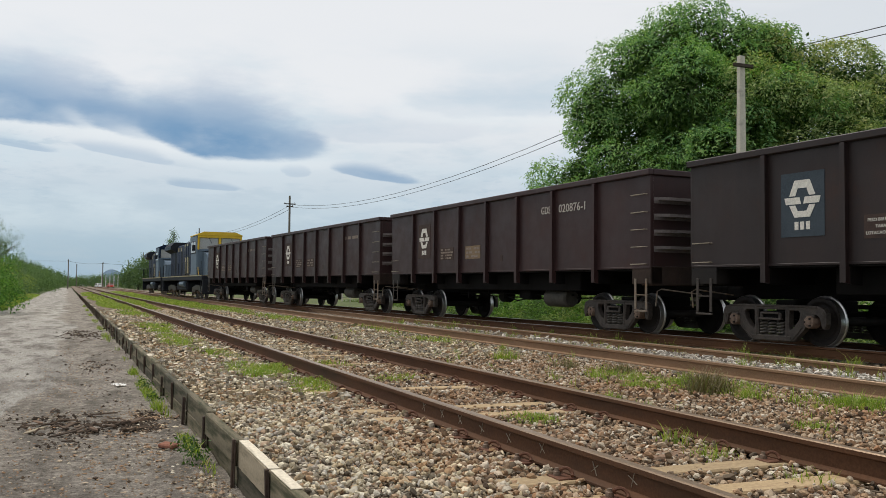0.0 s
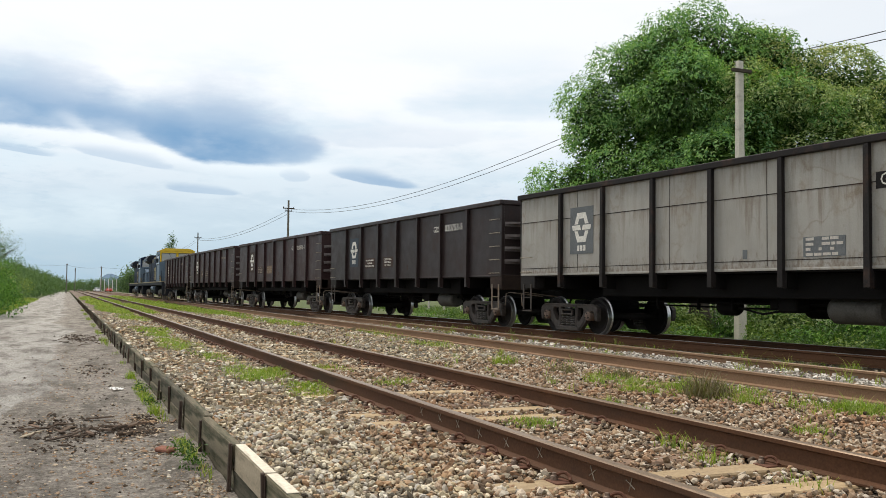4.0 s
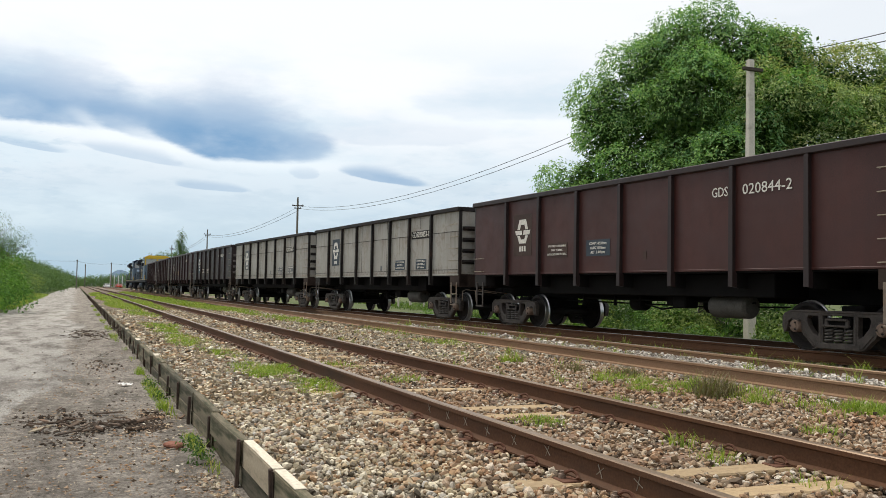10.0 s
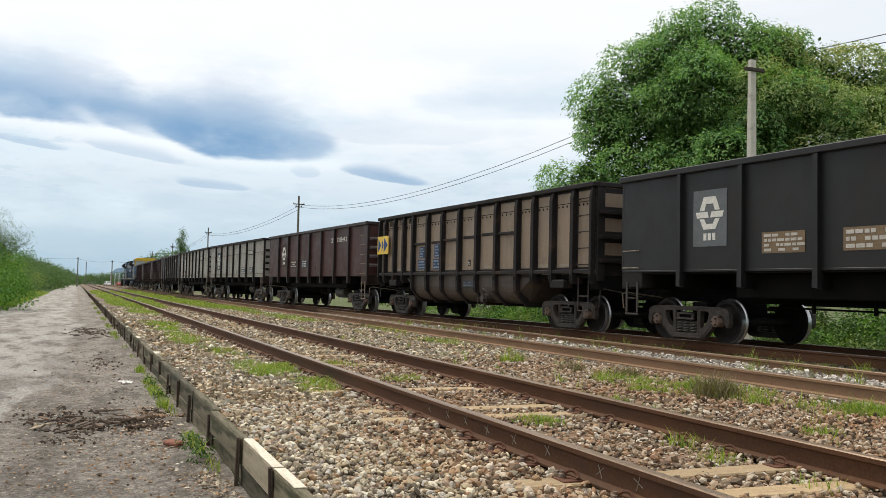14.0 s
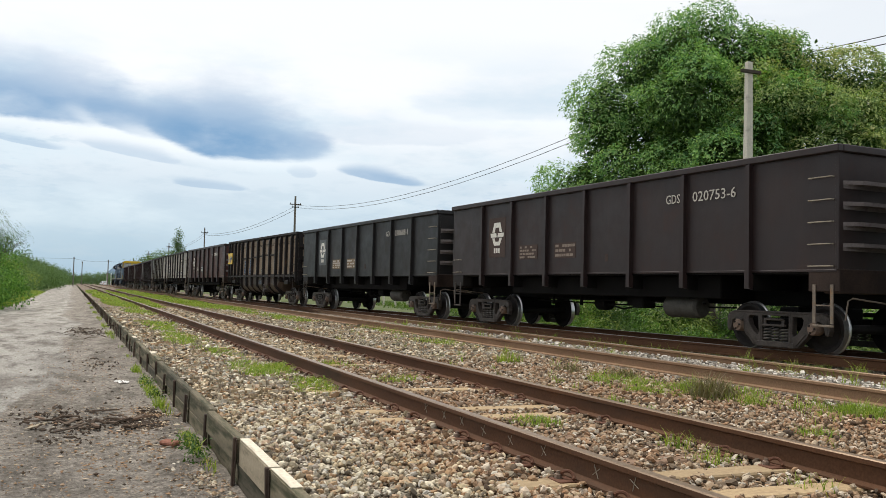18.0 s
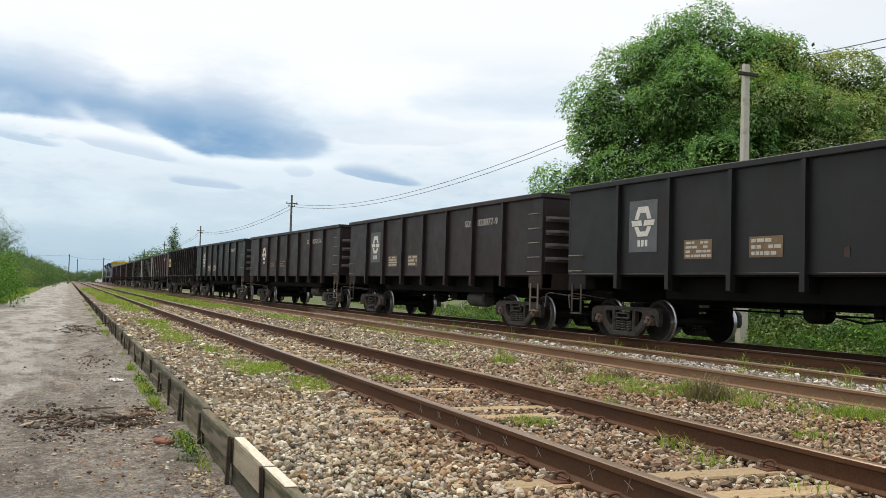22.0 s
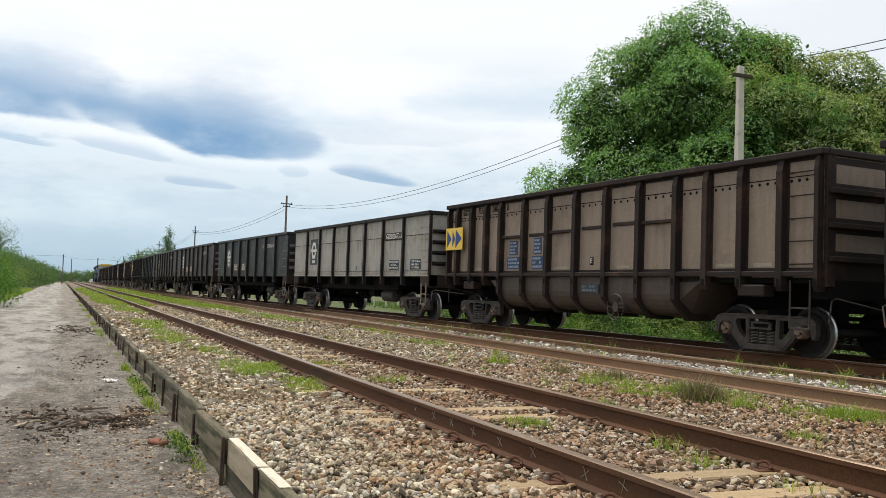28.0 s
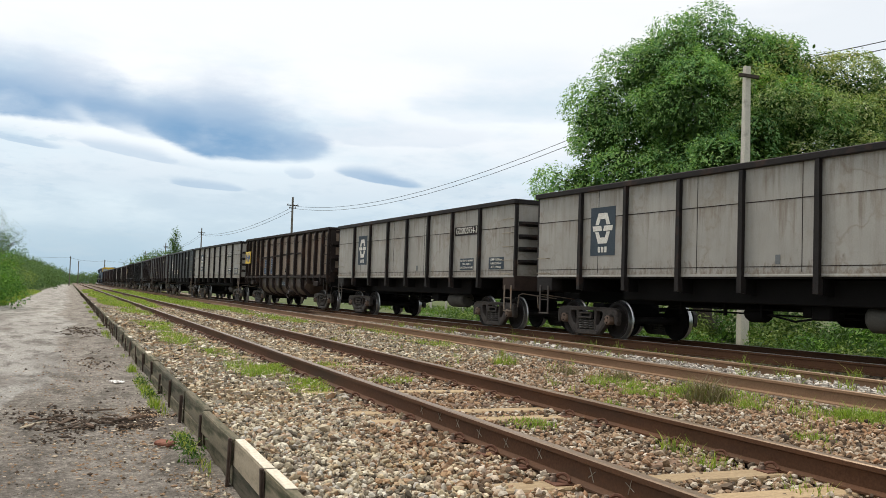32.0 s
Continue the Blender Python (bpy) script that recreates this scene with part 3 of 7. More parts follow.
M_CARRED = dull("car_paint_red", (0.45, 0.05, 0.03), (0.55, 0.07, 0.04), 2.0, 0.3)
M_PLASTER = dull("plaster_white", (0.6, 0.58, 0.54), (0.72, 0.70, 0.66), 0.6, 0.9)
M_ROOFTILE = dull("roof_clay", (0.28, 0.12, 0.07), (0.38, 0.18, 0.11), 2.0, 0.9)


# ---------------------------------------------------------------- mesh tools
class Build:
    """Collects the faces of one mesh."""

    def __init__(self):
        self.v, self.f, self.mi = [], [], []

    def add(self, verts, faces, mi=0):
        o = len(self.v)
        self.v += [tuple(p) for p in verts]
        self.f += [tuple(i + o for i in q) for q in faces]
        self.mi += [mi] * len(faces)
        return self

    def box(self, x0, x1, y0, y1, z0, z1, mi=0, m=None):
        vs = [Vector((x, y, z)) for z in (z0, z1) for y in (y0, y1) for x in (x0, x1)]
        if m:
            vs = [m @ p for p in vs]
        return self.add(vs, ((0, 2, 3, 1), (4, 5, 7, 6), (0, 1, 5, 4), (2, 6, 7, 3), (0, 4, 6, 2), (1, 3, 7, 5)), mi)

    def bbox(self, x0, x1, y0, y1, z0, z1, b=0.01, mi=0, m=None):
        """A box with chamfered edges."""
        xs, ys, zs = (x0, x1), (y0, y1), (z0, z1)
        vs, idx = [], {}
        for i in (0, 1):
            for j in (0, 1):
                for k in (0, 1):
                    c = (xs[i], ys[j], zs[k])
                    s = (1 - 2 * i, 1 - 2 * j, 1 - 2 * k)
                    for a in range(3):
                        p = [c[n] + (0 if n == a else s[n] * b) for n in range(3)]
                        idx[i, j, k, a] = len(vs)
                        vs.append(Vector(p))
        fs = []
        for a in range(3):
            u, w = (a + 1) % 3, (a + 2) % 3
            for side in (0, 1):
                ring = []
                for p, q in ((0, 0), (1, 0), (1, 1), (0, 1)):
                    c = [0, 0, 0]
                    c[a], c[u], c[w] = side, p, q
                    ring.append(idx[(*c, a)])
                fs.append(ring if side else ring[::-1])
        for a in range(3):
            u, w = (a + 1) % 3, (a + 2) % 3
            for p in (0, 1):
                for q in (0, 1):
                    c0, c1 = [0, 0, 0], [0, 0, 0]
                    c0[u], c0[w], c1[u], c1[w] = p, q, p, q
                    c1[a] = 1
                    ring = [idx[(*c0, u)], idx[(*c0, w)], idx[(*c1, w)], idx[(*c1, u)]]
                    fs.append(ring if p != q else ring[::-1])
        for i in (0, 1):
            for j in (0, 1):
                for k in (0, 1):
                    ring = [idx[i, j, k, a] for a in range(3)]
                    fs.append(ring if (i + j + k) % 2 else ring[::-1])
        if m:
            vs = [m @ p for p in vs]
        return self.add(vs, fs, mi)

    def prism(self, pts, axis, a0, a1, mi=0):
        """A polygon (pairs of the two other axes, in order) drawn out along an axis."""
        n = len(pts)

        def at(p, a):
            q = list(p)
            q.insert(axis, a)
            return q
        vs = [at(p, a0) for p in pts] + [at(p, a1) for p in pts]
        fs = [tuple(range(n))[::-1], tuple(range(n, 2 * n))] + [(i, (i + 1) % n, (i + 1) % n + n, i + n) for i in range(n)]
        return self.add(vs, fs, mi)

    def tube(self, path, r, seg=6, mi=0, r2=None, caps=True):
        path = [Vector(p) for p in path]
        vs, fs = [], []
        for k, p in enumerate(path):
            t = (path[min(k + 1, len(path) - 1)] - path[max(k - 1, 0)]).normalized()
            u = t.cross(Vector((0, 0, 1)) if abs(t.z) < 0.9 else Vector((1, 0, 0))).normalized()
            w = t.cross(u)
            rr = r if r2 is None else r + (r2 - r) * k / (len(path) - 1)
            for i in range(seg):
                a = 2 * math.pi * i / seg
                vs.append(p + (u * math.cos(a) + w * math.sin(a)) * rr)
        for k in range(len(path) - 1):
            for i in range(seg):
                fs.append((k * seg + i, k * seg + (i + 1) % seg, (k + 1) * seg + (i + 1) % seg, (k + 1) * seg + i))
        if caps:
            fs += [tuple(range(seg))[::-1], tuple(range((len(path) - 1) * seg, len(path) * seg))]
        return self.add(vs, fs, mi)

    def lathe(self, prof, axis, centre, seg=24, mi=None):
        """A profile of (radius, offset along the axis) turned round an axis."""
        vs, fs, ms = [], [], []
        for r, a in prof:
            for i in range(seg):
                t = 2 * math.pi * i / seg
                p = [r * math.cos(t), r * math.sin(t)]
                p.insert(axis, a)
                vs.append([p[n] + centre[n] for n in range(3)])
        o = len(self.v)
        for k in range(len(prof) - 1):
            for i in range(seg):
                fs.append((k * seg + i, k * seg + (i + 1) % seg, (k + 1) * seg + (i + 1) % seg, (k + 1) * seg + i))
                ms.append(mi[k] if mi else 0)
        self.add(vs, fs)
        self.mi[-len(fs):] = ms
        return self

    def mesh(self, name, mats, smooth=False):
        me = bpy.data.meshes.new(name)
        me.from_pydata(self.v, [], self.f)
        for ma in mats if isinstance(mats, (list, tuple)) else [mats]:
            me.materials.append(ma)
        me.polygons.foreach_set("material_index", self.mi)
        if smooth:
            me.polygons.foreach_set("use_smooth", [True] * len(self.f))
        bm = bmesh.new()
        bm.from_mesh(me)
        bmesh.ops.recalc_face_normals(bm, faces=bm.faces)
        bm.to_mesh(me)
        bm.free()
        if smooth:
            me.set_sharp_from_angle(angle=radians(35))
        return me


def part(name, build, material, parent, label="", smooth=False):
    me = build if isinstance(build, bpy.types.Mesh) else build.mesh(name, material, smooth)
    ob = new(name, me)
    ob.parent = parent
    if label:
        ob["label"] = label
    return ob


def thing(name, build, material, label, category, group="", kind="", smooth=False):
    return tagged(new(name, build.mesh(name, material, smooth)), label, category, group, kind)


def holder(name, label, category, group="", at=None):
    ob = tagged(new(name), label, category, group)
    ob.empty_display_size = 0.2
    if at:
        ob.matrix_basis = at
    return ob


def many(name, verts, faces, material, label, category, kind="stuff", smooth=False):
    """One mesh out of arrays, for what nobody could count."""
    me = bpy.data.meshes.new(name)
    me.from_pydata(verts.tolist() if hasattr(verts, "tolist") else verts, [], faces.tolist() if hasattr(faces, "tolist") else faces)
    me.materials.append(material)
    if smooth:
        me.polygons.foreach_set("use_smooth", [True] * len(me.polygons))
    return tagged(new(name, me), label, category, "", kind) if label else me


def letters(text, size, material, name="stencil_text"):
    """Mesh of a line of text, centred, in the x-z plane facing -y."""
    cu = bpy.data.curves.new(name, "FONT")
    cu.body, cu.size, cu.align_x, cu.align_y, cu.extrude = text, size, "CENTER", "CENTER", 0.003
    cu.resolution_u = 2
    tmp = bpy.data.objects.new(name, cu)
    me = bpy.data.meshes.new_from_object(tmp)
    bpy.data.objects.remove(tmp)
    bpy.data.curves.remove(cu)
    me.materials.clear()
    me.materials.append(material)
    return me


rng = np.random.default_rng(7)

# ---------------------------------------------------------------- the plan
WALL_X = 1.16                  # road-side face of the plank wall
ROAD_Z, BED_Z = -0.48, -0.225
T1, T2 = 3.85, 9.056           # centre lines of the two straight tracks
T1_Z, T2_Z, T3_Z = 0.0, 0.027, 0.0645
GAUGE = 0.835                  # half distance of the rail heads
FAR_Y, BACK_Y = 430.0, -215.0
# centre line of the curved track that carries the train
KNOT_Y = [-220.0, -60.0, 8.0, 16.0, 26.0, 40.0, 58.0, 80.0, 110.0, 440.0]
KNOT_X = [14.95, 14.75, 12.53, 12.006, 11.508, 10.613, 9.469, 8.99, 9.056, 9.056]
_ky, _kx = np.array(KNOT_Y), np.array(KNOT_X)
_km = np.gradient(_kx, _ky)
_km[2], _km[-2], _km[-1] = -0.0655, 0.0, 0.0


def curve_x(y):
    y = np.asarray(y, float)
    i = np.clip(np.searchsorted(_ky, y) - 1, 0, len(_ky) - 2)
    h = _ky[i + 1] - _ky[i]
    u = np.clip((y - _ky[i]) / h, 0, 1)
    return (1 + 2 * u) * (1 - u) ** 2 * _kx[i] + u * (1 - u) ** 2 * h * _km[i] + u * u * (3 - 2 * u) * _kx[i + 1] + u * u * (u - 1) * h * _km[i + 1]


_gy = np.linspace(-220, 440, 6601)
_arc = np.r_[0, np.cumsum(np.hypot(np.diff(curve_x(_gy)), np.diff(_gy)))]
_arc -= np.interp(0.0, _gy, _arc)
PITCH, BODY = 14.53, 13.42


def head_at(t):
    """Distance along the curved track of the first wagon's front at t seconds."""
    u = (t - 16) / 16
    return 143.0654 * u ** 0 + 90.1822 * u ** 1 + 3.7907 * u ** 2 - 0.3375 * u ** 3 + 0.2236 * u ** 4 + 0.0245 * u ** 5


def on_track(s, bogie):
    """Pose of a vehicle whose middle is s along the curved track, on two bogies."""
    ya, yb = np.interp((s - bogie, s + bogie), _arc, _gy)
    xa, xb = curve_x(ya), curve_x(yb)
    return pose((xa + xb) / 2, (ya + yb) / 2, T3_Z, 0, 0, -math.degrees(math.atan2(xb - xa, yb - ya)))


def wobble(x, y, s, a):
    return a * noise.noise((x * s, y * s, 3.1))


# ---------------------------------------------------------------- ground
def grid_mesh(name, xs, ys, zf, material, label, category, smooth=True):
    vs = [(x, y, zf(x, y)) for y in ys for x in xs]
    n = len(xs)
    fs = [(j * n + i, j * n + i + 1, (j + 1) * n + i + 1, (j + 1) * n + i) for j in range(len(ys) - 1) for i in range(n - 1)]
    return many(name, vs, fs, material, label, category, "structure", smooth)


def spread(a, b, first, grow):
    out, d = [a], first
    while out[-1] < b:
        out.append(min(b, out[-1] + d))
        d *= grow
    return out


def build_ground():
    def z(x, y):
        base = -0.30
        if x < 16:
            base = -0.62
        if x < -3.2:
            base = -0.44
        amp = 0.12 if x > 17 or x < -3.5 else 0.02
        return base + wobble(x, y, 0.15, amp) + (wobble(x, y, 0.02, 0.5) if abs(x) > 60 else 0)
    xs = [-v for v in spread(3.25, 2500, 1.2, 1.35)[::-1]] + [-3.1, 1.2, 15.9, 16.2] + spread(17.2, 2500, 1.5, 1.3)
    ys = [-v for v in spread(10, 900, 10, 1.4)[::-1]] + spread(0, 4200, 2.5, 1.06)
    grid_mesh("ground", xs, ys, z, M_GROUND, "flat grassy ground beside the railway", "ground")
    xs = list(np.linspace(-3.4, 1.17, 46))
    ys = [-v for v in spread(4, 215, 4, 1.3)[::-1]] + list(np.arange(-1.0, 30, 0.16)) + spread(30, 330, 0.4, 1.05)
    grid_mesh("road", xs, ys, lambda x, y: ROAD_Z + wobble(x, y, 0.55, 0.035) + wobble(x, y, 2.6, 0.03) + (0.04 * max(0, (x - 0.55)) if y < 80 else 0), M_ROAD,
              "unpaved service road of worn pavement, mud and dirt", "road")
    xs = list(np.arange(1.235, 16.3, 0.19))
    ys = [-v for v in spread(4, 215, 6, 1.3)[::-1]] + list(np.arange(0.0, 30, 0.2)) + spread(30, FAR_Y, 0.8, 1.08)

    def bed(x, y):
        zz = BED_Z + wobble(x, y, 1.3, 0.03) + wobble(x, y, 0.3, 0.02)
        if abs(abs(x - T1) - GAUGE) < 0.2 or abs(abs(x - T2) - GAUGE) < 0.2:
            zz = min(zz, BED_Z + 0.01)
        if T2 - 0.75 < x < T2 + 0.75:
            zz += 0.115
        elif T2 + 0.95 < x < 14.4 and y < 120:
            zz += 0.07
        if x > 14.9:
            zz -= (x - 14.9) * 0.3
        return zz
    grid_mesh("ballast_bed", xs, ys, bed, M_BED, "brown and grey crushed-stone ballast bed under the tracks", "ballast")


SLEEPERS = []    # places of the sleepers that lie bare
CLIPS = []       # places of the rail fasteners


def stones(name, boxes, material, label, seed, size=(0.020, 0.036)):
    """Broken stones strewn over stretches (x0, x1, y0, y1, per square metre, scale)."""
    g = np.random.default_rng(seed)
    t = (1 + 5 ** 0.5) / 2
    fine = np.array([(-1, t, 0), (1, t, 0), (-1, -t, 0), (1, -t, 0), (0, -1, t), (0, 1, t), (0, -1, -t), (0, 1, -t), (t, 0, -1), (t, 0, 1), (-t, 0, -1), (-t, 0, 1)]) / (1 + t * t) ** 0.5
    fine_tri = np.array([(0, 11, 5), (0, 5, 1), (0, 1, 7), (0, 7, 10), (0, 10, 11), (1, 5, 9), (5, 11, 4), (11, 10, 2), (10, 7, 6), (7, 1, 8),
                         (3, 9, 4), (3, 4, 2), (3, 2, 6), (3, 6, 8), (3, 8, 9), (4, 9, 5), (2, 4, 11), (6, 2, 10), (8, 6, 7), (9, 8, 1)])
    # a chipped block of eight corners for those far off
    rough = np.array([(sx, sy, sz) for sz in (-1, 1) for sx, sy in ((-1, -1), (1, -1), (1, 1), (-1, 1))]) * 0.66
    rough_tri = np.array([(4, 5, 6), (4, 6, 7), (0, 1, 5), (0, 5, 4), (1, 2, 6), (1, 6, 5), (2, 3, 7), (2, 7, 6), (3, 0, 4), (3, 4, 7)])
    vs, fs, count = [], [], 0
    for x0, x1, y0, y1, dens, sc in boxes:
        near = y0 < 9 and x0 < 8
        base, tri = (fine, fine_tri) if near else (rough, rough_tri)
        m = len(base)
        n = int((x1 - x0) * (y1 - y0) * dens * 1.25)
        x, y = g.uniform(x0, x1, n), g.uniform(y0, y1, n)
        off = np.min([np.abs(x - c) for c in (T1 - GAUGE, T1 + GAUGE, T2 - GAUGE, T2 + GAUGE)], 0)
        keep = off > 0.075
        for ys in SLEEPERS:
            keep &= ~((np.abs(y - ys) < 0.10) & (np.abs(x - T1) < 1.30) & (g.uniform(0, 1, n) < 0.94))
        for yc in sorted(set(CLIPS)):
            keep &= ~((np.abs(y - yc) < 0.075) & (np.abs(np.abs(x - T1) - GAUGE) < 0.185))
        x, y, off = x[keep], y[keep], off[keep]
        n = len(x)
        r = 0.80 * g.uniform(*size, n) * sc * g.choice([0.55, 0.8, 1.0, 1.2, 1.5], n, p=[0.2, 0.28, 0.28, 0.17, 0.07])
        shape = base[None] * g.uniform(0.68, 1.24, (n, m, 1))
        shape *= (r[:, None] * g.uniform(0.6, 1.4, (n, 3)))[:, None, :]
        tip = g.normal(0, 0.22, (n, 2))
        shape[:, :, 2] = shape[:, :, 2] * 0.78 + (shape[:, :, :2] * tip[:, None, :]).sum(-1)
        a = g.uniform(0, 6.283, n)
        ca, sa = np.cos(a), np.sin(a)
        px = shape[:, :, 0] * ca[:, None] - shape[:, :, 1] * sa[:, None] + x[:, None]
        py = shape[:, :, 0] * sa[:, None] + shape[:, :, 1] * ca[:, None] + y[:, None]
        zc = BED_Z + 0.004 + g.uniform(0, 0.042, n) + 0.010 * (off < 0.15) + 0.115 * (np.abs(x - T2) < 0.72) + 0.075 * (x > T2 + 0.98)
        vs.append(np.stack([px, py, shape[:, :, 2] + zc[:, None]], -1).reshape(-1, 3))
        fs.append((tri[None] + (np.arange(n) * m)[:, None, None] + count).reshape(-1, 3))
        count += n * m
    many(name, np.concatenate(vs), np.concatenate(fs), material, label, "ballast")


def blades(name, patches, material, label, seed, size=(0.05, 0.14), z0=BED_Z, category="grass", wide=0.004):
    """Grass blades over round patches (x, y, rx, ry, count, height scale[, z])."""
    g = np.random.default_rng(seed)
    vs, fs, c = [], [], 0
    for q in patches:
        x0, y0, rx, ry, n, sc = q[:6]
        zz = q[6] if len(q) > 6 else z0
        a, r = g.uniform(0, 6.283, n), np.sqrt(g.uniform(0, 1, n)) * g.uniform(0.6, 1.1, n)
        x, y = x0 + rx * r * np.cos(a), y0 + ry * r * np.sin(a)
        h = g.uniform(*size, n) * sc * (1.15 - 0.5 * r)
        b, lean = g.uniform(0, 6.283, n), g.uniform(0.25, 1.25, n) * h
        w = wide * np.sqrt(sc) * g.uniform(0.7, 1.5, n)
        dx, dy, sx, sy = np.cos(b), np.sin(b), -np.sin(b), np.cos(b)
        pts = np.stack([np.stack([x - sx * w, y - sy * w, zz + 0 * x], -1), np.stack([x + sx * w, y + sy * w, zz + 0 * x], -1),
                        np.stack([x + dx * lean * 0.35 + sx * w * 0.8, y + dy * lean * 0.35 + sy * w * 0.8, zz + h * 0.6], -1),
                        np.stack([x + dx * lean * 0.35 - sx * w * 0.8, y + dy * lean * 0.35 - sy * w * 0.8, zz + h * 0.6], -1),
                        np.stack([x + dx * lean, y + dy * lean, zz + h], -1)], 1)
        vs.append(pts.reshape(-1, 3))
        i = np.arange(n) * 5 + c
        fs += np.stack([i, i + 1, i + 2, i + 3], -1).tolist() + np.stack([i + 3, i + 2, i + 4], -1).tolist()
        c += n * 5
    return many(name, np.concatenate(vs), fs, material, label, category)


# ---------------------------------------------------------------- tracks
RAIL = [(-0.07, -0.182), (0.07, -0.182), (0.07, -0.168), (0.012, -0.152), (0.009, -0.048), (0.036, -0.038), (0.036, -0.008), (0.028, 0.0), (-0.028, 0.0), (-0.036, -0.008), (-0.036, -0.038), (-0.009, -0.048), (-0.012, -0.152), (-0.07, -0.168)]


def rail_mesh(name, xf, ys, z, top, web):
    n = len(RAIL)
    vs, fs, ms = [], [], []
    for y in ys:
        x = float(xf(y))
        vs += [(x + a, y, z + b) for a, b in RAIL]
    for k in range(len(ys) - 1):
        for i in range(n):
            j = (i + 1) % n
            fs.append((k * n + i, (k + 1) * n + i, (k + 1) * n + j, k * n + j))
            ms.append(1 if 6 <= i <= 8 else 0)
    fs += [tuple(range(n)), tuple(range((len(ys) - 1) * n, len(ys) * n))[::-1]]
    ms += [0, 0]
    b = Build()
    b.add(vs, fs)
    b.mi = ms
    return b.mesh(name, [web, top])


def clip_mesh():
    """A coiled spring clip with its tie plate and screw."""
    b = Build()
    b.bbox(-0.19, 0.19, -0.075, 0.075, -0.190, -0.176, 0.003, 0)
    for s in (-1, 1):
        pts = []
        for k in range(11):
            a = -0.6 + 4.6 * k / 10
            pts.append((s * (0.105 + 0.024 * math.cos(a)), 0.045 - 0.011 * k, -0.148 + 0.024 * math.sin(a)))
        b.tube(pts, 0.0115, 7, 0)
        b.lathe([(0.0, 0.046), (0.014, 0.046), (0.016, 0.03), (0.024, 0.026), (0.026, 0.0), (0.0, 0.0)], 2, (s * 0.145, 0.04, -0.176), 8, [1] * 5)
    return b.mesh("rail_fastener", [M_CLIP, M_BOLT])


def build_track(name, label, xf, z, ys, top, sleepers, web=None, group="parallel railway tracks"):
    tr = holder(name, label, "railway track", group)
    for s in (-1, 1):
        part("rail", rail_mesh("rail", lambda y, s=s: xf(y) + s * GAUGE, ys, z, top, web or M_RAIL), None, tr)
    for me, y, tilt, dz in sleepers:
        o = part("sleeper", me, None, tr)
        o.matrix_basis = pose(float(xf(y)), y, z - 0.186 + dz, 0, 0, tilt)
    return tr


def sleeper_meshes():
    out = []
    for ma in (M_SLEEPER, M_SLEEPER_OLD):
        for k in range(2):
            b = Build()
            b.bbox(-1.38 - 0.02 * k, 1.36 + 0.03 * k, -0.115, 0.115, -0.16, 0.0, 0.012)
            out.append(b.mesh("sleeper", ma))
    return out


def build_tracks():
    sl = sleeper_meshes()
    g = random.Random(5)
    far = list(np.r_[BACK_Y, -60, np.arange(-10, 120, 4.0), np.arange(120, FAR_Y + 1, 20.0)])
    rows, clips = [], []
    y = 1.02 - 0.555 * 18
    while y < 62:
        new_wood = g.random() < 0.42 or abs(y - 4.7) < 0.5
        rows.append((sl[(0 if new_wood else 2) + g.randrange(2)], y, g.uniform(-1.6, 1.6), 0.0 if new_wood else g.uniform(-0.03, -0.008)))
        clips.append(y)
        if new_wood:
            SLEEPERS.append(y)
        y += 0.555 + g.uniform(-0.03, 0.03)
    tr = build_track("railway_track", "rusty empty track with wooden sleepers in stone ballast", lambda q: T1, T1_Z, far, M_RAILTOP, rows)
    # chalk crosses on the web of the near rail
    b = Build()
    for s in (-1, 1):
        b.tube([(0, -0.032, -s * 0.034), (0, 0.032, s * 0.034)], 0.0032, 4)
    cross = b.mesh("chalk_mark", M_RUNG)
    for y in (7.55, 7.12, 6.74, 6.32, 5.86, 5.36, 4.70, 4.30):
        o = part("chalk_mark", cross, None, tr, "yellow chalk cross")
        o.matrix_basis = pose(T1 - GAUGE - 0.013, y, -0.09 + g.uniform(-0.01, 0.01), g.uniform(-25, 25))
    me = clip_mesh()
    for y in clips:
        if y < 34:
            for s in (-1, 1):
                if g.random() < 0.15:
                    continue
                CLIPS.append(y)
                o = part("rail_fastener", me, None, tr)
                o.matrix_basis = pose(T1 + s * GAUGE, y + g.uniform(-0.02, 0.02), g.uniform(-0.008, 0.0), 0, 0, g.uniform(-5, 5))
    rows = [(sl[2 + g.randrange(2)], v, g.uniform(-2, 2), -0.055) for v in np.arange(4.0, 50, 0.6)]
    tr2 = build_track("railway_track", "rusty siding track with pale ballast between its rails", lambda q: T2, T2_Z, far, M_RAILTOP, rows, M_RAIL2)
    cur = list(np.r_[np.arange(BACK_Y, -10, 5.0), np.arange(-10, 70, 1.5)])
    rows = [(sl[2 + g.randrange(2)], v, math.degrees(0.06), -0.075) for v in np.arange(2.0, 44, 0.6)]
    build_track("railway_track", "running track with polished rail heads under the ore train", curve_x, T3_Z + LIFT, cur, M_RAILTOP2, rows)


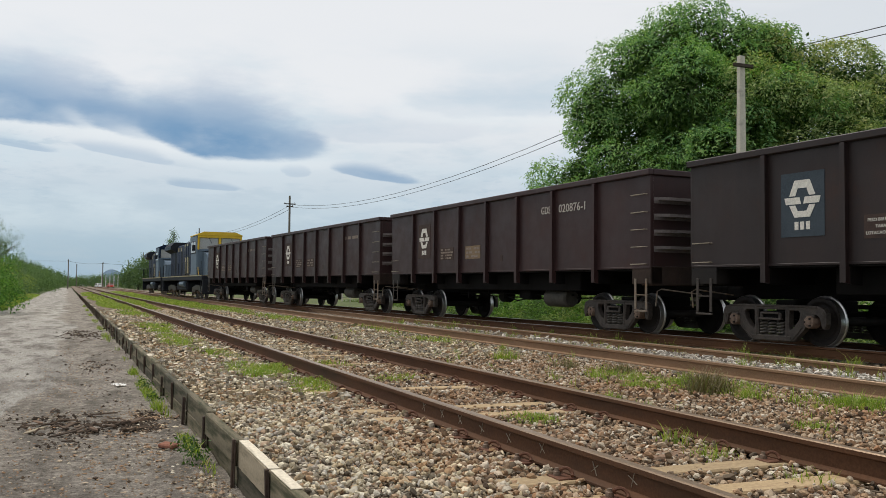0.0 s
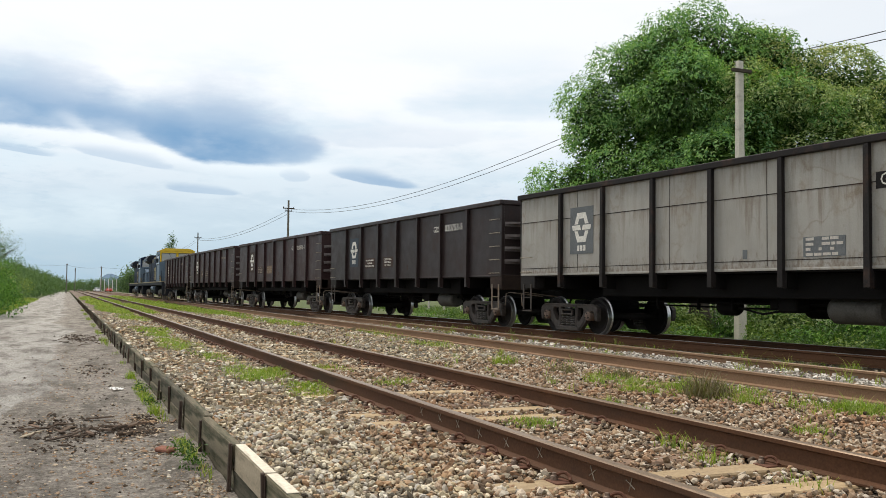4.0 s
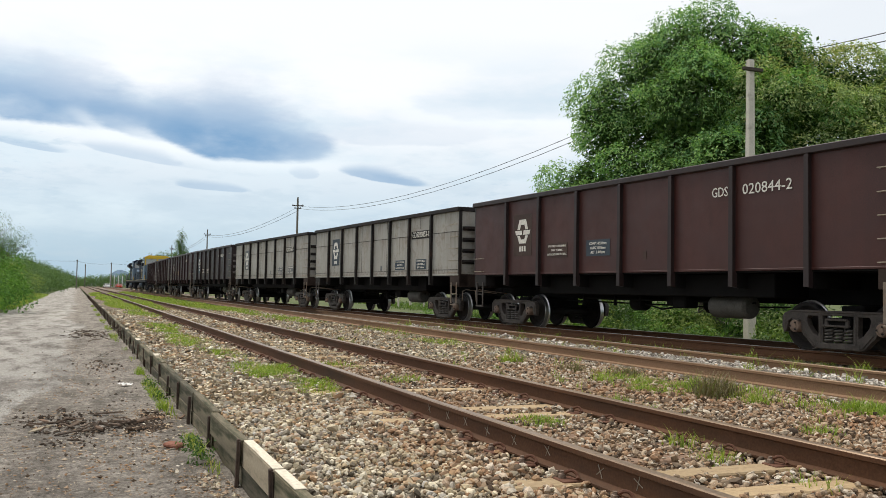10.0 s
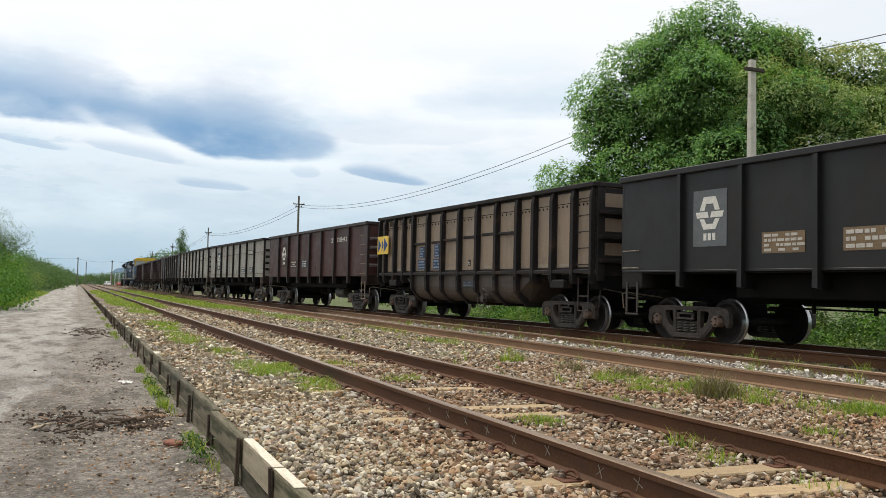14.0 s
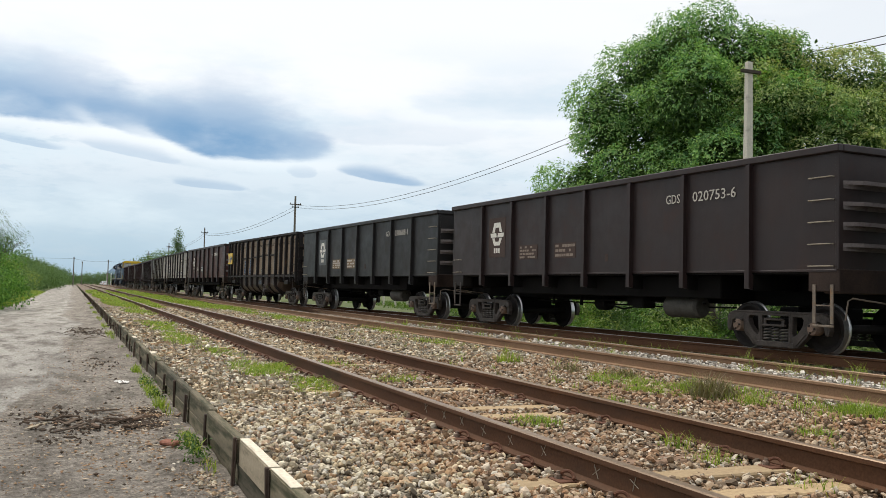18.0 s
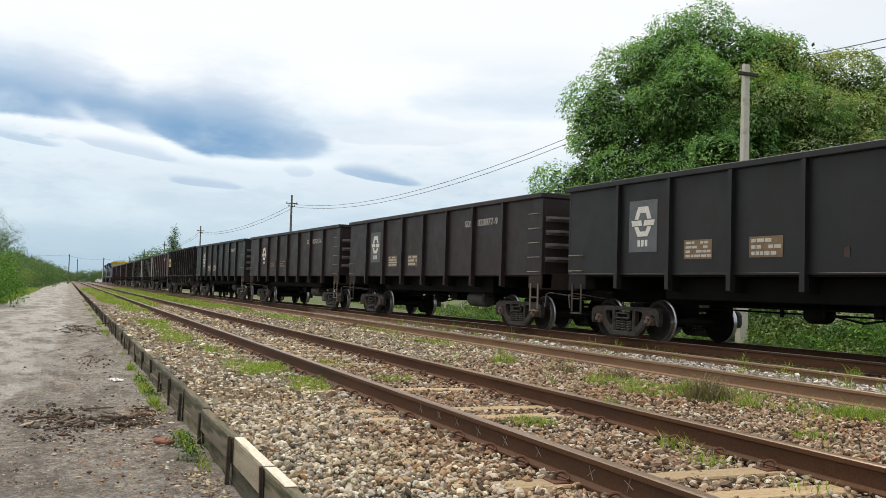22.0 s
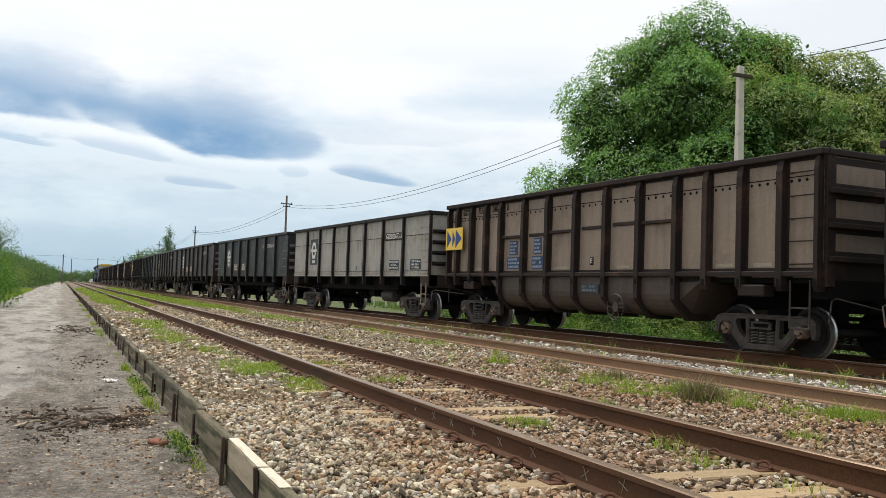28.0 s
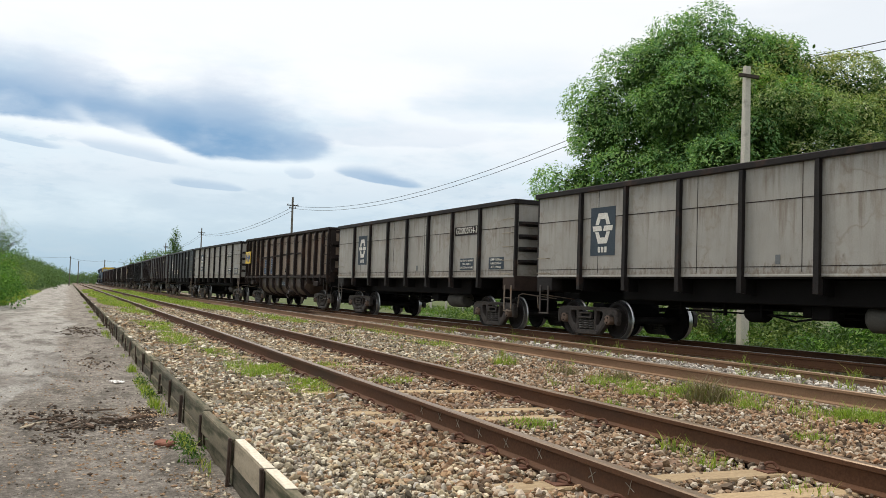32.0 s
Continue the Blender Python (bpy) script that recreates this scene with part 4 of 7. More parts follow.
def build_wall():
    """The low wall of planks and posts that holds the ballast along the road."""
    g = random.Random(11)
    wall = holder("plank_retaining_wall", "low retaining wall of weathered planks and dark posts", "retaining wall")
    ys = [-14.2, -12.8, -11.4, -10.1, -8.7, -7.3, -5.9, -4.5, -3.2, -1.9, -0.6, 0.8, 2.1, 3.35, 4.5, 5.54, 6.67, 8.22, 9.71, 10.95, 12.05, 13.51, 15.09, 16.79]
    while ys[-1] < 100:
        ys.append(ys[-1] + g.uniform(1.25, 1.55))
    for i, y in enumerate(ys):
        b = Build()
        top = -0.14 + g.uniform(-0.05, 0.012)
        b.bbox(-0.026, 0.0, -0.022, 0.022, -0.66, top, 0.005)
        b.bbox(-0.010, 0.0, -0.04, 0.04, -0.66, top - 0.01, 0.003)
        o = part("post", b, M_POST, wall)
        o.matrix_basis = pose(WALL_X, y, 0, 0, g.uniform(-3, 2), g.uniform(-6, 6))
    for a, c in zip(ys, ys[1:]):
        pale = abs(a - 5.54) < 0.01
        for k in range(2):
            b = Build()
            z1 = (-0.128 if k else -0.325) + g.uniform(-0.02, 0.006)
            b.bbox(0.0, 0.075, 0.012, c - a - 0.012, z1 - (0.192 if k else 0.22), z1, 0.009)
            pl = part("plank", b, M_PLANK_TAN if pale and k else M_PLANK, wall, "pale newer plank" if pale and k else "")
            if k and (pale or g.random() < 0.45):
                q = c - a - 0.03 if pale else g.uniform(0.15, 0.6)
                part("plank_cap", Build().bbox(0.002, 0.074, c - a - q, c - a - 0.02, z1, z1 + 0.008, 0.003), M_PLANK_PALE, pl, "pale worn plank edge")
            pl.matrix_basis = pose(WALL_X + 0.002 + g.uniform(0, 0.014), a, 0, 0, g.uniform(-2.5, 1.5), g.uniform(-0.5, 0.5))


# ---------------------------------------------------------------- rolling stock
AXLES, BOGIE, WHEEL_R = 0.83, 5.12, 0.405
LIFT = 0.04                    # the running rails stand this much over the wagons' datum
SIDE_TEXT = Matrix(((0, 0, -1, 0), (-1, 0, 0, 0), (0, 1, 0, 0), (0, 0, 0, 1)))   # writing on the flank that faces -x
SHARED = {}


def shared(key, make):
    if key not in SHARED:
        SHARED[key] = make()
    return SHARED[key]


def wheelset_mesh():
    b = Build()
    for s in (-1, 1):
        prof = [(0.07, 1.02), (0.07, 0.91), (0.115, 0.91), (0.125, 0.875), (0.28, 0.85), (0.340, 0.897), (0.400, 0.897), (0.406, 0.885), (0.412, 0.80), (0.435, 0.786),
                (0.435, 0.765), (0.407, 0.757), (0.345, 0.765), (0.28, 0.815), (0.125, 0.80), (0.085, 0.79)]
        b.lathe([(r, s * a) for r, a in prof], 0, (0, 0, 0), 36, [0, 0, 0, 0, 0, 0, 1, 1, 1, 1, 0, 0, 0, 0, 0])
        b.lathe([(0.0, s * 1.20), (0.045, s * 1.20), (0.06, s * 1.185), (0.095, s * 1.18), (0.105, s * 1.16), (0.105, s * 1.01), (0.07, s * 1.0)], 0, (0, 0, 0), 18, [2] * 6)
        for k in range(3):
            a = k * 2.094
            b.lathe([(0.0, s * 1.205), (0.016, s * 1.205), (0.018, s * 1.18)], 0, (0, 0.065 * math.cos(a), 0.065 * math.sin(a)), 6, [0] * 2)
    b.lathe([(0.085, -0.8), (0.075, 0.0), (0.085, 0.8)], 0, (0, 0, 0), 14, [0] * 2)
    return b.mesh("wheelset", [M_WHEEL, M_TREAD, M_CAP], smooth=True)


def side_frame_mesh(s):
    """A cast side frame: bow-shaped, with a window for the bolster and two three-cornered ones, and jaws over the axle boxes."""
    half = [(0.0, 0.715), (0.74, 0.715), (0.98, 0.70), (1.08, 0.665), (1.13, 0.60), (1.135, 0.42), (1.10, 0.335), (1.055, 0.345), (1.03, 0.40), (1.005, 0.52), (0.93, 0.565), (0.80, 0.565),
            (0.735, 0.52), (0.725, 0.37), (0.69, 0.30), (0.60, 0.225), (0.50, 0.125), (0.40, 0.095), (0.0, 0.095)]
    outer = half[1:-1] + [(-u, z) for u, z in half[1:-1][::-1]]
    holes = [[(-0.285, 0.205), (0.285, 0.205), (0.295, 0.635), (-0.295, 0.635)]]
    for k in (-1, 1):
        holes.append([(k * 0.385, 0.625), (k * 0.575, 0.625), (k * 0.615, 0.58), (k * 0.585, 0.47), (k * 0.475, 0.335), (k * 0.40, 0.30), (k * 0.375, 0.34)])
    bm = bmesh.new()
    x0, x1 = s * 1.015, s * 1.125
    edges = []
    for loop in [outer] + holes:
        vs = [bm.verts.new((x0, u, z)) for u, z in loop]
        edges += [bm.edges.new((vs[i], vs[(i + 1) % len(vs)])) for i in range(len(vs))]
    bmesh.ops.triangle_fill(bm, edges=edges, use_beauty=True, use_dissolve=True)
    res = bmesh.ops.extrude_face_region(bm, geom=bm.faces[:])
    bmesh.ops.translate(bm, vec=(x1 - x0, 0, 0), verts=[v for v in res["geom"] if isinstance(v, bmesh.types.BMVert)])
    bmesh.ops.recalc_face_normals(bm, faces=bm.faces)
    sharp = [e for e in bm.edges if len(e.link_faces) == 2 and e.calc_face_angle(0) > 1.0 and abs(e.verts[0].co.x - x1) < 1e-4 and abs(e.verts[1].co.x - x1) < 1e-4]
    bmesh.ops.bevel(bm, geom=sharp, offset=0.014, segments=2, profile=0.6, affect="EDGES")
    me = bpy.data.meshes.new("side_frame")
    bm.to_mesh(me)
    bm.free()
    b = Build()
    # flanges along the upper and lower chords, the axle-box adapters and the ribs beside the springs
    xa, xb = sorted((s * 1.11, s * 1.138))
    for k in (-1, 1):
        b.bbox(*sorted((s * 1.03, s * 1.16)), k * AXLES - 0.085, k * AXLES + 0.085, 0.51, 0.568, 0.02)
        b.bbox(xa, xb, k * 0.335 - 0.022, k * 0.335 + 0.022, 0.15, 0.70, 0.012)
        b.prism([(k * 0.62, 0.31), (k * 0.66, 0.345), (k * 0.47, 0.15), (k * 0.43, 0.125)], 0, xa, xb)
        b.bbox(xa, xb, k * 1.075 - 0.028, k * 1.075 + 0.028, 0.36, 0.62, 0.012)
    b.bbox(xa, xb, -0.95, 0.95, 0.675, 0.71, 0.010)
    b.bbox(xa, xb, -0.42, 0.42, 0.10, 0.195, 0.012)
    extra = b.mesh("side_frame", M_CAST)
    bm = bmesh.new()
    bm.from_mesh(me)
    bm.from_mesh(extra)
    bm.to_mesh(me)
    bm.free()
    bpy.data.meshes.remove(extra)
    me.materials.append(M_CAST)
    return me


def spring_mesh():
    b = Build()
    for y in (-0.185, 0.0, 0.185):
        b.tube([(0.075 * math.cos(k * 0.8), y + 0.075 * math.sin(k * 0.8), 0.0 + 0.0066 * k) for k in range(36)], 0.018, 5)
    return b.mesh("spring_nest", M_SPRING)


def bolster_mesh():
    b = Build()
    b.bbox(-1.13, 1.13, -0.235, 0.235, 0.47, 0.60, 0.02)
    b.bbox(-0.8, 0.8, -0.22, 0.22, 0.55, 0.80, 0.03)
    for s in (-1, 1):
        b.bbox(s * 1.15 - 0.03, s * 1.15 + 0.03, -0.20, 0.20, 0.555, 0.59, 0.008, 1)
        b.bbox(s * 1.15 - 0.03, s * 1.15 + 0.03, -0.255, 0.255, 0.455, 0.49, 0.008, 1)
        for k in (-1, 1):
            b.bbox(s * 1.14 - 0.02, s * 1.14 + 0.02, k * 0.20 - 0.03, k * 0.20 + 0.03, 0.48, 0.57, 0.008, 1)
    b.tube([(-0.7, -0.45, 0.40), (0.7, -0.45, 0.40)], 0.04, 8)
    b.tube([(-0.7, 0.45, 0.40), (0.7, 0.45, 0.40)], 0.04, 8)
    for s in (-1, 1):
        for k in (-1, 1):
            b.bbox(s * 0.83 - 0.06, s * 0.83 + 0.06, k * 0.415 - 0.03, k * 0.415 + 0.03, 0.28, 0.58, 0.01)
    return b.mesh("bolster", [M_UNDER, M_CAST])


def add_bogie(parent, y):
    fr = part("bogie", shared("bolster", bolster_mesh), None, parent)
    fr.matrix_basis = pose(0, y, 0)
    for s in (-1, 1):
        part("side_frame", shared(("sf", s), lambda: side_frame_mesh(s)), None, fr)
        o = part("spring_nest", shared("spring", spring_mesh), None, fr)
        o.matrix_basis = pose(s * 1.075, 0, 0.215)
    for k in (-1, 1):
        o = part("wheelset", shared("wheelset", wheelset_mesh), None, fr)
        o.matrix_basis = pose(0, k * AXLES, WHEEL_R + LIFT)


def plate(parent, name, y, z, w, h, material, label, x=-1.401, t=0.006):
    b = Build()
    b.box(x - t, x + 0.004, y - w / 2, y + w / 2, z - h / 2, z + h / 2)
    return part(name, b, material, parent, label)


def bars(parent, y, z, w, h, rows, material, x, seed, cols=2):
    """Unreadable stencilled lines, as bars."""
    g = random.Random(seed)
    b = Build()
    for k in range(rows):
        zz = z + h / 2 - h * (k + 0.5) / rows
        yy = y + w / 2 - 0.03
        while yy > y - w / 2 + 0.1:
            d = g.uniform(0.05, 0.16)
            b.box(x - 0.003, x + 0.003, yy - d, yy, zz - h / rows * 0.28, zz + h / rows * 0.28)
            yy -= d + (0.16 if g.random() < 0.3 else 0.025)
    o = part("stencilled_text", b, material, parent)
    o["kind"] = "stuff"
    return o


def emblem(parent, y, z, material, x, k=1.0, low=1.0):
    """The round emblem of an arch, two bars and an inverted arch, with a word below as bars."""
    arch = [(-0.34, 0.10), (-0.20, 0.43), (0.20, 0.43), (0.34, 0.10), (0.18, 0.10), (0.115, 0.26), (-0.115, 0.26), (-0.18, 0.10)]
    b = Build().prism([(y + a * k, z + c * k) for a, c in arch], 0, x - 0.004, x + 0.002)
    part("emblem_arch", b, material, parent)
    b = Build().prism([(y + a * k, z - (0.10 + (c - 0.10) * low) * k) for a, c in arch], 0, x - 0.004, x + 0.002)
    part("emblem_bowl", b, material, parent)
    for s in (-1, 1):
        b = Build().prism([(y + s * 0.03 * k, z - 0.075 * k), (y + s * 0.43 * k, z - 0.075 * k), (y + s * 0.47 * k, z + 0.07 * k), (y + s * 0.07 * k, z + 0.07 * k)], 0, x - 0.004, x + 0.002)
        part("emblem_bar", b, material, parent)
    b = Build()
    for q in (-0.15, 0.0, 0.15):
        b.box(x - 0.004, x + 0.002, y + (q - 0.05) * k, y + (q + 0.05) * k, z - (0.68 if low == 1 else 0.62) * k, z - (0.52 if low == 1 else 0.45) * k)
    part("stencilled_word", b, material, parent)


RIBS = [1.75, 3.34, 4.97, 6.58, 8.21, 9.85, 11.53]


def gondola(paint, frame_paint, label, seam=False):
    """A steel gondola wagon, its middle at the origin on the rail heads; it heads for +y."""
    w = holder("gondola_wagon", label, "gondola wagon", "wagons of the ore train")
    hl = BODY / 2
    fore, aft = hl + 0.09, hl - 0.06      # the body's two ends
    for s in (-1, 1):
        b = Build().box(*sorted((s * 1.385, s * 1.40)), -aft + 0.02, fore - 0.02, 1.385, 3.28)
        part("side_wall", b, paint, w)
        b = Build().bbox(*sorted((s * 1.36, s * 1.475)), -aft - 0.05, fore + 0.05, 3.25, 3.37, 0.014)
        part("top_rim", b, frame_paint, w)
        b = Build().bbox(*sorted((s * 1.37, s * 1.406)), -aft + 0.03, fore - 0.03, 1.368, 1.408, 0.006)
        part("side_sill", b, paint, w)
        if seam:
            b = Build()
            b.box(*sorted((s * 1.40, s * 1.405)), -aft + 0.05, fore - 0.05, 2.655, 2.671)
            b.box(*sorted((s * 1.40, s * 1.404)), -aft + 0.05, fore - 0.05, 1.535, 1.548)
            for sp, z1 in ((5.42, 3.25), (7.86, 3.25), (2.35, 3.25)):
                b.box(*sorted((s * 1.40, s * 1.4045)), hl - sp - 0.006, hl - sp + 0.006, 1.45, z1)
            b.box(*sorted((s * 1.40, s * 1.4045)), hl - 10.62 - 0.006, hl - 10.62 + 0.006, 2.86, 3.25)
            part("weld_seam", b, M_RIB_RUST, w)
        for r in RIBS:
            y = hl - r
            b = Build()
            pts = [(s * 1.39, 3.25), (s * 1.478, 3.25), (s * 1.488, 3.08), (s * 1.488, 1.33), (s * 1.45, 1.09), (s * 1.26, 1.06), (s * 1.16, 1.33), (s * 1.39, 1.38)]
            b.add([(x, y + q, z) for q in (-0.032, 0.032) for x, z in pts], [tuple(range(8)), tuple(range(8, 16))[::-1]] + [(i, (i + 1) % 8, (i + 1) % 8 + 8, i + 8) for i in range(8)])
            b.prism([(y - 0.055, 1.09), (y + 0.055, 1.09), (y + 0.045, 3.24), (y - 0.045, 3.24)], 0, *sorted((s * 1.482, s * 1.492)))
            part("rib", b, frame_paint, w)
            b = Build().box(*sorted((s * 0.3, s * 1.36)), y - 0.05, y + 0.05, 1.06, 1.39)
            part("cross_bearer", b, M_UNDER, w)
        rungs = [2.87, 2.51, 2.16, 1.81, 1.46]
        for y0, zs in ((-aft + 0.28, rungs if s < 0 else rungs[3:]), (fore - 0.36, rungs[3:] if s < 0 else rungs)):
            for z in zs:
                b = Build().tube([(s * 1.40, y0 - 0.19, z), (s * 1.47, y0 - 0.19, z), (s * 1.47, y0 + 0.25, z), (s * 1.40, y0 + 0.25, z)], 0.010, 5)
                part("ladder_rung", b, M_RUNG, w)
            b = Build()
            for q in (-0.17, 0.17):
                b.bbox(s * 1.41 - 0.01, s * 1.41 + 0.01, y0 + q - 0.03, y0 + q + 0.03, 0.55, 1.17, 0.004)
            b.bbox(s * 1.41 - 0.02, s * 1.41 + 0.02, y0 - 0.2, y0 + 0.2, 0.50, 0.535, 0.006)
            b.bbox(s * 1.41 - 0.01, s * 1.41 + 0.01, y0 - 0.17, y0 + 0.17, 0.83, 0.85, 0.003)
            part("stirrup_step", b, M_STEP if y0 < 0 else M_CAST, w)
            b = Build().bbox(*sorted((s * 1.10, s * 1.40)), y0 - 0.30, y0 + 0.30, 1.06, 1.41, 0.012)
            part("corner_gusset", b, M_RUST if y0 < 0 else M_RIB, w)
    for e in (-1, 1):
        end = fore if e > 0 else aft
        b = Build().box(-1.385, 1.385, *sorted((e * (end - 0.03), e * end)), 1.42, 3.28)
        part("end_wall", b, paint, w)
        b = Build().bbox(-1.36, 1.36, *sorted((e * (end - 0.06), e * (end + 0.06))), 3.25, 3.37, 0.014)
        part("end_rim", b, frame_paint, w)
        for s in (-1, 1):
            b = Build().bbox(*sorted((s * 1.31, s * 1.405)), *sorted((e * (end - 0.06), e * (end + 0.012))), 1.40, 3.26, 0.01)
            part("corner_post", b, frame_paint, w)
        for z in (2.79, 2.46, 2.14, 1.81):
            b = Build()
            pts = [(-1.30, 0.0), (-1.02, 0.15), (1.02, 0.15), (1.30, 0.0)]
            b.add([(x, e * (end + q), z + dz) for dz in (-0.05, 0.012) for x, q in pts], [(0, 1, 2, 3), (4, 5, 6, 7), (0, 1, 5, 4), (1, 2, 6, 5), (2, 3, 7, 6), (3, 0, 4, 7)])
            b.box(-1.30, 1.30, *sorted((e * end, e * (end + 0.02))), z - 0.11, z - 0.05)
            part("end_bar", b, frame_paint if frame_paint is M_RIB else M_BAR, w)
        b = Build().bbox(-1.38, 1.38, *sorted((e * (end - 0.30), e * (end + 0.02))), 1.03, 1.415, 0.015)
        part("headstock", b, M_RUST if e < 0 else M_RIB, w)
        b = Build()
        b.bbox(-0.16, 0.16, *sorted((e * (end - 0.2), e * (end + 0.35))), 0.80, 1.02, 0.03)
        b.bbox(-0.14, 0.20, *sorted((e * (end + 0.33), e * (end + 0.66))), 0.76, 1.06, 0.05)
        part("coupler", b, M_UNDER, w)
        b = Build().tube([(-1.30, e * (end + 0.05), 0.62), (-1.30, e * (end + 0.10), 0.92), (-1.2, e * (end + 0.10), 0.96), (-0.2, e * (end + 0.14), 0.86)], 0.014, 5)
        part("uncoupling_lever", b, M_STEP, w)
        b = Build().tube([(0.25, e * (end + 0.05), 1.0), (0.3, e * (end + 0.3), 0.70), (0.22, e * (end + 0.6), 0.62)], 0.028, 6)
        part("brake_hose", b, M_UNDER, w)
        add_bogie(w, e * BOGIE)
    # underside parts, in the near-black that carries the shade below the body
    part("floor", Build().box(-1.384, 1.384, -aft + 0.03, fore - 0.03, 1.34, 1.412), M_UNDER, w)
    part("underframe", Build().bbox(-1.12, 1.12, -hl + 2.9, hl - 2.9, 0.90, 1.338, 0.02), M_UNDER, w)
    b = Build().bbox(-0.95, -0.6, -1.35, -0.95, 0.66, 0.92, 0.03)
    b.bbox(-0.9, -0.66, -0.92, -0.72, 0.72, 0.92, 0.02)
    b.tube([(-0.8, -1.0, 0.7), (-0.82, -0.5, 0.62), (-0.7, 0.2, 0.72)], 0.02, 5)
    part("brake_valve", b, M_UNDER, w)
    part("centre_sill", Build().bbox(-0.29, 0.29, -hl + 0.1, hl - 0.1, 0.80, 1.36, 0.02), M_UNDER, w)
    for y, x, r, l in ((-2.45, -0.75, 0.225, 0.98), (-0.6, 0.7, 0.2, 0.8), (0.62, -0.5, 0.165, 0.46)):
        b = Build().lathe([(0.0, -l / 2), (r * 0.8, -l / 2), (r, -l / 2 + 0.06), (r, l / 2 - 0.06), (r * 0.8, l / 2), (0.0, l / 2)], 1, (x, y, 0.73), 16)
        b.box(x - 0.04, x + 0.04, y - 0.03, y + 0.03, 0.8, 1.36)
        part("brake_cylinder" if r < 0.15 else "air_reservoir", b, M_TANK if x < -0.7 else M_UNDER, w, smooth=True)
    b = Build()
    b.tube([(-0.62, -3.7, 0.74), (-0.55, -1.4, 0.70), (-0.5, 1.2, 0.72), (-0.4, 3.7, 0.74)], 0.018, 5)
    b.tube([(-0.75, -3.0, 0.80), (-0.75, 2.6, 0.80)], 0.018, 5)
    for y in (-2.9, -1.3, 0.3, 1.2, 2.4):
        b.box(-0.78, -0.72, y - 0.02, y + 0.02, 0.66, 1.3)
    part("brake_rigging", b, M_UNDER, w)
    return w


def dress_gondola(w, number, logo_plate, data_plates, k_plate, seed, grey=False, back=False):
    """Stencils, plates and emblem of one wagon."""
    hl = BODY / 2
    x = -1.408
    p = plate(w, "emblem_plate", hl - 2.51, 2.36, 0.87, 1.05, logo_plate, "painted square behind the emblem")
    emblem(p, hl - 2.51, 2.425, M_WHITE, x, 0.77, 1.0 if grey else 0.78)
    spots = ((10.74, 12.42) if back else (9.02, 10.72)) if grey else (4.10, 5.74)
    wide = number == "GDS 020688-1"
    spots = (4.24, 5.90) if wide else spots
    for n, sp in enumerate(spots if data_plates else ()):
        old = data_plates[0] is M_PLATE_OCHRE
        zp, wp = (1.85, 0.92 if wide else 0.74) if old else (1.74 if grey else 1.93, 0.80 if grey else 0.88)
        q = plate(w, "data_plate", hl - sp, zp, wp, 0.32 if grey else 0.36, data_plates[n % len(data_plates)], "faded data plate with unreadable lines")
        if k_plate:
            for k, line in enumerate((("PESO BRUTO 100.000KG", "TARA 24.870KG", "LOTACAO MAX 75.130KG"), ("COMP 14.530mm", "LARG 2.980mm", "ALT  3.410mm"))[n]):
                o = part("stencilled_line", letters(line, 0.088 if n else 0.07, M_WHITE, "stencilled_line"), None, q)
                o["kind"] = "stuff"
                o.matrix_basis = Matrix.Translation((x - 0.004, hl - sp, zp + 0.095 - 0.098 * k)) @ SIDE_TEXT
        else:
            bars(q, hl - sp, zp, wp - 0.04, 0.33, 3 + (n == 0), M_CHALK if grey or old else M_FADED, x, seed + n)
    q = plate(w, "small_plate", hl - 7.36, 1.66 if grey else 1.72, 0.10, 0.16, M_PLATE_BROWN if not grey else M_PLATE_GREY, "small square mark")
    bars(q, hl - 7.36, 1.66 if grey else 1.72, 0.13, 0.13, 1, M_FADED, x, seed + 5)
    if number:
        if grey:
            plate(w, "number_ground", hl - 10.68, 2.68, 1.44, 0.25, M_RIB, "dark stripe behind the number")
            words = ((number.replace(" ", ""), 10.68, 2.68, 0.255),)
        else:
            words = ((number[:3], 9.50, 2.80, 0.25), (number[4:], 10.62, 2.80, 0.27))
        for word, sp, z, size in words:
            o = part("wagon_number", letters(word, size, M_WHITE if grey or k_plate else M_CHALK, "wagon_number"), None, w, "white stencilled wagon number")
            o["kind"] = "stuff"
            o.matrix_basis = Matrix.Translation((-1.4125, hl - sp, z)) @ SIDE_TEXT @ Matrix.Diagonal((0.88 if grey else 0.86 if len(word) == 3 else 1.10, 1, 1, 1))
    else:
        bars(w, hl - 10.4, 2.78, 1.7, 0.2, 1, M_FADED, -1.404, seed + 9)


def ring(b, axis, x0, x1, y0, y1, z0, z1, wy, wz):
    """A flat frame in the y-z plane, between x0 and x1."""
    pts = [(y0, z0), (y1, z0), (y1, z1), (y0, z1), (y0 + wy, z0 + wz), (y1 - wy, z0 + wz), (y1 - wy, z1 - wz), (y0 + wy, z1 - wz)]
    vs = [(x, y, z) for x in (x0, x1) for y, z in pts]
    fs = []
    for i in range(4):
        j = (i + 1) % 4
        fs += [(8 + i, 8 + j, 12 + j, 12 + i), (i, j, 4 + j, 4 + i), (i, j, 8 + j, 8 + i), (4 + i, 4 + j, 12 + j, 12 + i)]
    return b.add(vs, fs)


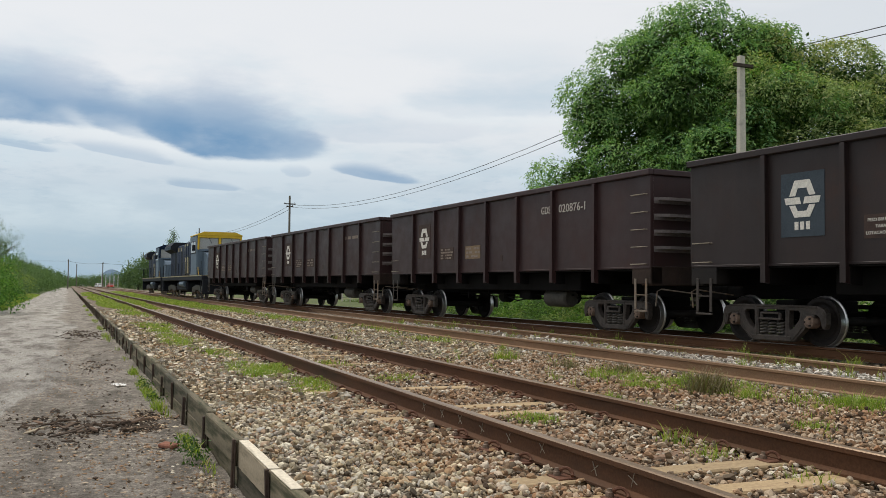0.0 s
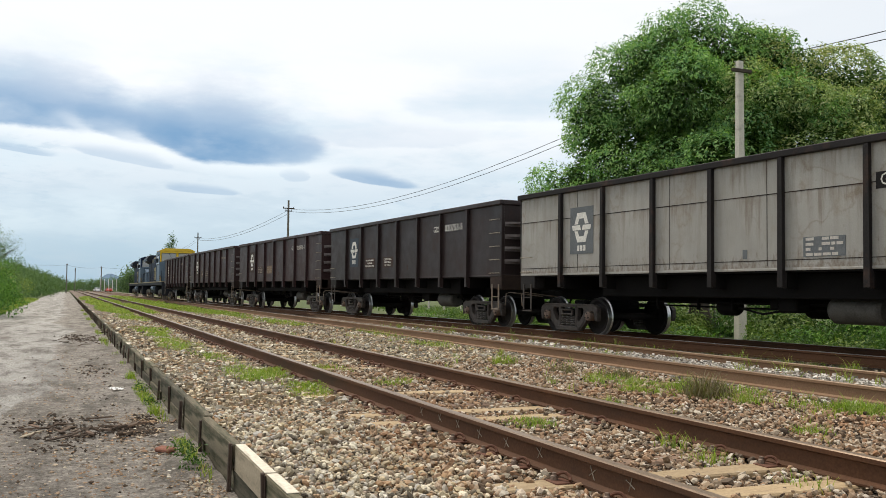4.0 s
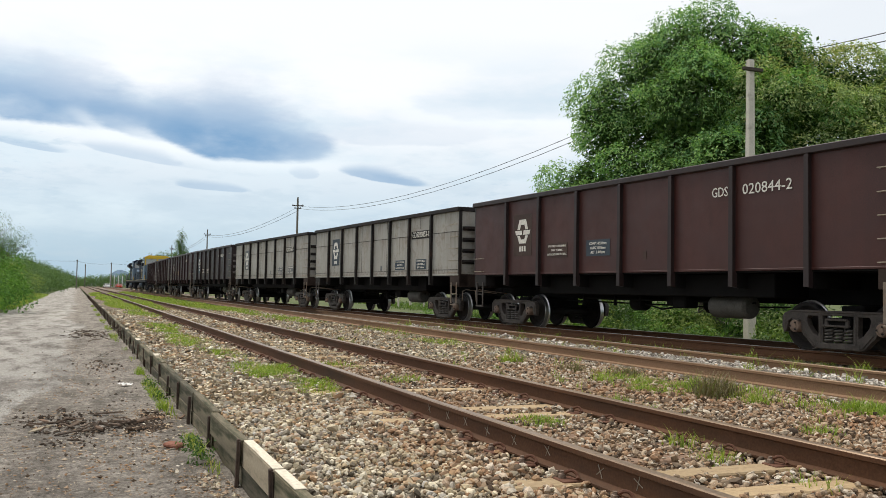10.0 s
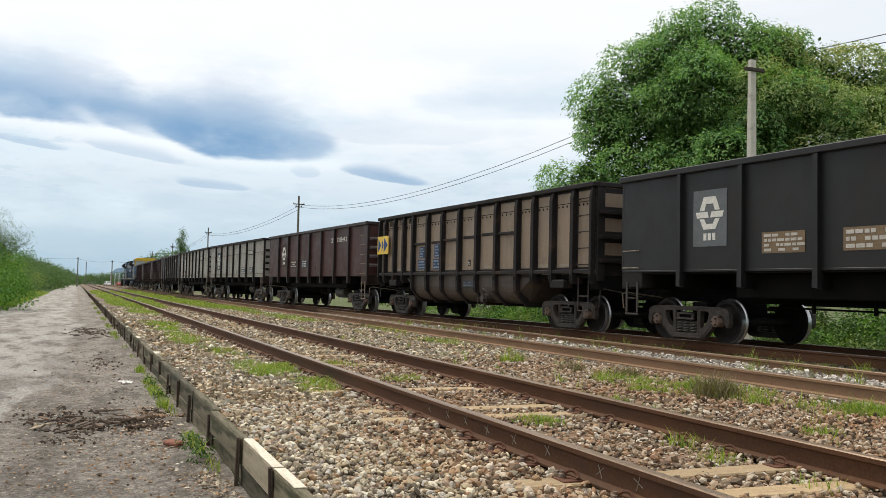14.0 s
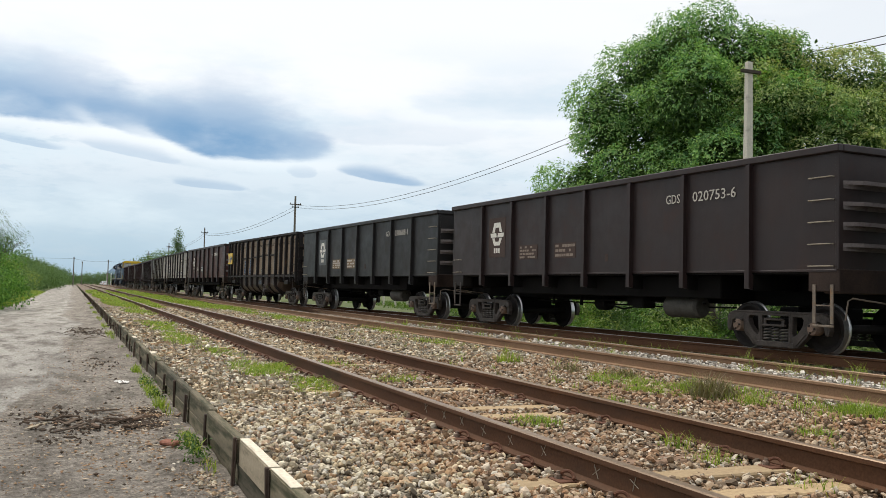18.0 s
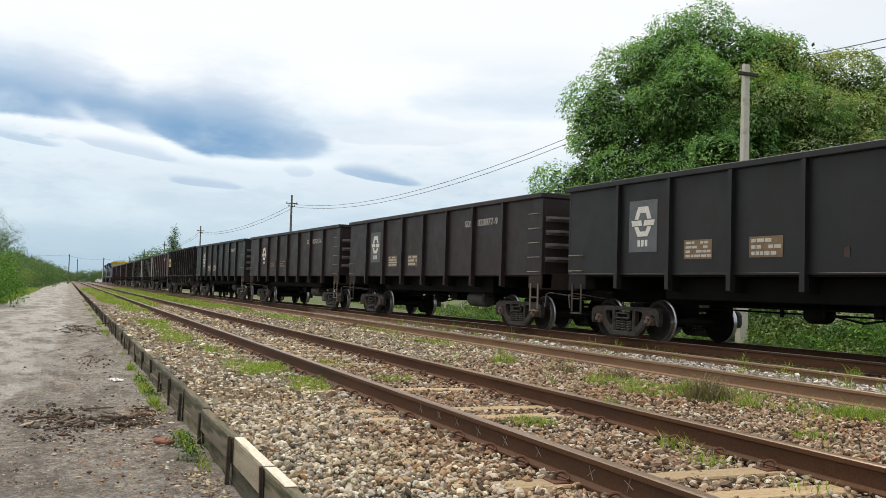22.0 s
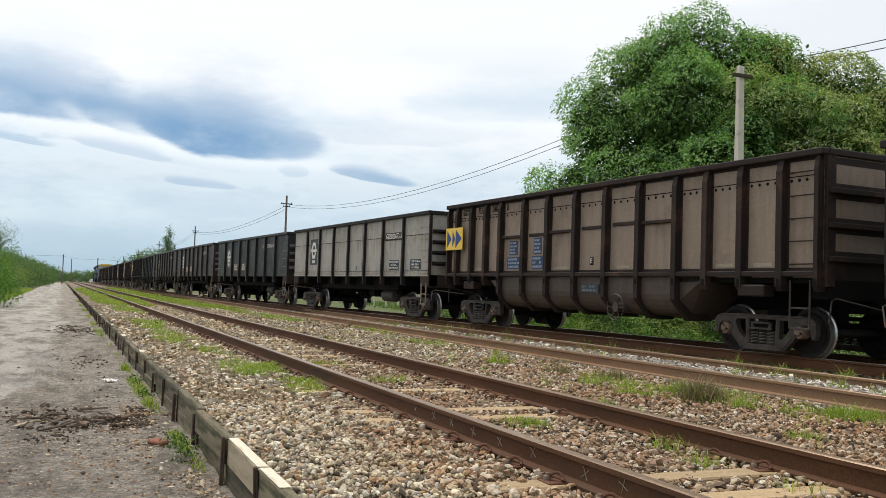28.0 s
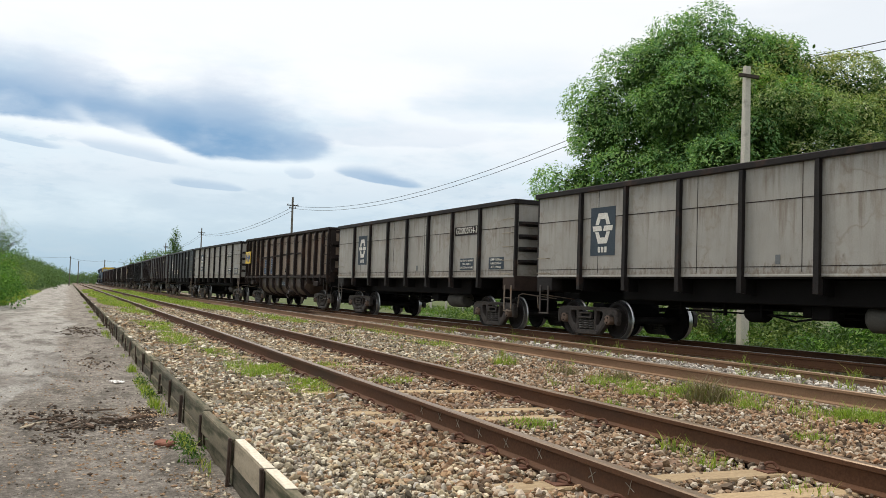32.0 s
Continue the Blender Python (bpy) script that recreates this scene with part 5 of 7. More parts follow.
def box_wagon(panel, label, rusty=False):
    """The tan high-sided gondola with heavy ribs and a belly between the bogies."""
    w = holder("gondola_wagon", label, "gondola wagon", "wagons of the ore train")
    hl, H = 6.55, 3.40
    rib_paint = M_RIB_RUST if rusty else M_RIB
    ribs = [0.06, 0.59, 1.43, 2.23, 3.02, 4.16, 5.23, 6.37, 7.49, 8.60, 9.71, 10.53, 11.39, 12.28]
    belly = (2.9, 9.9)
    for s in (-1, 1):
        for a, c in zip(ribs, ribs[1:] + [13.07]):
            y0, y1 = hl - c, hl - a
            b = Build().box(*sorted((s * 1.345, s * 1.365)), y0, y1, 1.36, 3.30)
            o = part("side_panel", b, panel, w)
            part("panel_frame", ring(Build(), 0, s * 1.365, s * 1.369, y0 + 0.05, y1 - 0.05, 1.45, 3.29, 0.075, 0.055), rib_paint, o)
            b = Build().box(*sorted((s * 1.365, s * 1.372)), y0 + 0.05, y1 - 0.05, 2.985, 3.0)
            for k in range(4):
                b.lathe([(0.0, s * 1.371), (0.027, s * 1.371), (0.029, s * 1.36)], 0, (0, y0 + (y1 - y0) * (k + 1) / 5, 2.93), 8)
            q = part("bolt_strip", b, M_UNDER, o)
            q["kind"] = "stuff"
            if a > belly[0] - 0.1 and c < belly[1] + 0.2:
                b = Build()
                pts = [(s * 1.37, 1.36), (s * 1.37, 1.02), (s * 1.352, 0.91), (s * 1.31, 0.81), (s * 1.24, 0.725), (s * 1.14, 0.655), (s * 1.0, 0.605), (s * 0.3, 0.56), (s * 0.3, 1.36)]
                n = len(pts)
                b.add([(x, y, z) for y in (y0, y1) for x, z in pts], [tuple(range(n)), tuple(range(n, 2 * n))[::-1]] + [(i, (i + 1) % n, (i + 1) % n + n, i + n) for i in range(n)])
                part("belly_panel", b, M_TANDARK if s < 0 else M_UNDER, w)
            b = Build().bbox(*sorted((s * 1.36, s * 1.47)), y0 + 0.05, y1 - 0.05, 1.36, 1.45, 0.012)
            part("waist_rail", b, rib_paint, w)
        for k, r in enumerate(ribs + [13.03]):
            y = hl - r
            low = belly[0] < r < belly[1]
            hw = 0.064 if 0.3 < r < 12.6 else 0.04
            b = Build()
            zb = 0.52 if low else 1.12
            pts = [(s * 1.35, 3.30), (s * 1.44, 3.30), (s * 1.485, 3.10), (s * 1.485, 1.20), (s * (1.475 if low else 1.44), 0.92 if low else 1.12), (s * (1.10 if low else 1.25), zb), (s * (0.5 if low else 1.2), zb), (s * 1.2, 1.4), (s * 1.35, 1.42)]
            n = len(pts)
            b.add([(x, y + q, z) for q in (-hw, hw) for x, z in pts], [tuple(range(n)), tuple(range(n, 2 * n))[::-1]] + [(i, (i + 1) % n, (i + 1) % n + n, i + n) for i in range(n)])
            b.box(*sorted((s * 1.48, s * 1.49)), y - 0.03, y + 0.03, 1.20, 1.32, 1)
            for z in [1.5 + 0.16 * i for i in range(11)] if s < 0 else ():
                for q in (-hw - 0.035, hw + 0.035):
                    b.box(-1.376, -1.364, y + q - 0.012, y + q + 0.012, z - 0.012, z + 0.012)
            part("rib", b, [M_RUST if k == 11 and rusty else rib_paint, M_UNDER], w, "rust-stained rib" if k == 11 and rusty else "")
        b = Build().bbox(*sorted((s * 1.33, s * 1.49)), -hl - 0.05, hl + 0.05, 3.29, H, 0.016)
        part("top_rim", b, rib_paint, w)
        for a, c, z in ((3.11, 4.07, 2.36), (5.32, 6.28, 2.40), (8.69, 9.62, 2.44)):
            b = Build().bbox(*sorted((s * 1.36, s * 1.44)), hl - c, hl - a, z - 0.035, z + 0.035, 0.01)
            part("panel_stiffener", b, rib_paint, w)
        for a, c, z in ((4.25, 5.14, 2.38), (6.46, 7.4, 2.44), (7.58, 8.51, 2.47)):
            b = Build().bbox(*sorted((s * 1.362, s * 1.385)), hl - c + 0.1, hl - a - 0.1, z - 0.05, z + 0.03, 0.008)
            part("weld_patch", b, rib_paint, w)
        for z in (3.05, 2.67, 2.30, 1.93, 1.56):
            b = Build().tube([(s * 1.36, -hl + 0.06, z), (s * 1.45, -hl + 0.06, z), (s * 1.45, -hl + 0.62, z), (s * 1.36, -hl + 0.62, z)], 0.012, 5)
            part("ladder_rung", b, rib_paint, w)
        for e in (-1, 1):
            b = Build()
            y0 = e * (hl - 0.45)
            for q in (-0.2, 0.2):
                b.tube([(s * 1.38, y0 + q, 1.3), (s * 1.38, y0 + q, 0.52)], 0.016, 5)
            for z in (0.52, 0.85):
                b.tube([(s * 1.38, y0 - 0.2, z), (s * 1.38, y0 + 0.2, z)], 0.016, 5)
            if e < 0:
                part("stirrup_step", b, M_CAST, w)
            b = Build().bbox(*sorted((s * 1.2, s * 1.47)), e * BOGIE - 0.30, e * BOGIE + 0.30, 1.02, 1.22, 0.02)
            part("jacking_pad", b, rib_paint, w)
    for s in (-1, 1):
        for e in (-1, 1):
            # the belly's sloping end
            ya, yb = (hl - 9.71, hl - 10.45) if e < 0 else (hl - 3.02, hl - 2.3)
            b = Build().add([(s * x, y, z) for y, z0 in ((ya, 0.58), (yb, 1.2)) for x, z in ((0.3, z0), (1.0, z0 + 0.03), (1.34, z0 + 0.3 if z0 < 1 else 1.34), (1.34, 1.36), (0.3, 1.36))], [(0, 1, 2, 3, 4), (9, 8, 7, 6, 5), (0, 1, 6, 5), (1, 2, 7, 6), (2, 3, 8, 7), (3, 4, 9, 8), (4, 0, 5, 9)])
            part("belly_end", b, M_TANDARK, w)
    for e in (-1, 1):
        b = Build().box(-1.345, 1.345, *sorted((e * (hl - 0.03), e * hl)), 1.62, 3.30)
        o = part("end_wall", b, panel, w)
        part("end_foot", Build().box(-1.345, 1.345, *sorted((e * (hl - 0.03), e * hl)), 1.2, 1.617), rib_paint, o)
        for z in (3.16, 2.60, 2.05, 1.62):
            part("end_seam", Build().box(-1.2, 1.2, *sorted((e * hl, e * (hl + 0.004))), z, z + 0.11), rib_paint, o)
        part("end_rim", Build().bbox(-1.33, 1.33, *sorted((e * (hl - 0.08), e * (hl + 0.06))), 3.29, H, 0.016), rib_paint, w)
        for z in (2.72, 2.17, 1.64):
            b = Build().bbox(-1.33, 1.33, *sorted((e * hl, e * (hl + 0.13))), z - 0.04, z + 0.05, 0.012)
            b.box(-1.33, 1.33, *sorted((e * hl, e * (hl + 0.03))), z + 0.05, z + 0.13)
            part("end_bar", b, rib_paint, w)
        for s in (-1, 1):
            b = Build().bbox(*sorted((s * 1.16, s * 1.36)), *sorted((e * (hl - 0.02), e * (hl + 0.05))), 1.2, 3.29, 0.01)
            for k in range(12):
                b.lathe([(0.0, e * (hl + 0.062)), (0.012, e * (hl + 0.06)), (0.014, e * (hl + 0.045))], 1, (s * 1.26, 0, 1.4 + 0.17 * k), 6)
            part("corner_post", b, rib_paint, w)
        part("headstock", Build().bbox(-1.3, 1.3, *sorted((e * (hl - 0.3), e * (hl + 0.03))), 1.0, 1.32, 0.015), M_UNDER, w)
        b = Build().bbox(-0.16, 0.16, *sorted((e * (hl - 0.2), e * (hl + 0.42))), 0.80, 1.02, 0.03)
        b.bbox(-0.14, 0.20, *sorted((e * (hl + 0.40), e * (hl + 0.74))), 0.76, 1.06, 0.05)
        part("coupler", b, M_UNDER, w)
        b = Build().tube([(-1.30, e * (hl + 0.05), 0.62), (-1.30, e * (hl + 0.10), 0.98), (-1.2, e * (hl + 0.10), 1.02), (-0.2, e * (hl + 0.14), 0.86)], 0.014, 5)
        part("uncoupling_lever", b, M_CAST, w)
        add_bogie(w, e * (BOGIE - 0.05))
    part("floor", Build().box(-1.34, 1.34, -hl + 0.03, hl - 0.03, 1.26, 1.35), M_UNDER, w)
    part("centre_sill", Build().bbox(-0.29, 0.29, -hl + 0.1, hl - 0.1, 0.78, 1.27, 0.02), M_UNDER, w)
    b = Build().lathe([(0.255, -1.50), (0.27, -1.512), (0.285, -1.50), (0.27, -1.488), (0.255, -1.50)], 0, (0, -1.45, 0.72), 24)
    for k in range(6):
        a = k * math.pi / 3
        b.tube([(-1.47, -1.45, 0.72), (-1.49, -1.45 + 0.26 * math.cos(a), 0.72 + 0.26 * math.sin(a))], 0.012, 5)
    b.lathe([(0.0, -1.50), (0.1, -1.50), (0.1, -1.0)], 0, (0, -1.45, 0.72), 14)
    part("hand_brake_wheel", b, M_CAST, w, "spoked hand brake wheel")
    x = -1.372
    p = plate(w, "yellow_sign", hl - 0.54, 2.42, 1.02, 0.62, M_YELLOW, "yellow square sign with blue triangles", x=-1.495, t=0.01)
    for k, (q0, q1, hh) in enumerate(((0.43, 0.16, 0.25), (0.10, -0.07, 0.23), (-0.10, -0.46, 0.26))):
        y0, y1 = hl - 0.54 + q0, hl - 0.54 + q1
        b = Build().prism([(y0, 2.42 + hh), (y1, 2.42), (y0, 2.42 - hh)], 0, -1.509, -1.503)
        part("arrow", b, M_NAVY, p, "solid blue triangle")
    for sp, z, ww, hh, r in ((3.62, 2.08, 0.40, 0.36, 4), (3.62, 1.70, 0.60, 0.30, 3), (4.74, 2.10, 0.36, 0.40, 4), (4.74, 1.70, 0.50, 0.32, 3), (6.95, 1.70, 0.13, 0.17, 1), (6.95, 1.10, 0.65, 0.18, 2)):
        dark = ww < 0.2
        q = plate(w, "data_plate", hl - sp, z, ww, hh, M_UNDER if dark else M_PLATE_BLUE if z > 1.2 else M_PLATE_DARK, "small dark mark plate" if dark else "blue data plate with unreadable lines", x=-1.367 if z > 1.2 else -1.402)
        bars(q, hl - sp, z, ww * 0.95, hh * 0.92, r, M_WHITE if dark else M_PALEBLUE if z > 1.2 else M_PLATE_GREY, -1.375 if z > 1.2 else -1.41, int(sp * 10))
    o = part("stencilled_letter", letters("E", 0.16, M_WHITE, "stencilled_letter"), None, w)
    o["kind"] = "stuff"
    o.matrix_basis = Matrix.Translation((-1.377, hl - 6.95, 1.70)) @ SIDE_TEXT
    for sp, word in ((1.0, "GDS"), (1.83, "753"), (2.62, "040"), (3.28, "0")):
        o = part("wagon_number", letters(word, 0.24, M_UNDER, "wagon_number"), None, w, "dark stencilled wagon number")
        o["kind"] = "stuff"
        o.matrix_basis = Matrix.Translation((-1.3735, hl - sp, 3.13)) @ SIDE_TEXT @ Matrix.Diagonal((0.8, 1, 1, 1))
    # thin pale strips as painted highlights along the waist rail
    for sp in (1.85, 5.8, 8.05, 10.95, 11.85):
        plate(w, "pale_patch", hl - sp, 1.56, 0.42, 0.06, M_RUNG, "", x=-1.367, t=0.003)
    return w


def locomotive(label, brow):
    """A six-axle diesel locomotive, its cab towards the wagons (-y)."""
    w = holder("diesel_locomotive", label, "locomotive", "two locomotives of the train")
    hl = 10.7
    part("frame", Build().bbox(-1.5, 1.5, -hl, hl, 1.25, 1.55, 0.03), M_LOCO_DARK, w)
    part("sill_stripe", Build().bbox(-1.515, 1.515, -hl + 0.3, hl - 0.3, 1.52, 1.58, 0.01), M_LOCO_CREAM, w)
    part("engine_hood", Build().bbox(-0.95, 0.95, -5.2, 9.6, 1.55, 4.05, 0.12), M_LOCO_BLUE, w)
    part("radiator_housing", Build().prism([(-1.45, 3.80), (-1.45, 4.05), (-1.15, 4.36), (1.15, 4.36), (1.45, 4.05), (1.45, 3.80), (0.9, 3.5), (-0.9, 3.5)], 1, 5.6, 9.9), M_LOCO_DARK, w)
    part("blower_housing", Build().bbox(-1.42, 1.42, -5.2, -2.4, 1.55, 4.0, 0.12), M_LOCO_DARK, w)
    part("exhaust_stack", Build().bbox(-0.5, 0.5, 0.6, 1.8, 4.05, 4.4, 0.05), M_LOCO_DARK, w)
    for k in range(2):
        y = -4.2 + 1.1 * k
        b = Build().prism([(y, 1.75), (y + 0.5, 1.75), (y + 1.0, 3.85), (y + 0.5, 3.85)], 0, -1.432, -1.42)
        part("cream_stripe", b, M_LOCO_CREAM, w)
    for k in range(2):
        y = 2.4 + 1.4 * k
        b = Build().prism([(y, 1.75), (y + 0.6, 1.75), (y + 1.2, 3.85), (y + 0.6, 3.85)], 0, -0.962, -0.95)
        part("cream_stripe", b, M_LOCO_CREAM, w)
    cab = part("cab", Build().bbox(-1.5, 1.5, -8.3, -5.2, 1.55, 4.28, 0.08), M_LOCO_GREY, w)
    b = Build().prism([(-1.5, 4.26), (-1.5, 4.31), (-1.05, 4.50), (1.05, 4.50), (1.5, 4.31), (1.5, 4.26)], 1, -8.45, -5.2)
    part("cab_roof", b, brow, cab)
    # the yellow brow over the windscreens and the pillars between them
    part("cab_front", Build().prism([(-1.46, 4.02), (-1.46, 4.27), (1.46, 4.27), (1.46, 4.02), (1.30, 4.10), (-1.30, 4.10)], 1, -8.42, -8.3), brow, cab)
    for x0, x1 in ((-1.46, -1.34), (-0.09, 0.09), (1.34, 1.46)):
        part("pillar", Build().bbox(x0, x1, -8.40, -8.3, 3.28, 4.1, 0.02), brow, cab)
    part("window_ledge", Build().bbox(-1.46, 1.46, -8.39, -8.3, 3.2, 3.31, 0.02), M_LOCO_GREY, cab)
    for x0, x1 in ((-1.32, -0.12), (0.12, 1.32)):
        part("windscreen", Build().bbox(x0, x1, -8.36, -8.30, 3.33, 4.09, 0.03), M_GLASS_SKY, cab)
        part("wiper", Build().tube([((x0 + x1) / 2, -8.38, 4.08), ((x0 + x1) / 2 + 0.2, -8.38, 3.7)], 0.012, 4), M_LOCO_DARK, cab)
    for y0, y1 in ((-7.9, -7.0), (-6.8, -5.9)):
        part("side_window", Build().bbox(-1.53, -1.5, y0, y1, 3.1, 3.85, 0.015), M_GLASS_SKY, cab)
        part("window_frame", Build().bbox(-1.52, -1.5, y0 - 0.05, y1 + 0.05, 3.05, 3.90, 0.01), M_LOCO_DARK, cab)
    part("cab_door", Build().bbox(-1.515, -1.5, -5.75, -5.3, 1.7, 3.8, 0.006), M_LOCO_BLUE, cab)
    part("mirror", Build().bbox(-1.75, -1.55, -8.0, -7.94, 3.2, 3.6, 0.02), M_LOCO_DARK, cab)
    for k in range(13):
        y = -2.2 + 0.88 * k
        part("hood_door", Build().bbox(-0.975, -0.95, y + 0.04, y + 0.84, 1.75, 3.55, 0.008), M_LOCO_DARK if k % 4 == 1 else M_LOCO_BLUE, w)
    for k in range(3):
        b = Build()
        for n in range(9):
            b.box(-1.47, -1.4, 5.8 + 1.35 * k, 6.95 + 1.35 * k, 3.78 + 0.03 * n, 3.795 + 0.03 * n)
        part("radiator_grille", b, M_LOCO_GREY, w)
    for y in (-4.9, -4.0, -3.1):
        part("blower_grille", Build().bbox(-1.45, -1.42, y, y + 0.62, 2.9, 3.7, 0.01), M_LOCO_BLUE, w)
    for y in (3.2, 4.3):
        part("roof_fan", Build().lathe([(0.0, 0.12), (0.5, 0.12), (0.55, 0.0)], 2, (0, y, 4.05), 16), M_LOCO_DARK, w)
    for k in range(4):
        y = -9.6 + 0.45 * k
        part("chevron", Build().prism([(y, 1.62), (y + 0.18, 1.62), (y + 0.45, 2.1), (y + 0.27, 2.1)], 0, -1.475, -1.46), M_LOCO_YELLOW if k % 2 else M_LOCO_DARK, w)
    part("nose", Build().prism([(-10.0, 1.55), (-8.3, 1.55), (-8.3, 3.15), (-9.75, 2.95), (-10.0, 2.7)], 0, -1.05, 1.05), M_LOCO_GREY, w)
    part("number_board", Build().box(-1.0, -0.3, -8.42, -8.36, 3.04, 3.18), M_LOCO_DARK, w)
    part("pilot", Build().bbox(-1.45, 1.45, -hl - 0.1, -hl + 0.15, 0.35, 1.3, 0.03), M_LOCO_DARK, w)
    part("pilot", Build().bbox(-1.45, 1.45, hl - 0.15, hl + 0.1, 0.35, 1.3, 0.03), M_LOCO_DARK, w)
    b = Build().lathe([(0.0, -2.6), (0.45, -2.6), (0.55, -2.5), (0.55, 2.5), (0.45, 2.6), (0.0, 2.6)], 1, (0, 0, 0.85), 14)
    b.bbox(-1.3, 1.3, -2.5, 2.5, 0.5, 1.2, 0.12)
    part("fuel_tank", b, M_LOCO_DARK, w)
    part("air_tank", Build().lathe([(0.0, -1.2), (0.2, -1.15), (0.22, 0), (0.2, 1.15), (0.0, 1.2)], 1, (-1.3, -1.0, 1.0), 12), M_LOCO_GREY, w)
    for s in (-1, 1):
        b = Build()
        for k in range(9):
            y = -5.0 + 1.9 * k
            b.tube([(s * 1.47, y, 1.55), (s * 1.47, y, 2.55)], 0.018, 5)
        b.tube([(s * 1.47, -5.0, 2.55), (s * 1.47, 10.2, 2.55)], 0.018, 5)
        part("handrail", b, M_LOCO_DARK, w)
        for e in (-1, 1):
            b = Build()
            for z in (0.5, 0.85, 1.2):
                b.bbox(s * 1.2 - 0.25, s * 1.2 + 0.25, e * 10.2 - 0.2, e * 10.2 + 0.2, z, z + 0.04, 0.01)
            b.tube([(s * 1.45, e * 10.0, 0.5), (s * 1.45, e * 10.0, 2.5)], 0.02, 5)
            part("step_well", b, M_LOCO_DARK, w)
    for e in (-1, 1):
        fr = part("truck", Build().bbox(-1.1, 1.1, -1.9, 1.9, 0.62, 0.95, 0.05), M_UNDER, w)
        fr.matrix_basis = pose(0, e * 6.7, 0)
        for s in (-1, 1):
            b = Build().prism([(-2.35, 0.5), (-2.3, 0.78), (-0.5, 0.92), (0.5, 0.92), (2.3, 0.78), (2.35, 0.5), (1.3, 0.42), (0.6, 0.6), (-0.6, 0.6), (-1.3, 0.42)], 0, *sorted((s * 1.0, s * 1.17)))
            part("side_frame", b, M_CAST, fr)
        for k in (-1, 0, 1):
            o = part("wheelset", shared("wheelset", wheelset_mesh), None, fr)
            o.matrix_basis = pose(0, k * 1.85, WHEEL_R + LIFT)
        part("coupler", Build().bbox(-0.16, 0.16, *sorted((e * (hl - 0.1), e * (hl + 0.6))), 0.78, 1.04, 0.04), M_UNDER, w)
    return w


SLACK = {4: -0.05, 8: 0.10, 9: 0.30, 10: 0.20, 11: 0.15, 12: 0.04, 14: -0.05, 15: 0.07}    # play of the couplers, wagon by wagon
VEHICLES = []    # thing, distance of its middle behind the first wagon's front, bogie spacing


def build_train():
    dark = gondola(M_DARK, M_DARK, "dark brown weathered steel gondola wagon")
    black = gondola(M_BLACK, M_BLACK, "sooty black steel gondola wagon with emblem")
    maroon = gondola(M_MAROON, M_MAROON, "dark maroon weathered steel gondola wagon")
    grey = gondola(M_GREY, M_RIB, "stained grey gondola wagon with dark ribs", True)
    brown = gondola(M_BROWN, M_DARK, "red-brown steel gondola wagon on the rails")
    box = box_wagon(M_TAN, "tan gondola wagon with heavy dark ribs and belly")
    box2 = box_wagon(M_TAN2, "rusty brown gondola wagon with heavy dark ribs and belly", True)
    SL, GR, BR, OC = M_PLATE_DARK, M_PLATE_GREY, M_PLATE_BROWN, M_PLATE_OCHRE
    plan = [(maroon, "", BR, (BR,)), (maroon, "", BR, (BR,)), (maroon, "GDS 020876-1", BR, (BR, OC)), (dark, "GDS 020753-5", SL, (BR, BR)), (grey, "GDS 020607-3", GR, (GR, GR)),
            (grey, "GDS 020853-1", SL, (SL, SL)), (brown, "GDS 020844-2", BR, (BR, SL)), (box, None, None, None), (black, "GDS 020688-1", GR, (OC, OC)), (dark, "GDS 020753-6", BR, (BR, BR)),
            (dark, "GDS 020877-9", GR, (OC, OC)), (black, "GDS 020630-0", GR, (OC, OC)), (grey, "GDS 020673-5", SL, (SL, SL)), (box2, None, None, None), (grey, "GDS 020754-3", SL, (SL, SL)), (grey, "", SL, ())]
    used = set()
    for n, (kind, number, logo, plates) in enumerate(plan):
        VEHICLES.append([kind, number, logo, plates, n])
    made = []
    for kind, number, logo, plates, n in VEHICLES:
        w = kind if kind.name not in used else copy_thing(kind, Matrix())
        used.add(kind.name)
        made.append((w, kind, number, logo, plates, n))
    VEHICLES.clear()
    for w, kind, number, logo, plates, n in made:
        if logo:
            dress_gondola(w, number, logo, plates, n in (3, 5, 6, 12, 14), n * 13, kind is grey, n in (12, 14))
        VEHICLES.append((w, -PITCH * n - BODY / 2 + SLACK.get(n + 1, 0.0), BOGIE))
    first = locomotive("blue and grey diesel locomotive with yellow cab roof", M_LOCO_YELLOW)
    second = locomotive("dark blue diesel locomotive at the head of the train", M_LOCO_BLUE)
    VEHICLES.append((first, 1.2 + 10.8, 6.7))
    VEHICLES.append((second, 1.2 + 10.8 + 22.6, 6.7))


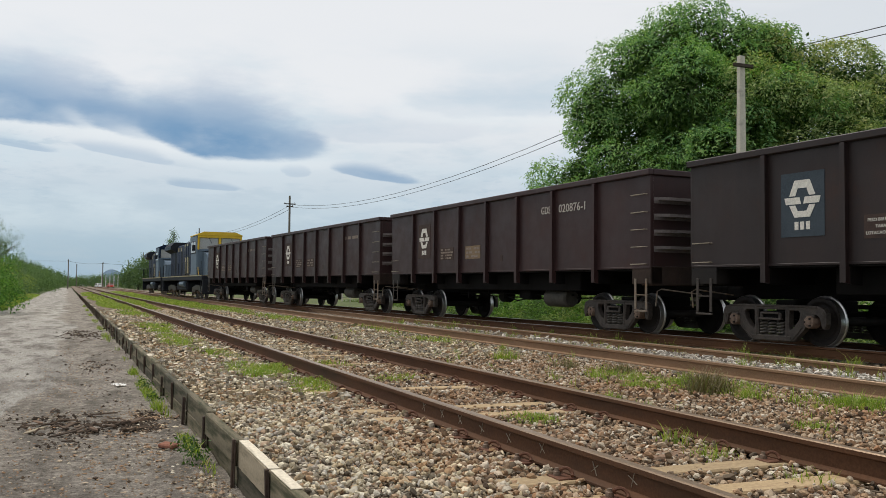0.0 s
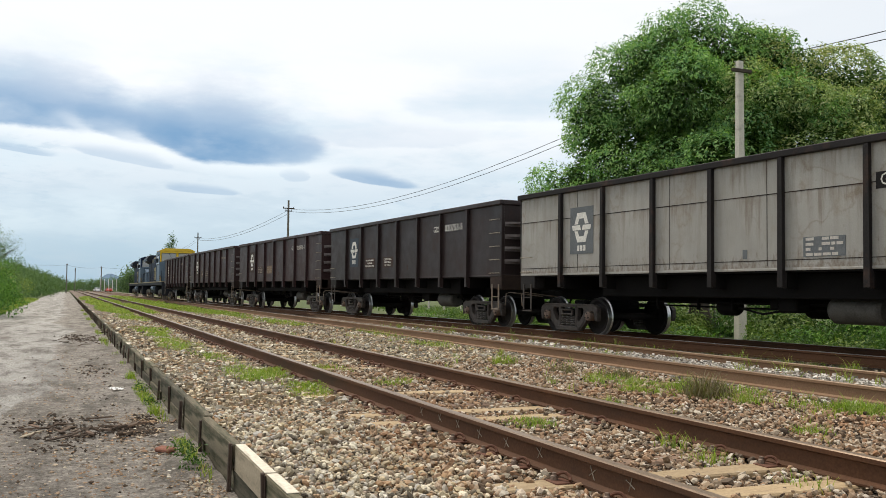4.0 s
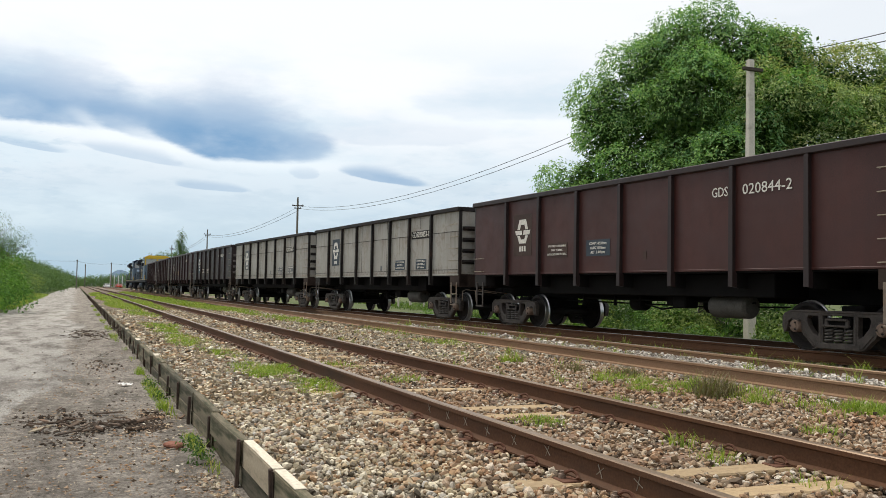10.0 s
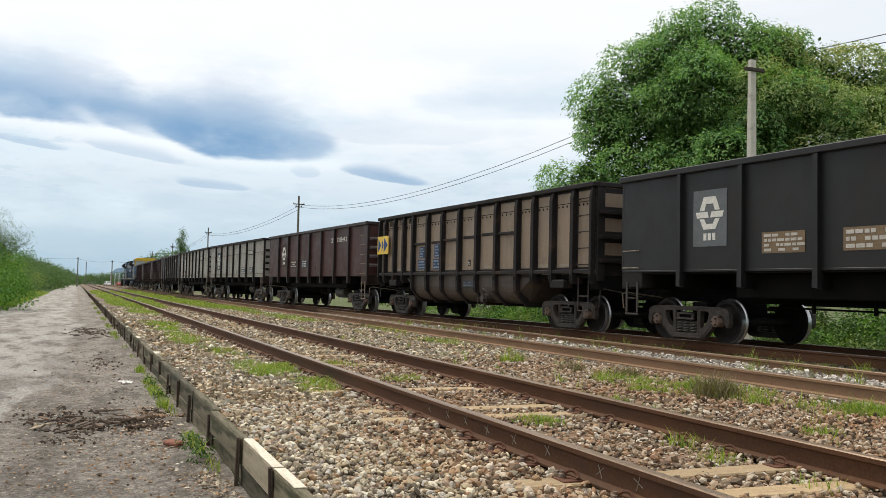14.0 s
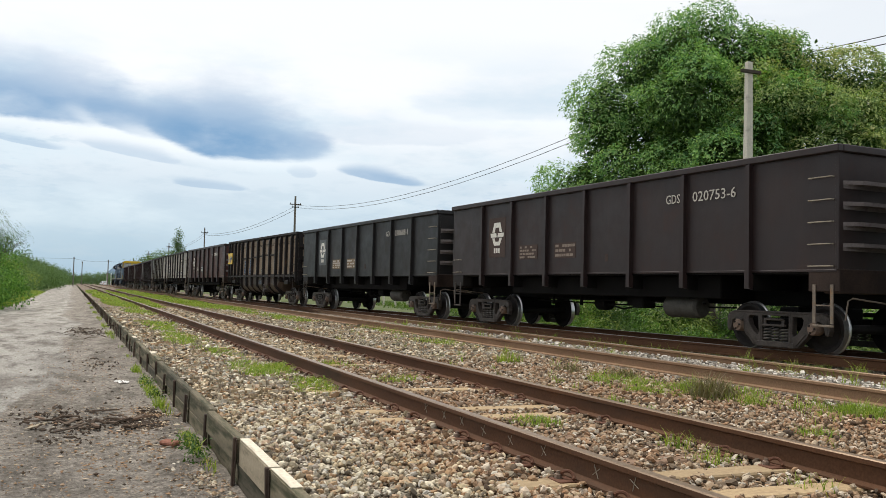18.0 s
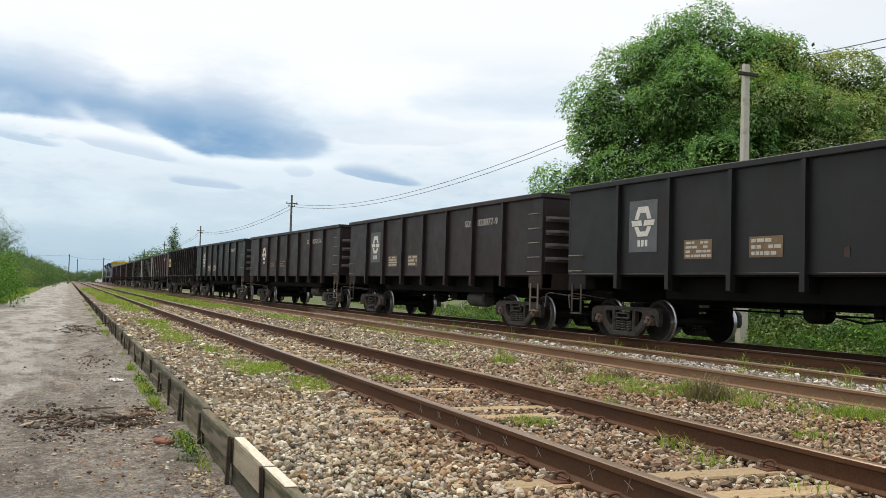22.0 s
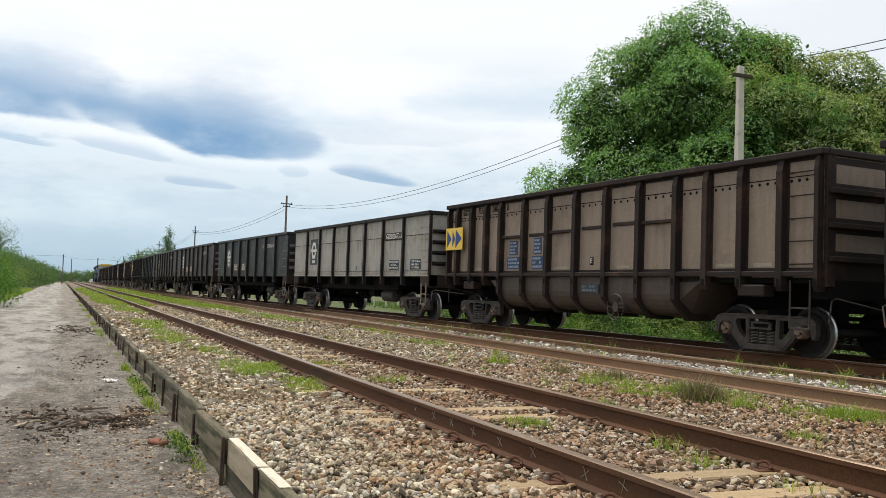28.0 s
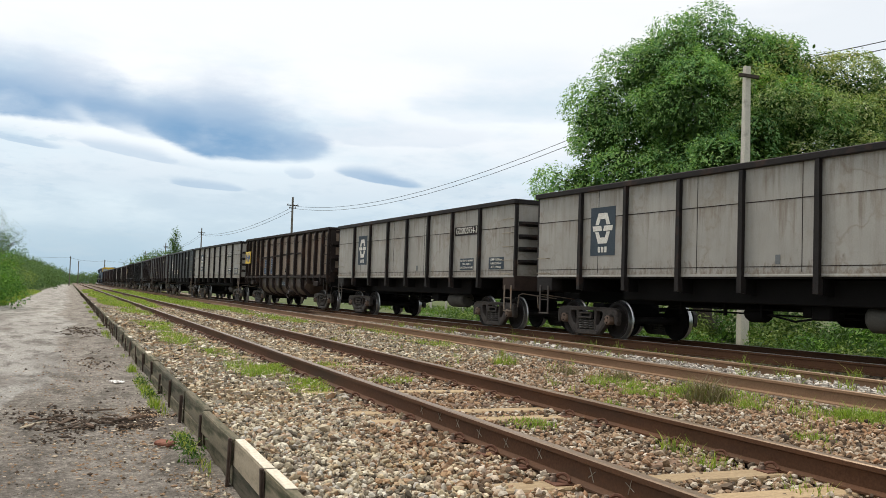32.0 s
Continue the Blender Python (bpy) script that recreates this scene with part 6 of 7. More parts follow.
# ---------------------------------------------------------------- plants, poles and the distance
def leaves(blobs, n, size, seed, droop=0.6, shell=(0.72, 1.03), spray=7, spread_r=0.45, deep=0.3, lumps=0.20, under=-1.0, gaps=None):
    """Leaf sprays over the outsides of several rounded masses (x, y, z, rx, ry, rz)."""
    g = np.random.default_rng(seed)
    bl = np.array(blobs, float)
    wgt = bl[:, 3] * bl[:, 4] + bl[:, 5] * bl[:, 3]
    pick = g.choice(len(bl), n, p=wgt / wgt.sum())
    d = g.normal(size=(n, 3))
    d /= np.linalg.norm(d, axis=1)[:, None]
    r = g.uniform(*shell, n)
    lump = np.array([noise.noise(Vector(v) * 2.6 + Vector((i * 3.7, 0, 0))) for v, i in zip(d, pick)])
    c = bl[pick, :3] + d * bl[pick, 3:] * (r + lumps * lump)[:, None]
    # drop sprays that lie deep inside another mass
    keep = np.ones(n, bool)
    for b in bl:
        keep &= (((c - b[:3]) / b[3:]) ** 2).sum(1) > deep
    # the undersides of the masses stay bare, and uneven gaps open between the boughs
    keep &= d[:, 2] + 0.25 * lump > under
    if gaps:
        scale, level = gaps
        hole = np.array([noise.noise(Vector(v) * scale) + 0.5 * noise.noise(Vector(v) * scale * 2.7) for v in c])
        keep &= hole > level
    c, d = c[keep], d[keep]
    n = len(c)
    k = spray
    base = np.repeat(c, k, 0) + g.normal(size=(n * k, 3)) * size * spread_r * 1.9
    out = np.repeat(d, k, 0)
    face = out * 0.75 + (0, 0, 0.65) + g.normal(size=(n * k, 3)) * 0.42
    face /= np.linalg.norm(face, axis=1)[:, None]
    dirs = out * 0.55 + g.normal(size=(n * k, 3)) * 0.7
    dirs[:, 2] -= droop * g.uniform(0.2, 1.2, n * k)
    dirs -= face * (dirs * face).sum(1)[:, None] * 0.8
    dirs /= np.linalg.norm(dirs, axis=1)[:, None]
    side = np.cross(face, dirs)
    side /= np.linalg.norm(side, axis=1)[:, None]
    ln = size * g.uniform(0.6, 1.25, n * k)[:, None]
    wd = ln * g.uniform(0.15, 0.24, n * k)[:, None]
    up = np.cross(dirs, side)
    v = np.stack([base, base + dirs * ln * 0.45 + side * wd + up * ln * 0.06, base + dirs * ln + up * -ln * 0.08, base + dirs * ln * 0.45 - side * wd + up * ln * 0.06], 1).reshape(-1, 3)
    i = np.arange(n * k) * 4
    f = np.concatenate([np.stack([i, i + 1, i + 2], -1), np.stack([i, i + 2, i + 3], -1)])
    return v, f


def clumps(masses, seed, per, size):
    """The masses, and smaller rounded clumps over their outsides."""
    g = random.Random(seed)
    out = []
    for x, y, z, rx, ry, rz in masses:
        out.append((x, y, z, rx, ry, rz))
        for k in range(int(per * (rx + rz) / 2 * 1.35 / size[1]) + 2):
            a, e = g.uniform(0, 6.283), math.asin(g.uniform(-0.5, 1.0))
            s = g.uniform(*size)
            out.append((x + rx * math.cos(a) * math.cos(e), y + ry * math.sin(a) * math.cos(e), z + rz * math.sin(e), s, s, s * 0.8))
    return out


def limb(b, a, c, r0, r1, seed, n=5):
    g = random.Random(seed)
    a, c = Vector(a), Vector(c)
    pts = [a.lerp(c, k / n) + Vector((g.uniform(-1, 1), g.uniform(-1, 1), g.uniform(-0.5, 0.5))) * (0.06 * (c - a).length if 0 < k < n else 0) for k in range(n + 1)]
    b.tube(pts, r0, 9, 0, r1)


def plant(name, label, category, at, blobs, n, size, seed, material, trunk=None, limbs=0, group="", **kw):
    """A tree or bush with its trunk, limbs and a crown of leaf sprays; blobs are relative to its foot."""
    w = holder(name, label, category, group, pose(*at))
    g = random.Random(seed)
    if trunk:
        b = Build()
        top = Vector((0.2, 0.1, trunk[1]))
        limb(b, (0, 0, -0.4), top, trunk[0], trunk[0] * 0.7, seed, 6)
        for k in range(limbs):
            q = blobs[k % len(blobs)]
            end = Vector((q[0], q[1], q[2])) + Vector((g.uniform(-1, 1) * q[3], g.uniform(-1, 1) * q[4], g.uniform(-0.3, 0.8) * q[5])) * 0.75
            limb(b, top * g.uniform(0.75, 1.0), end, trunk[0] * 0.42, min(0.03, trunk[0] * 0.1), seed + k, 6)
        part("trunk", b, M_BARK, w, smooth=True)
    v, f = leaves(blobs, n, size, seed, **kw)
    part("crown", many("crown", v, f, material, "", ""), None, w)
    return w


def build_plants():
    # the large mango tree behind the train
    rel = [(-0.3, 0.5, 9.0, 4.2, 3.9), (-4.0, 0, 8.9, 2.9, 2.8), (-2.9, 0, 11.0, 2.2, 2.0), (-0.9, 0, 11.9, 2.2, 1.9), (1.5, 0, 10.9, 2.3, 2.0), (4.2, 0, 9.6, 2.3, 2.0), (6.3, 0, 9.0, 2.3, 2.0), (7.6, 0, 7.0, 2.6, 2.4), (-4.7, 0, 6.3, 2.3, 2.2),
           (-6.2, -0.3, 5.2, 1.7, 1.5), (4.6, -2.0, 6.6, 3.0, 2.8), (0.6, -2.8, 6.2, 3.0, 2.6), (-2.8, -2, 5.8, 2.5, 2.3), (2.2, -2.4, 8.6, 2.3, 2.1), (-1.4, -2.6, 9.0, 2.3, 2.2), (0, 2.5, 8, 4, 3.6), (1.5, 0, 4.4, 3.6, 2.0), (5.5, -1, 4.4, 3.0, 2.0),
           (-2.0, -0.5, 11.2, 2.4, 2.0), (1.3, 0, 11.3, 2.1, 1.8), (3.0, 0, 9.7, 2.0, 1.8), (-4.9, 0, 9.1, 1.8, 1.8), (-6.1, -0.3, 5.9, 1.5, 1.4), (-5.2, 0.3, 5.2, 2.0, 1.9), (5.4, 0, 9.3, 2.2, 1.9), (6.8, 0.4, 8.2, 2.2, 1.9), (3.3, 0, 10.6, 1.6, 1.4)]
    K = 0.91

    def placed(rows, k=0.70):
        return [(K * (0.77 * (0.9 * r + 0.3) + 0.64 * dep), K * (-0.64 * (0.9 * r + 0.3) + 0.77 * dep), K * 0.955 * z + 0.02, K * rad * k, K * rad * k, K * rz * k) for r, dep, z, rad, rz in rows]
    main = placed(rel)
    crown = clumps(main, 77, 4.4, (0.42, 0.98))
    g = random.Random(4)
    olive = [0.77 * q[0] - 0.64 * q[1] + g.uniform(-1.6, 1.6) > 2.3 for q in crown]
    how = dict(shell=(0.86, 1.03), deep=0.74, lumps=0.14, spread_r=0.34, under=-0.42, gaps=(0.55, -0.52))
    tree = plant("mango_tree", "large dense mango tree with glossy green leaves", "tree", (21.4, 26.05, -0.3), [q for q, o in zip(crown, olive) if not o], 39000, 0.14, 3, M_LEAF, (0.42, 3.2), 16, **how)
    v, f = leaves([q for q, o in zip(crown, olive) if o], 28000, 0.14, 13, **how)
    part("crown", many("crown", v, f, M_LEAF_O, "", ""), None, tree, "older olive-green part of the crown")
    # darker leaves within the crown: the shade between boughs put into their colour
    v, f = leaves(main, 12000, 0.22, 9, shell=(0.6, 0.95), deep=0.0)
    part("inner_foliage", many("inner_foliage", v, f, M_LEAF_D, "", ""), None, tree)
    g = random.Random(21)
    # undergrowth behind the train
    for k in range(34):
        x, y = 18.4 + g.uniform(-0.4, 3.6), 11.0 + 0.85 * k + g.uniform(-0.6, 0.6)
        h = g.choice((0.5, 0.8, 1.1, 1.5)) * g.uniform(0.85, 1.15)
        if x < 19.2 and 19.0 < y < 22.5:
            x += 2.0
        plant("roadside_bush", "low leafy green undergrowth behind the tracks", "bush", (x, y, -0.32), [(0, 0, h * 0.5, 1.1, 1.1, h * 0.65), (0.7, 0.3, h * 0.4, 0.7, 0.8, h * 0.5)], 300, 0.15, 100 + k, (M_LEAF_D, M_LEAF2, M_LEAF_D, M_LEAF_OL)[k % 4], group="undergrowth", spray=6)
    for k in range(9):
        x, y = 17.6 + g.uniform(-0.6, 0.8), 11.5 + 1.3 * k + g.uniform(-0.5, 0.5)
        if 18.5 < y < 22.0:
            continue
        plant("low_shrub", "small leafy shrub in the grass behind the tracks", "shrub", (x, y, -0.34), [(0, 0, 0.2, 0.6, 0.7, 0.32)], 90, 0.11, 160 + k, M_LEAF_D, group="undergrowth", spray=6)
    for k in range(38):
        x, y = 16.3 + g.uniform(-0.3, 1.2), 9.0 + 0.85 * k + g.uniform(-0.4, 0.4)
        if abs(y - x * 1.132) > 0.7:
            plant("low_shrub", "small leafy shrub in the grass behind the tracks", "shrub", (x, y, -0.36), [(0, 0, 0.18, 0.6, 0.7, g.uniform(0.2, 0.4))], 80, 0.11, 560 + k, (M_LEAF_D, M_LEAF2, M_LEAF_D, M_LEAF_OL)[k % 4], group="undergrowth", spray=6)
    # bushes along the road
    rows = [(-6.0, 44, 3.3, 2.3, 0), (-5.4, 48.5, 3.6, 2.3, 0), (-5.9, 54, 3.5, 2.3, 0), (-6.9, 60, 2.6, 2.2, 1), (-6.4, 66, 2.3, 2.0, 1), (-7.2, 73, 3.6, 2.7, 1), (-7.0, 81, 3.0, 2.4, 2), (-8.2, 90, 5.0, 3.4, 2), (-7.2, 100, 3.6, 2.8, 1),
            (-9.0, 111, 6.2, 4.2, 2), (-7.4, 125, 4.6, 3.4, 2), (-7.8, 141, 5.0, 4.0, 2), (-7.2, 160, 4.8, 4.2, 2), (-7.5, 182, 5.2, 4.8, 2), (-7.5, 210, 5.2, 5.0, 2), (-8, 245, 5.2, 5.5, 2)]
    for k, (x, y, h, r, leaf) in enumerate(rows):
        blobs = [(0, 0, h * 0.45, r, r, h * 0.5), (r * 0.5, -r * 0.6, h * 0.32, r * 0.6, r * 0.7, h * 0.34), (-r * 0.4, r * 0.7, h * 0.5, r * 0.7, r * 0.8, h * 0.46)]
        plant("roadside_bush", "dense green bush beside the dirt road" if leaf == 0 else "low olive-green bush beside the dirt road" if leaf == 1 else "far rounded bush beside the dirt road", "bush", (x + 0.5, y, -0.5), clumps(blobs, 40 + k, 3.2, (0.4, 0.9)), 3000 if y < 70 else 1300, 0.15 if y < 70 else 0.24 if y < 130 else 0.42, 200 + k,
              (M_LEAF_B, M_LEAF_OL, M_LEAF3)[leaf], (0.035, h * 0.4), 2, "bushes along the road", shell=(0.82, 1.05), deep=0.68, lumps=0.2, under=-0.85, gaps=(0.9, -0.42))
    plant("roadside_tree", "half-bare feathery tree behind the bushes", "tree", (-4.6, 50.5, -0.5), [(0, 0, 4.2, 1.9, 1.8, 1.05), (1.4, -0.6, 3.5, 1.4, 1.2, 0.8), (-1.4, 0.6, 4.3, 1.5, 1.4, 1.0), (0.6, 0, 3.0, 1.7, 1.3, 0.8)], 2600, 0.075, 301, M_LEAF3, (0.040, 2.2), 150, shell=(0.2, 1.05), spray=4, deep=0.0)
    # far trees
    plant("conifer_tree", "tall thin tree behind the far poles", "tree", (13.3, 128, -0.4), [(0.25 * math.sin(2.1 * k), 0, 8.6 - 0.62 * k, 0.26 + 0.13 * k, 0.26 + 0.13 * k, 0.42) for k in range(11)], 2200, 0.22, 310, M_LEAF3, (0.07, 8.4), 0, spray=4, shell=(0.3, 1.1), deep=0.0)
    for k, (x, y, h, r) in enumerate(((17.2, 190, 8.2, 5), (13.8, 200, 6.4, 3), (23, 205, 7.5, 6), (22, 290, 5.5, 7), (14, 330, 4.8, 7), (9, 390, 4.6, 8), (-6, 300, 5.5, 6), (-8, 350, 5.5, 8), (-3, 430, 4.6, 8), (4, 450, 4.2, 8))):
        blobs = [(0, 0, h * 0.55, r * 0.7, r * 0.7, h * 0.42), (r * 0.5, 0, h * 0.42, r * 0.5, r * 0.5, h * 0.36), (-r * 0.5, 0, h * 0.45, r * 0.5, r * 0.6, h * 0.36)]
        plant("distant_tree", "rounded distant tree at the end of the yard", "tree", (x, y, -0.4), clumps(blobs, 60 + k, 3.0, (0.8, 1.5)), 900, 0.5, 330 + k, M_LEAF3, (0.25, h * 0.4), 3, "distant trees", spray=6)
    # weeds between the tracks
    for k, (x, y, n, h, dry) in enumerate(((7.0, 8.5, 200, 3.0, 1), (7.25, 9.2, 130, 2.0, 0), (7.05, 7.9, 70, 1.6, 0), (6.86, 13.5, 90, 2.2, 0), (7.7, 7.0, 110, 1.8, 0), (7.9, 6.5, 70, 1.5, 0), (7.35, 10.8, 110, 2.0, 1), (6.6, 10.3, 70, 1.3, 0), (4.3, 5.2, 50, 1.3, 0), (4.35, 4.3, 26, 1.2, 0),
                                           (5.5, 8.3, 60, 1.2, 0), (7.1, 11.9, 90, 1.6, 1), (6.9, 9.9, 90, 1.3, 0), (4.5, 5.8, 40, 1.5, 0), (6.1, 6.0, 60, 1.2, 0))):
        blades("weed_tuft", [(x, y, 0.12 + 0.06 * h, 0.14 + 0.07 * h, n * 2, h * 0.9)], M_DRYGRASS if dry else M_GRASS, "dry brown weed tuft in the ballast" if dry else "green weed tuft in the ballast", 400 + k, category="weed", wide=0.0028)
    # grass
    near = [(2.45, 12.3, 0.42, 1.5, 2600, 0.9), (2.75, 10.3, 0.34, 0.9, 1500, 0.8), (2.2, 20.0, 0.5, 2.6, 2000, 1.0), (2.45, 16.0, 0.35, 1.6, 800, 0.9), (3.9, 7.2, 0.3, 0.5, 350, 0.8), (4.0, 10.9, 0.4, 0.5, 280, 0.9), (3.7, 13.2, 0.4, 0.6, 250, 0.9),
            (8.4, 24.0, 0.8, 3.0, 1300, 1.6), (7.6, 18.5, 0.6, 1.6, 500, 1.3), (7.25, 9.5, 0.7, 1.6, 1500, 1.1), (7.7, 7.0, 0.45, 0.7, 800, 1.1), (6.55, 9.2, 0.25, 0.5, 300, 0.9), (2.2, 23.6, 0.35, 1.6, 1200, 1.0), (2.9, 13.0, 0.3, 0.8, 900, 0.8)]
    mid = [(2.5, 50, 0.9, 9, 3600, 2.0), (2.6, 38, 0.6, 4, 900, 1.5), (7.0, 47, 1.0, 13, 4200, 2.2), (6.3, 62, 0.8, 14, 2000, 2.4), (2.3, 27, 0.5, 3.0, 900, 1.4), (7.3, 33, 0.7, 4, 700, 1.6), (2.2, 72, 0.8, 14, 2200, 2.4), (5.6, 84, 1.0, 16, 2400, 2.6), (3.9, 60, 0.6, 14, 1500, 2.0)]
    g3 = random.Random(12)

    def broken(rows, k, low, thick=1.0):
        """Each patch as several uneven smaller ones."""
        out = []
        for x, y, rx, ry, n, h in rows:
            for _ in range(k):
                a, q = g3.uniform(0, 6.283), g3.uniform(0.0, 0.85)
                out.append((x + rx * q * math.cos(a), y + ry * q * math.sin(a), rx * g3.uniform(0.3, 0.9), ry * g3.uniform(0.25, 0.8), int(n * g3.uniform(0.5, 2.0) * thick / k), h * low * g3.uniform(0.5, 1.2), BED_Z + 0.03))
        return out
    blades("grass_patch", broken(near, 12, 0.72), M_GRASS, "bright green grass patches in the ballast", 51, wide=0.0042)
    blades("grass_patch", broken(mid, 14, 0.55, 1.6), M_GRASS, "bright green grass strip beside the far track", 52, wide=0.009)
    far = [(2.1, y, 0.8, 7, 260, 1.7) for y in range(58, 130, 9)] + [(6.6, y, 1.1, 8, 420, 1.8) for y in range(56, 140, 9)] + [(3.9, y, 0.5, 7, 160, 1.4) for y in range(48, 120, 10)] + [(11.0, y, 0.8, 6, 200, 1.6) for y in range(48, 130, 9)]
    blades("grass_patch", broken(far, 6, 0.8, 1.2), M_GRASS, "low green grass growing over the far tracks", 59, wide=0.03)
    g2 = random.Random(77)
    wisps = [(g2.choice((8.6, 9.3, 9.75, 10.3, 10.8)) + g2.uniform(-0.2, 0.2), g2.uniform(5, 26), 0.10, 0.18, g2.randint(8, 26), g2.uniform(1.0, 2.4), BED_Z + 0.08) for _ in range(150)]
    wisps += [(g2.uniform(5.2, 8.1), g2.uniform(5, 24), 0.09, 0.14, g2.randint(6, 20), g2.uniform(0.8, 1.7)) for _ in range(70)]
    blades("thin_weeds", wisps, M_GRASS, "thin scattered weeds growing among the stones", 58, wide=0.003)
    under = [(10.9, y, 0.55, 1.3, 420, 1.5) for y in np.arange(8.5, 40, 2.2)] + [(14.2, y, 0.8, 1.5, 300, 1.6, -0.24) for y in np.arange(8, 40, 2.5)]
    blades("grass_strip", under, M_GRASS, "sparse grass along the running track", 53, wide=0.005)
    field = [(22.0, y, 2.6, 2.4, 500, 3.0, -0.36) for y in np.arange(9, 60, 3.2)] + [(25, y, 4.0, 4, 700, 3.6, -0.36) for y in np.arange(36, 76, 6.0)]
    field += [(16.7, y, 1.3, 1.5, 420, 1.5, -0.34) for y in np.arange(8, 44, 2.4)]
    blades("meadow_grass", field, M_MEADOW, "tall green grass behind the railway", 54, wide=0.012)
    foot = [(1.0, y, 0.10, 0.4, 110, 1.0, ROAD_Z + 0.02) for y in (11.0, 11.9, 12.6, 13.4, 15.2)] + [(1.03, y, 0.07, 0.35, 70, 1.0, ROAD_Z + 0.02) for y in (8.0, 8.5)] + [(1.04, y, 0.07, 0.4, 24, 0.8, ROAD_Z + 0.02) for y in (7.3, 7.9, 8.6, 10.4, 11.2, 12.6, 13.5, 14.4, 16.0, 18.2, 21.0)] + [(1.0, y, 0.12, 2.0, 130, 1.2, ROAD_Z) for y in (26, 31, 37, 44, 52, 61)]
    blades("wall_foot_grass", foot, M_GRASS, "grass tufts at the foot of the plank wall", 55)
    verge = [(-4.0, y, 1.1, 2.6, 900, 2.2, -0.46) for y in np.arange(54, 118, 4.0)]
    blades("verge_grass", verge, M_GRASS, "green grass along the edge of the road", 56, wide=0.008)
    # leafy weeds at the wall's foot
    for k, (x, y) in enumerate(((1.0, 7.55), (0.98, 8.15), (1.02, 11.6), (1.0, 12.9))):
        plant("leafy_weed", "small leafy weed at the foot of the wall", "weed", (x, y, ROAD_Z), [(0, 0, 0.08, 0.08, 0.16, 0.09)], 34, 0.042, 500 + k, M_LEAF_D, group="weeds by the wall", spray=5)


def pole(x, y, z0, z1, r0, r1, material, label, arm, name, seed=0):
    p = holder(name, label, "utility pole", "utility poles", pose(x, y, z0))
    h = z1 - z0
    b = Build()
    if material is M_CONCRETE:
        b.add([(sx * r, sy * r * 0.75, z) for z, r in ((-0.4, r0), (h, r1)) for sx, sy in ((-1, -1), (1, -1), (1, 1), (-1, 1))], [(0, 1, 5, 4), (1, 2, 6, 5), (2, 3, 7, 6), (3, 0, 4, 7), (4, 5, 6, 7), (3, 2, 1, 0)])
    else:
        b.tube([(0, 0, -0.4), (0.02, 0, h * 0.5), (0, 0, h)], r0, 10, 0, r1)
    part("shaft", b, material, p)
    for k, (dz, half, th) in enumerate(arm):
        part("crossarm", Build().bbox(-half, half, -0.05 - r1, 0.05 - r1, h - dz - th, h - dz, 0.01), M_ARMWOOD, p, "dark weathered crossarm")
        if material is not M_CONCRETE:
            for s in (-1, 1):
                part("insulator", Build().lathe([(0.0, 0.16), (0.04, 0.15), (0.05, 0.08), (0.03, 0.06), (0.05, 0.02), (0.03, 0.0)], 2, (s * (half - 0.1), -r1, h - dz), 8), M_POLEWOOD, p)
    return p


def wire(pts, sag, r, label="thin sagging overhead wire"):
    b = Build()
    for a, c in zip(pts, pts[1:]):
        a, c = Vector(a), Vector(c)
        b.tube([a.lerp(c, k / 14) - Vector((0, 0, sag * 4 * (k / 14) * (1 - k / 14))) for k in range(15)], r, 4, caps=False)
    thing("overhead_wire", b, M_WIRE, label, "wire", "overhead wires")


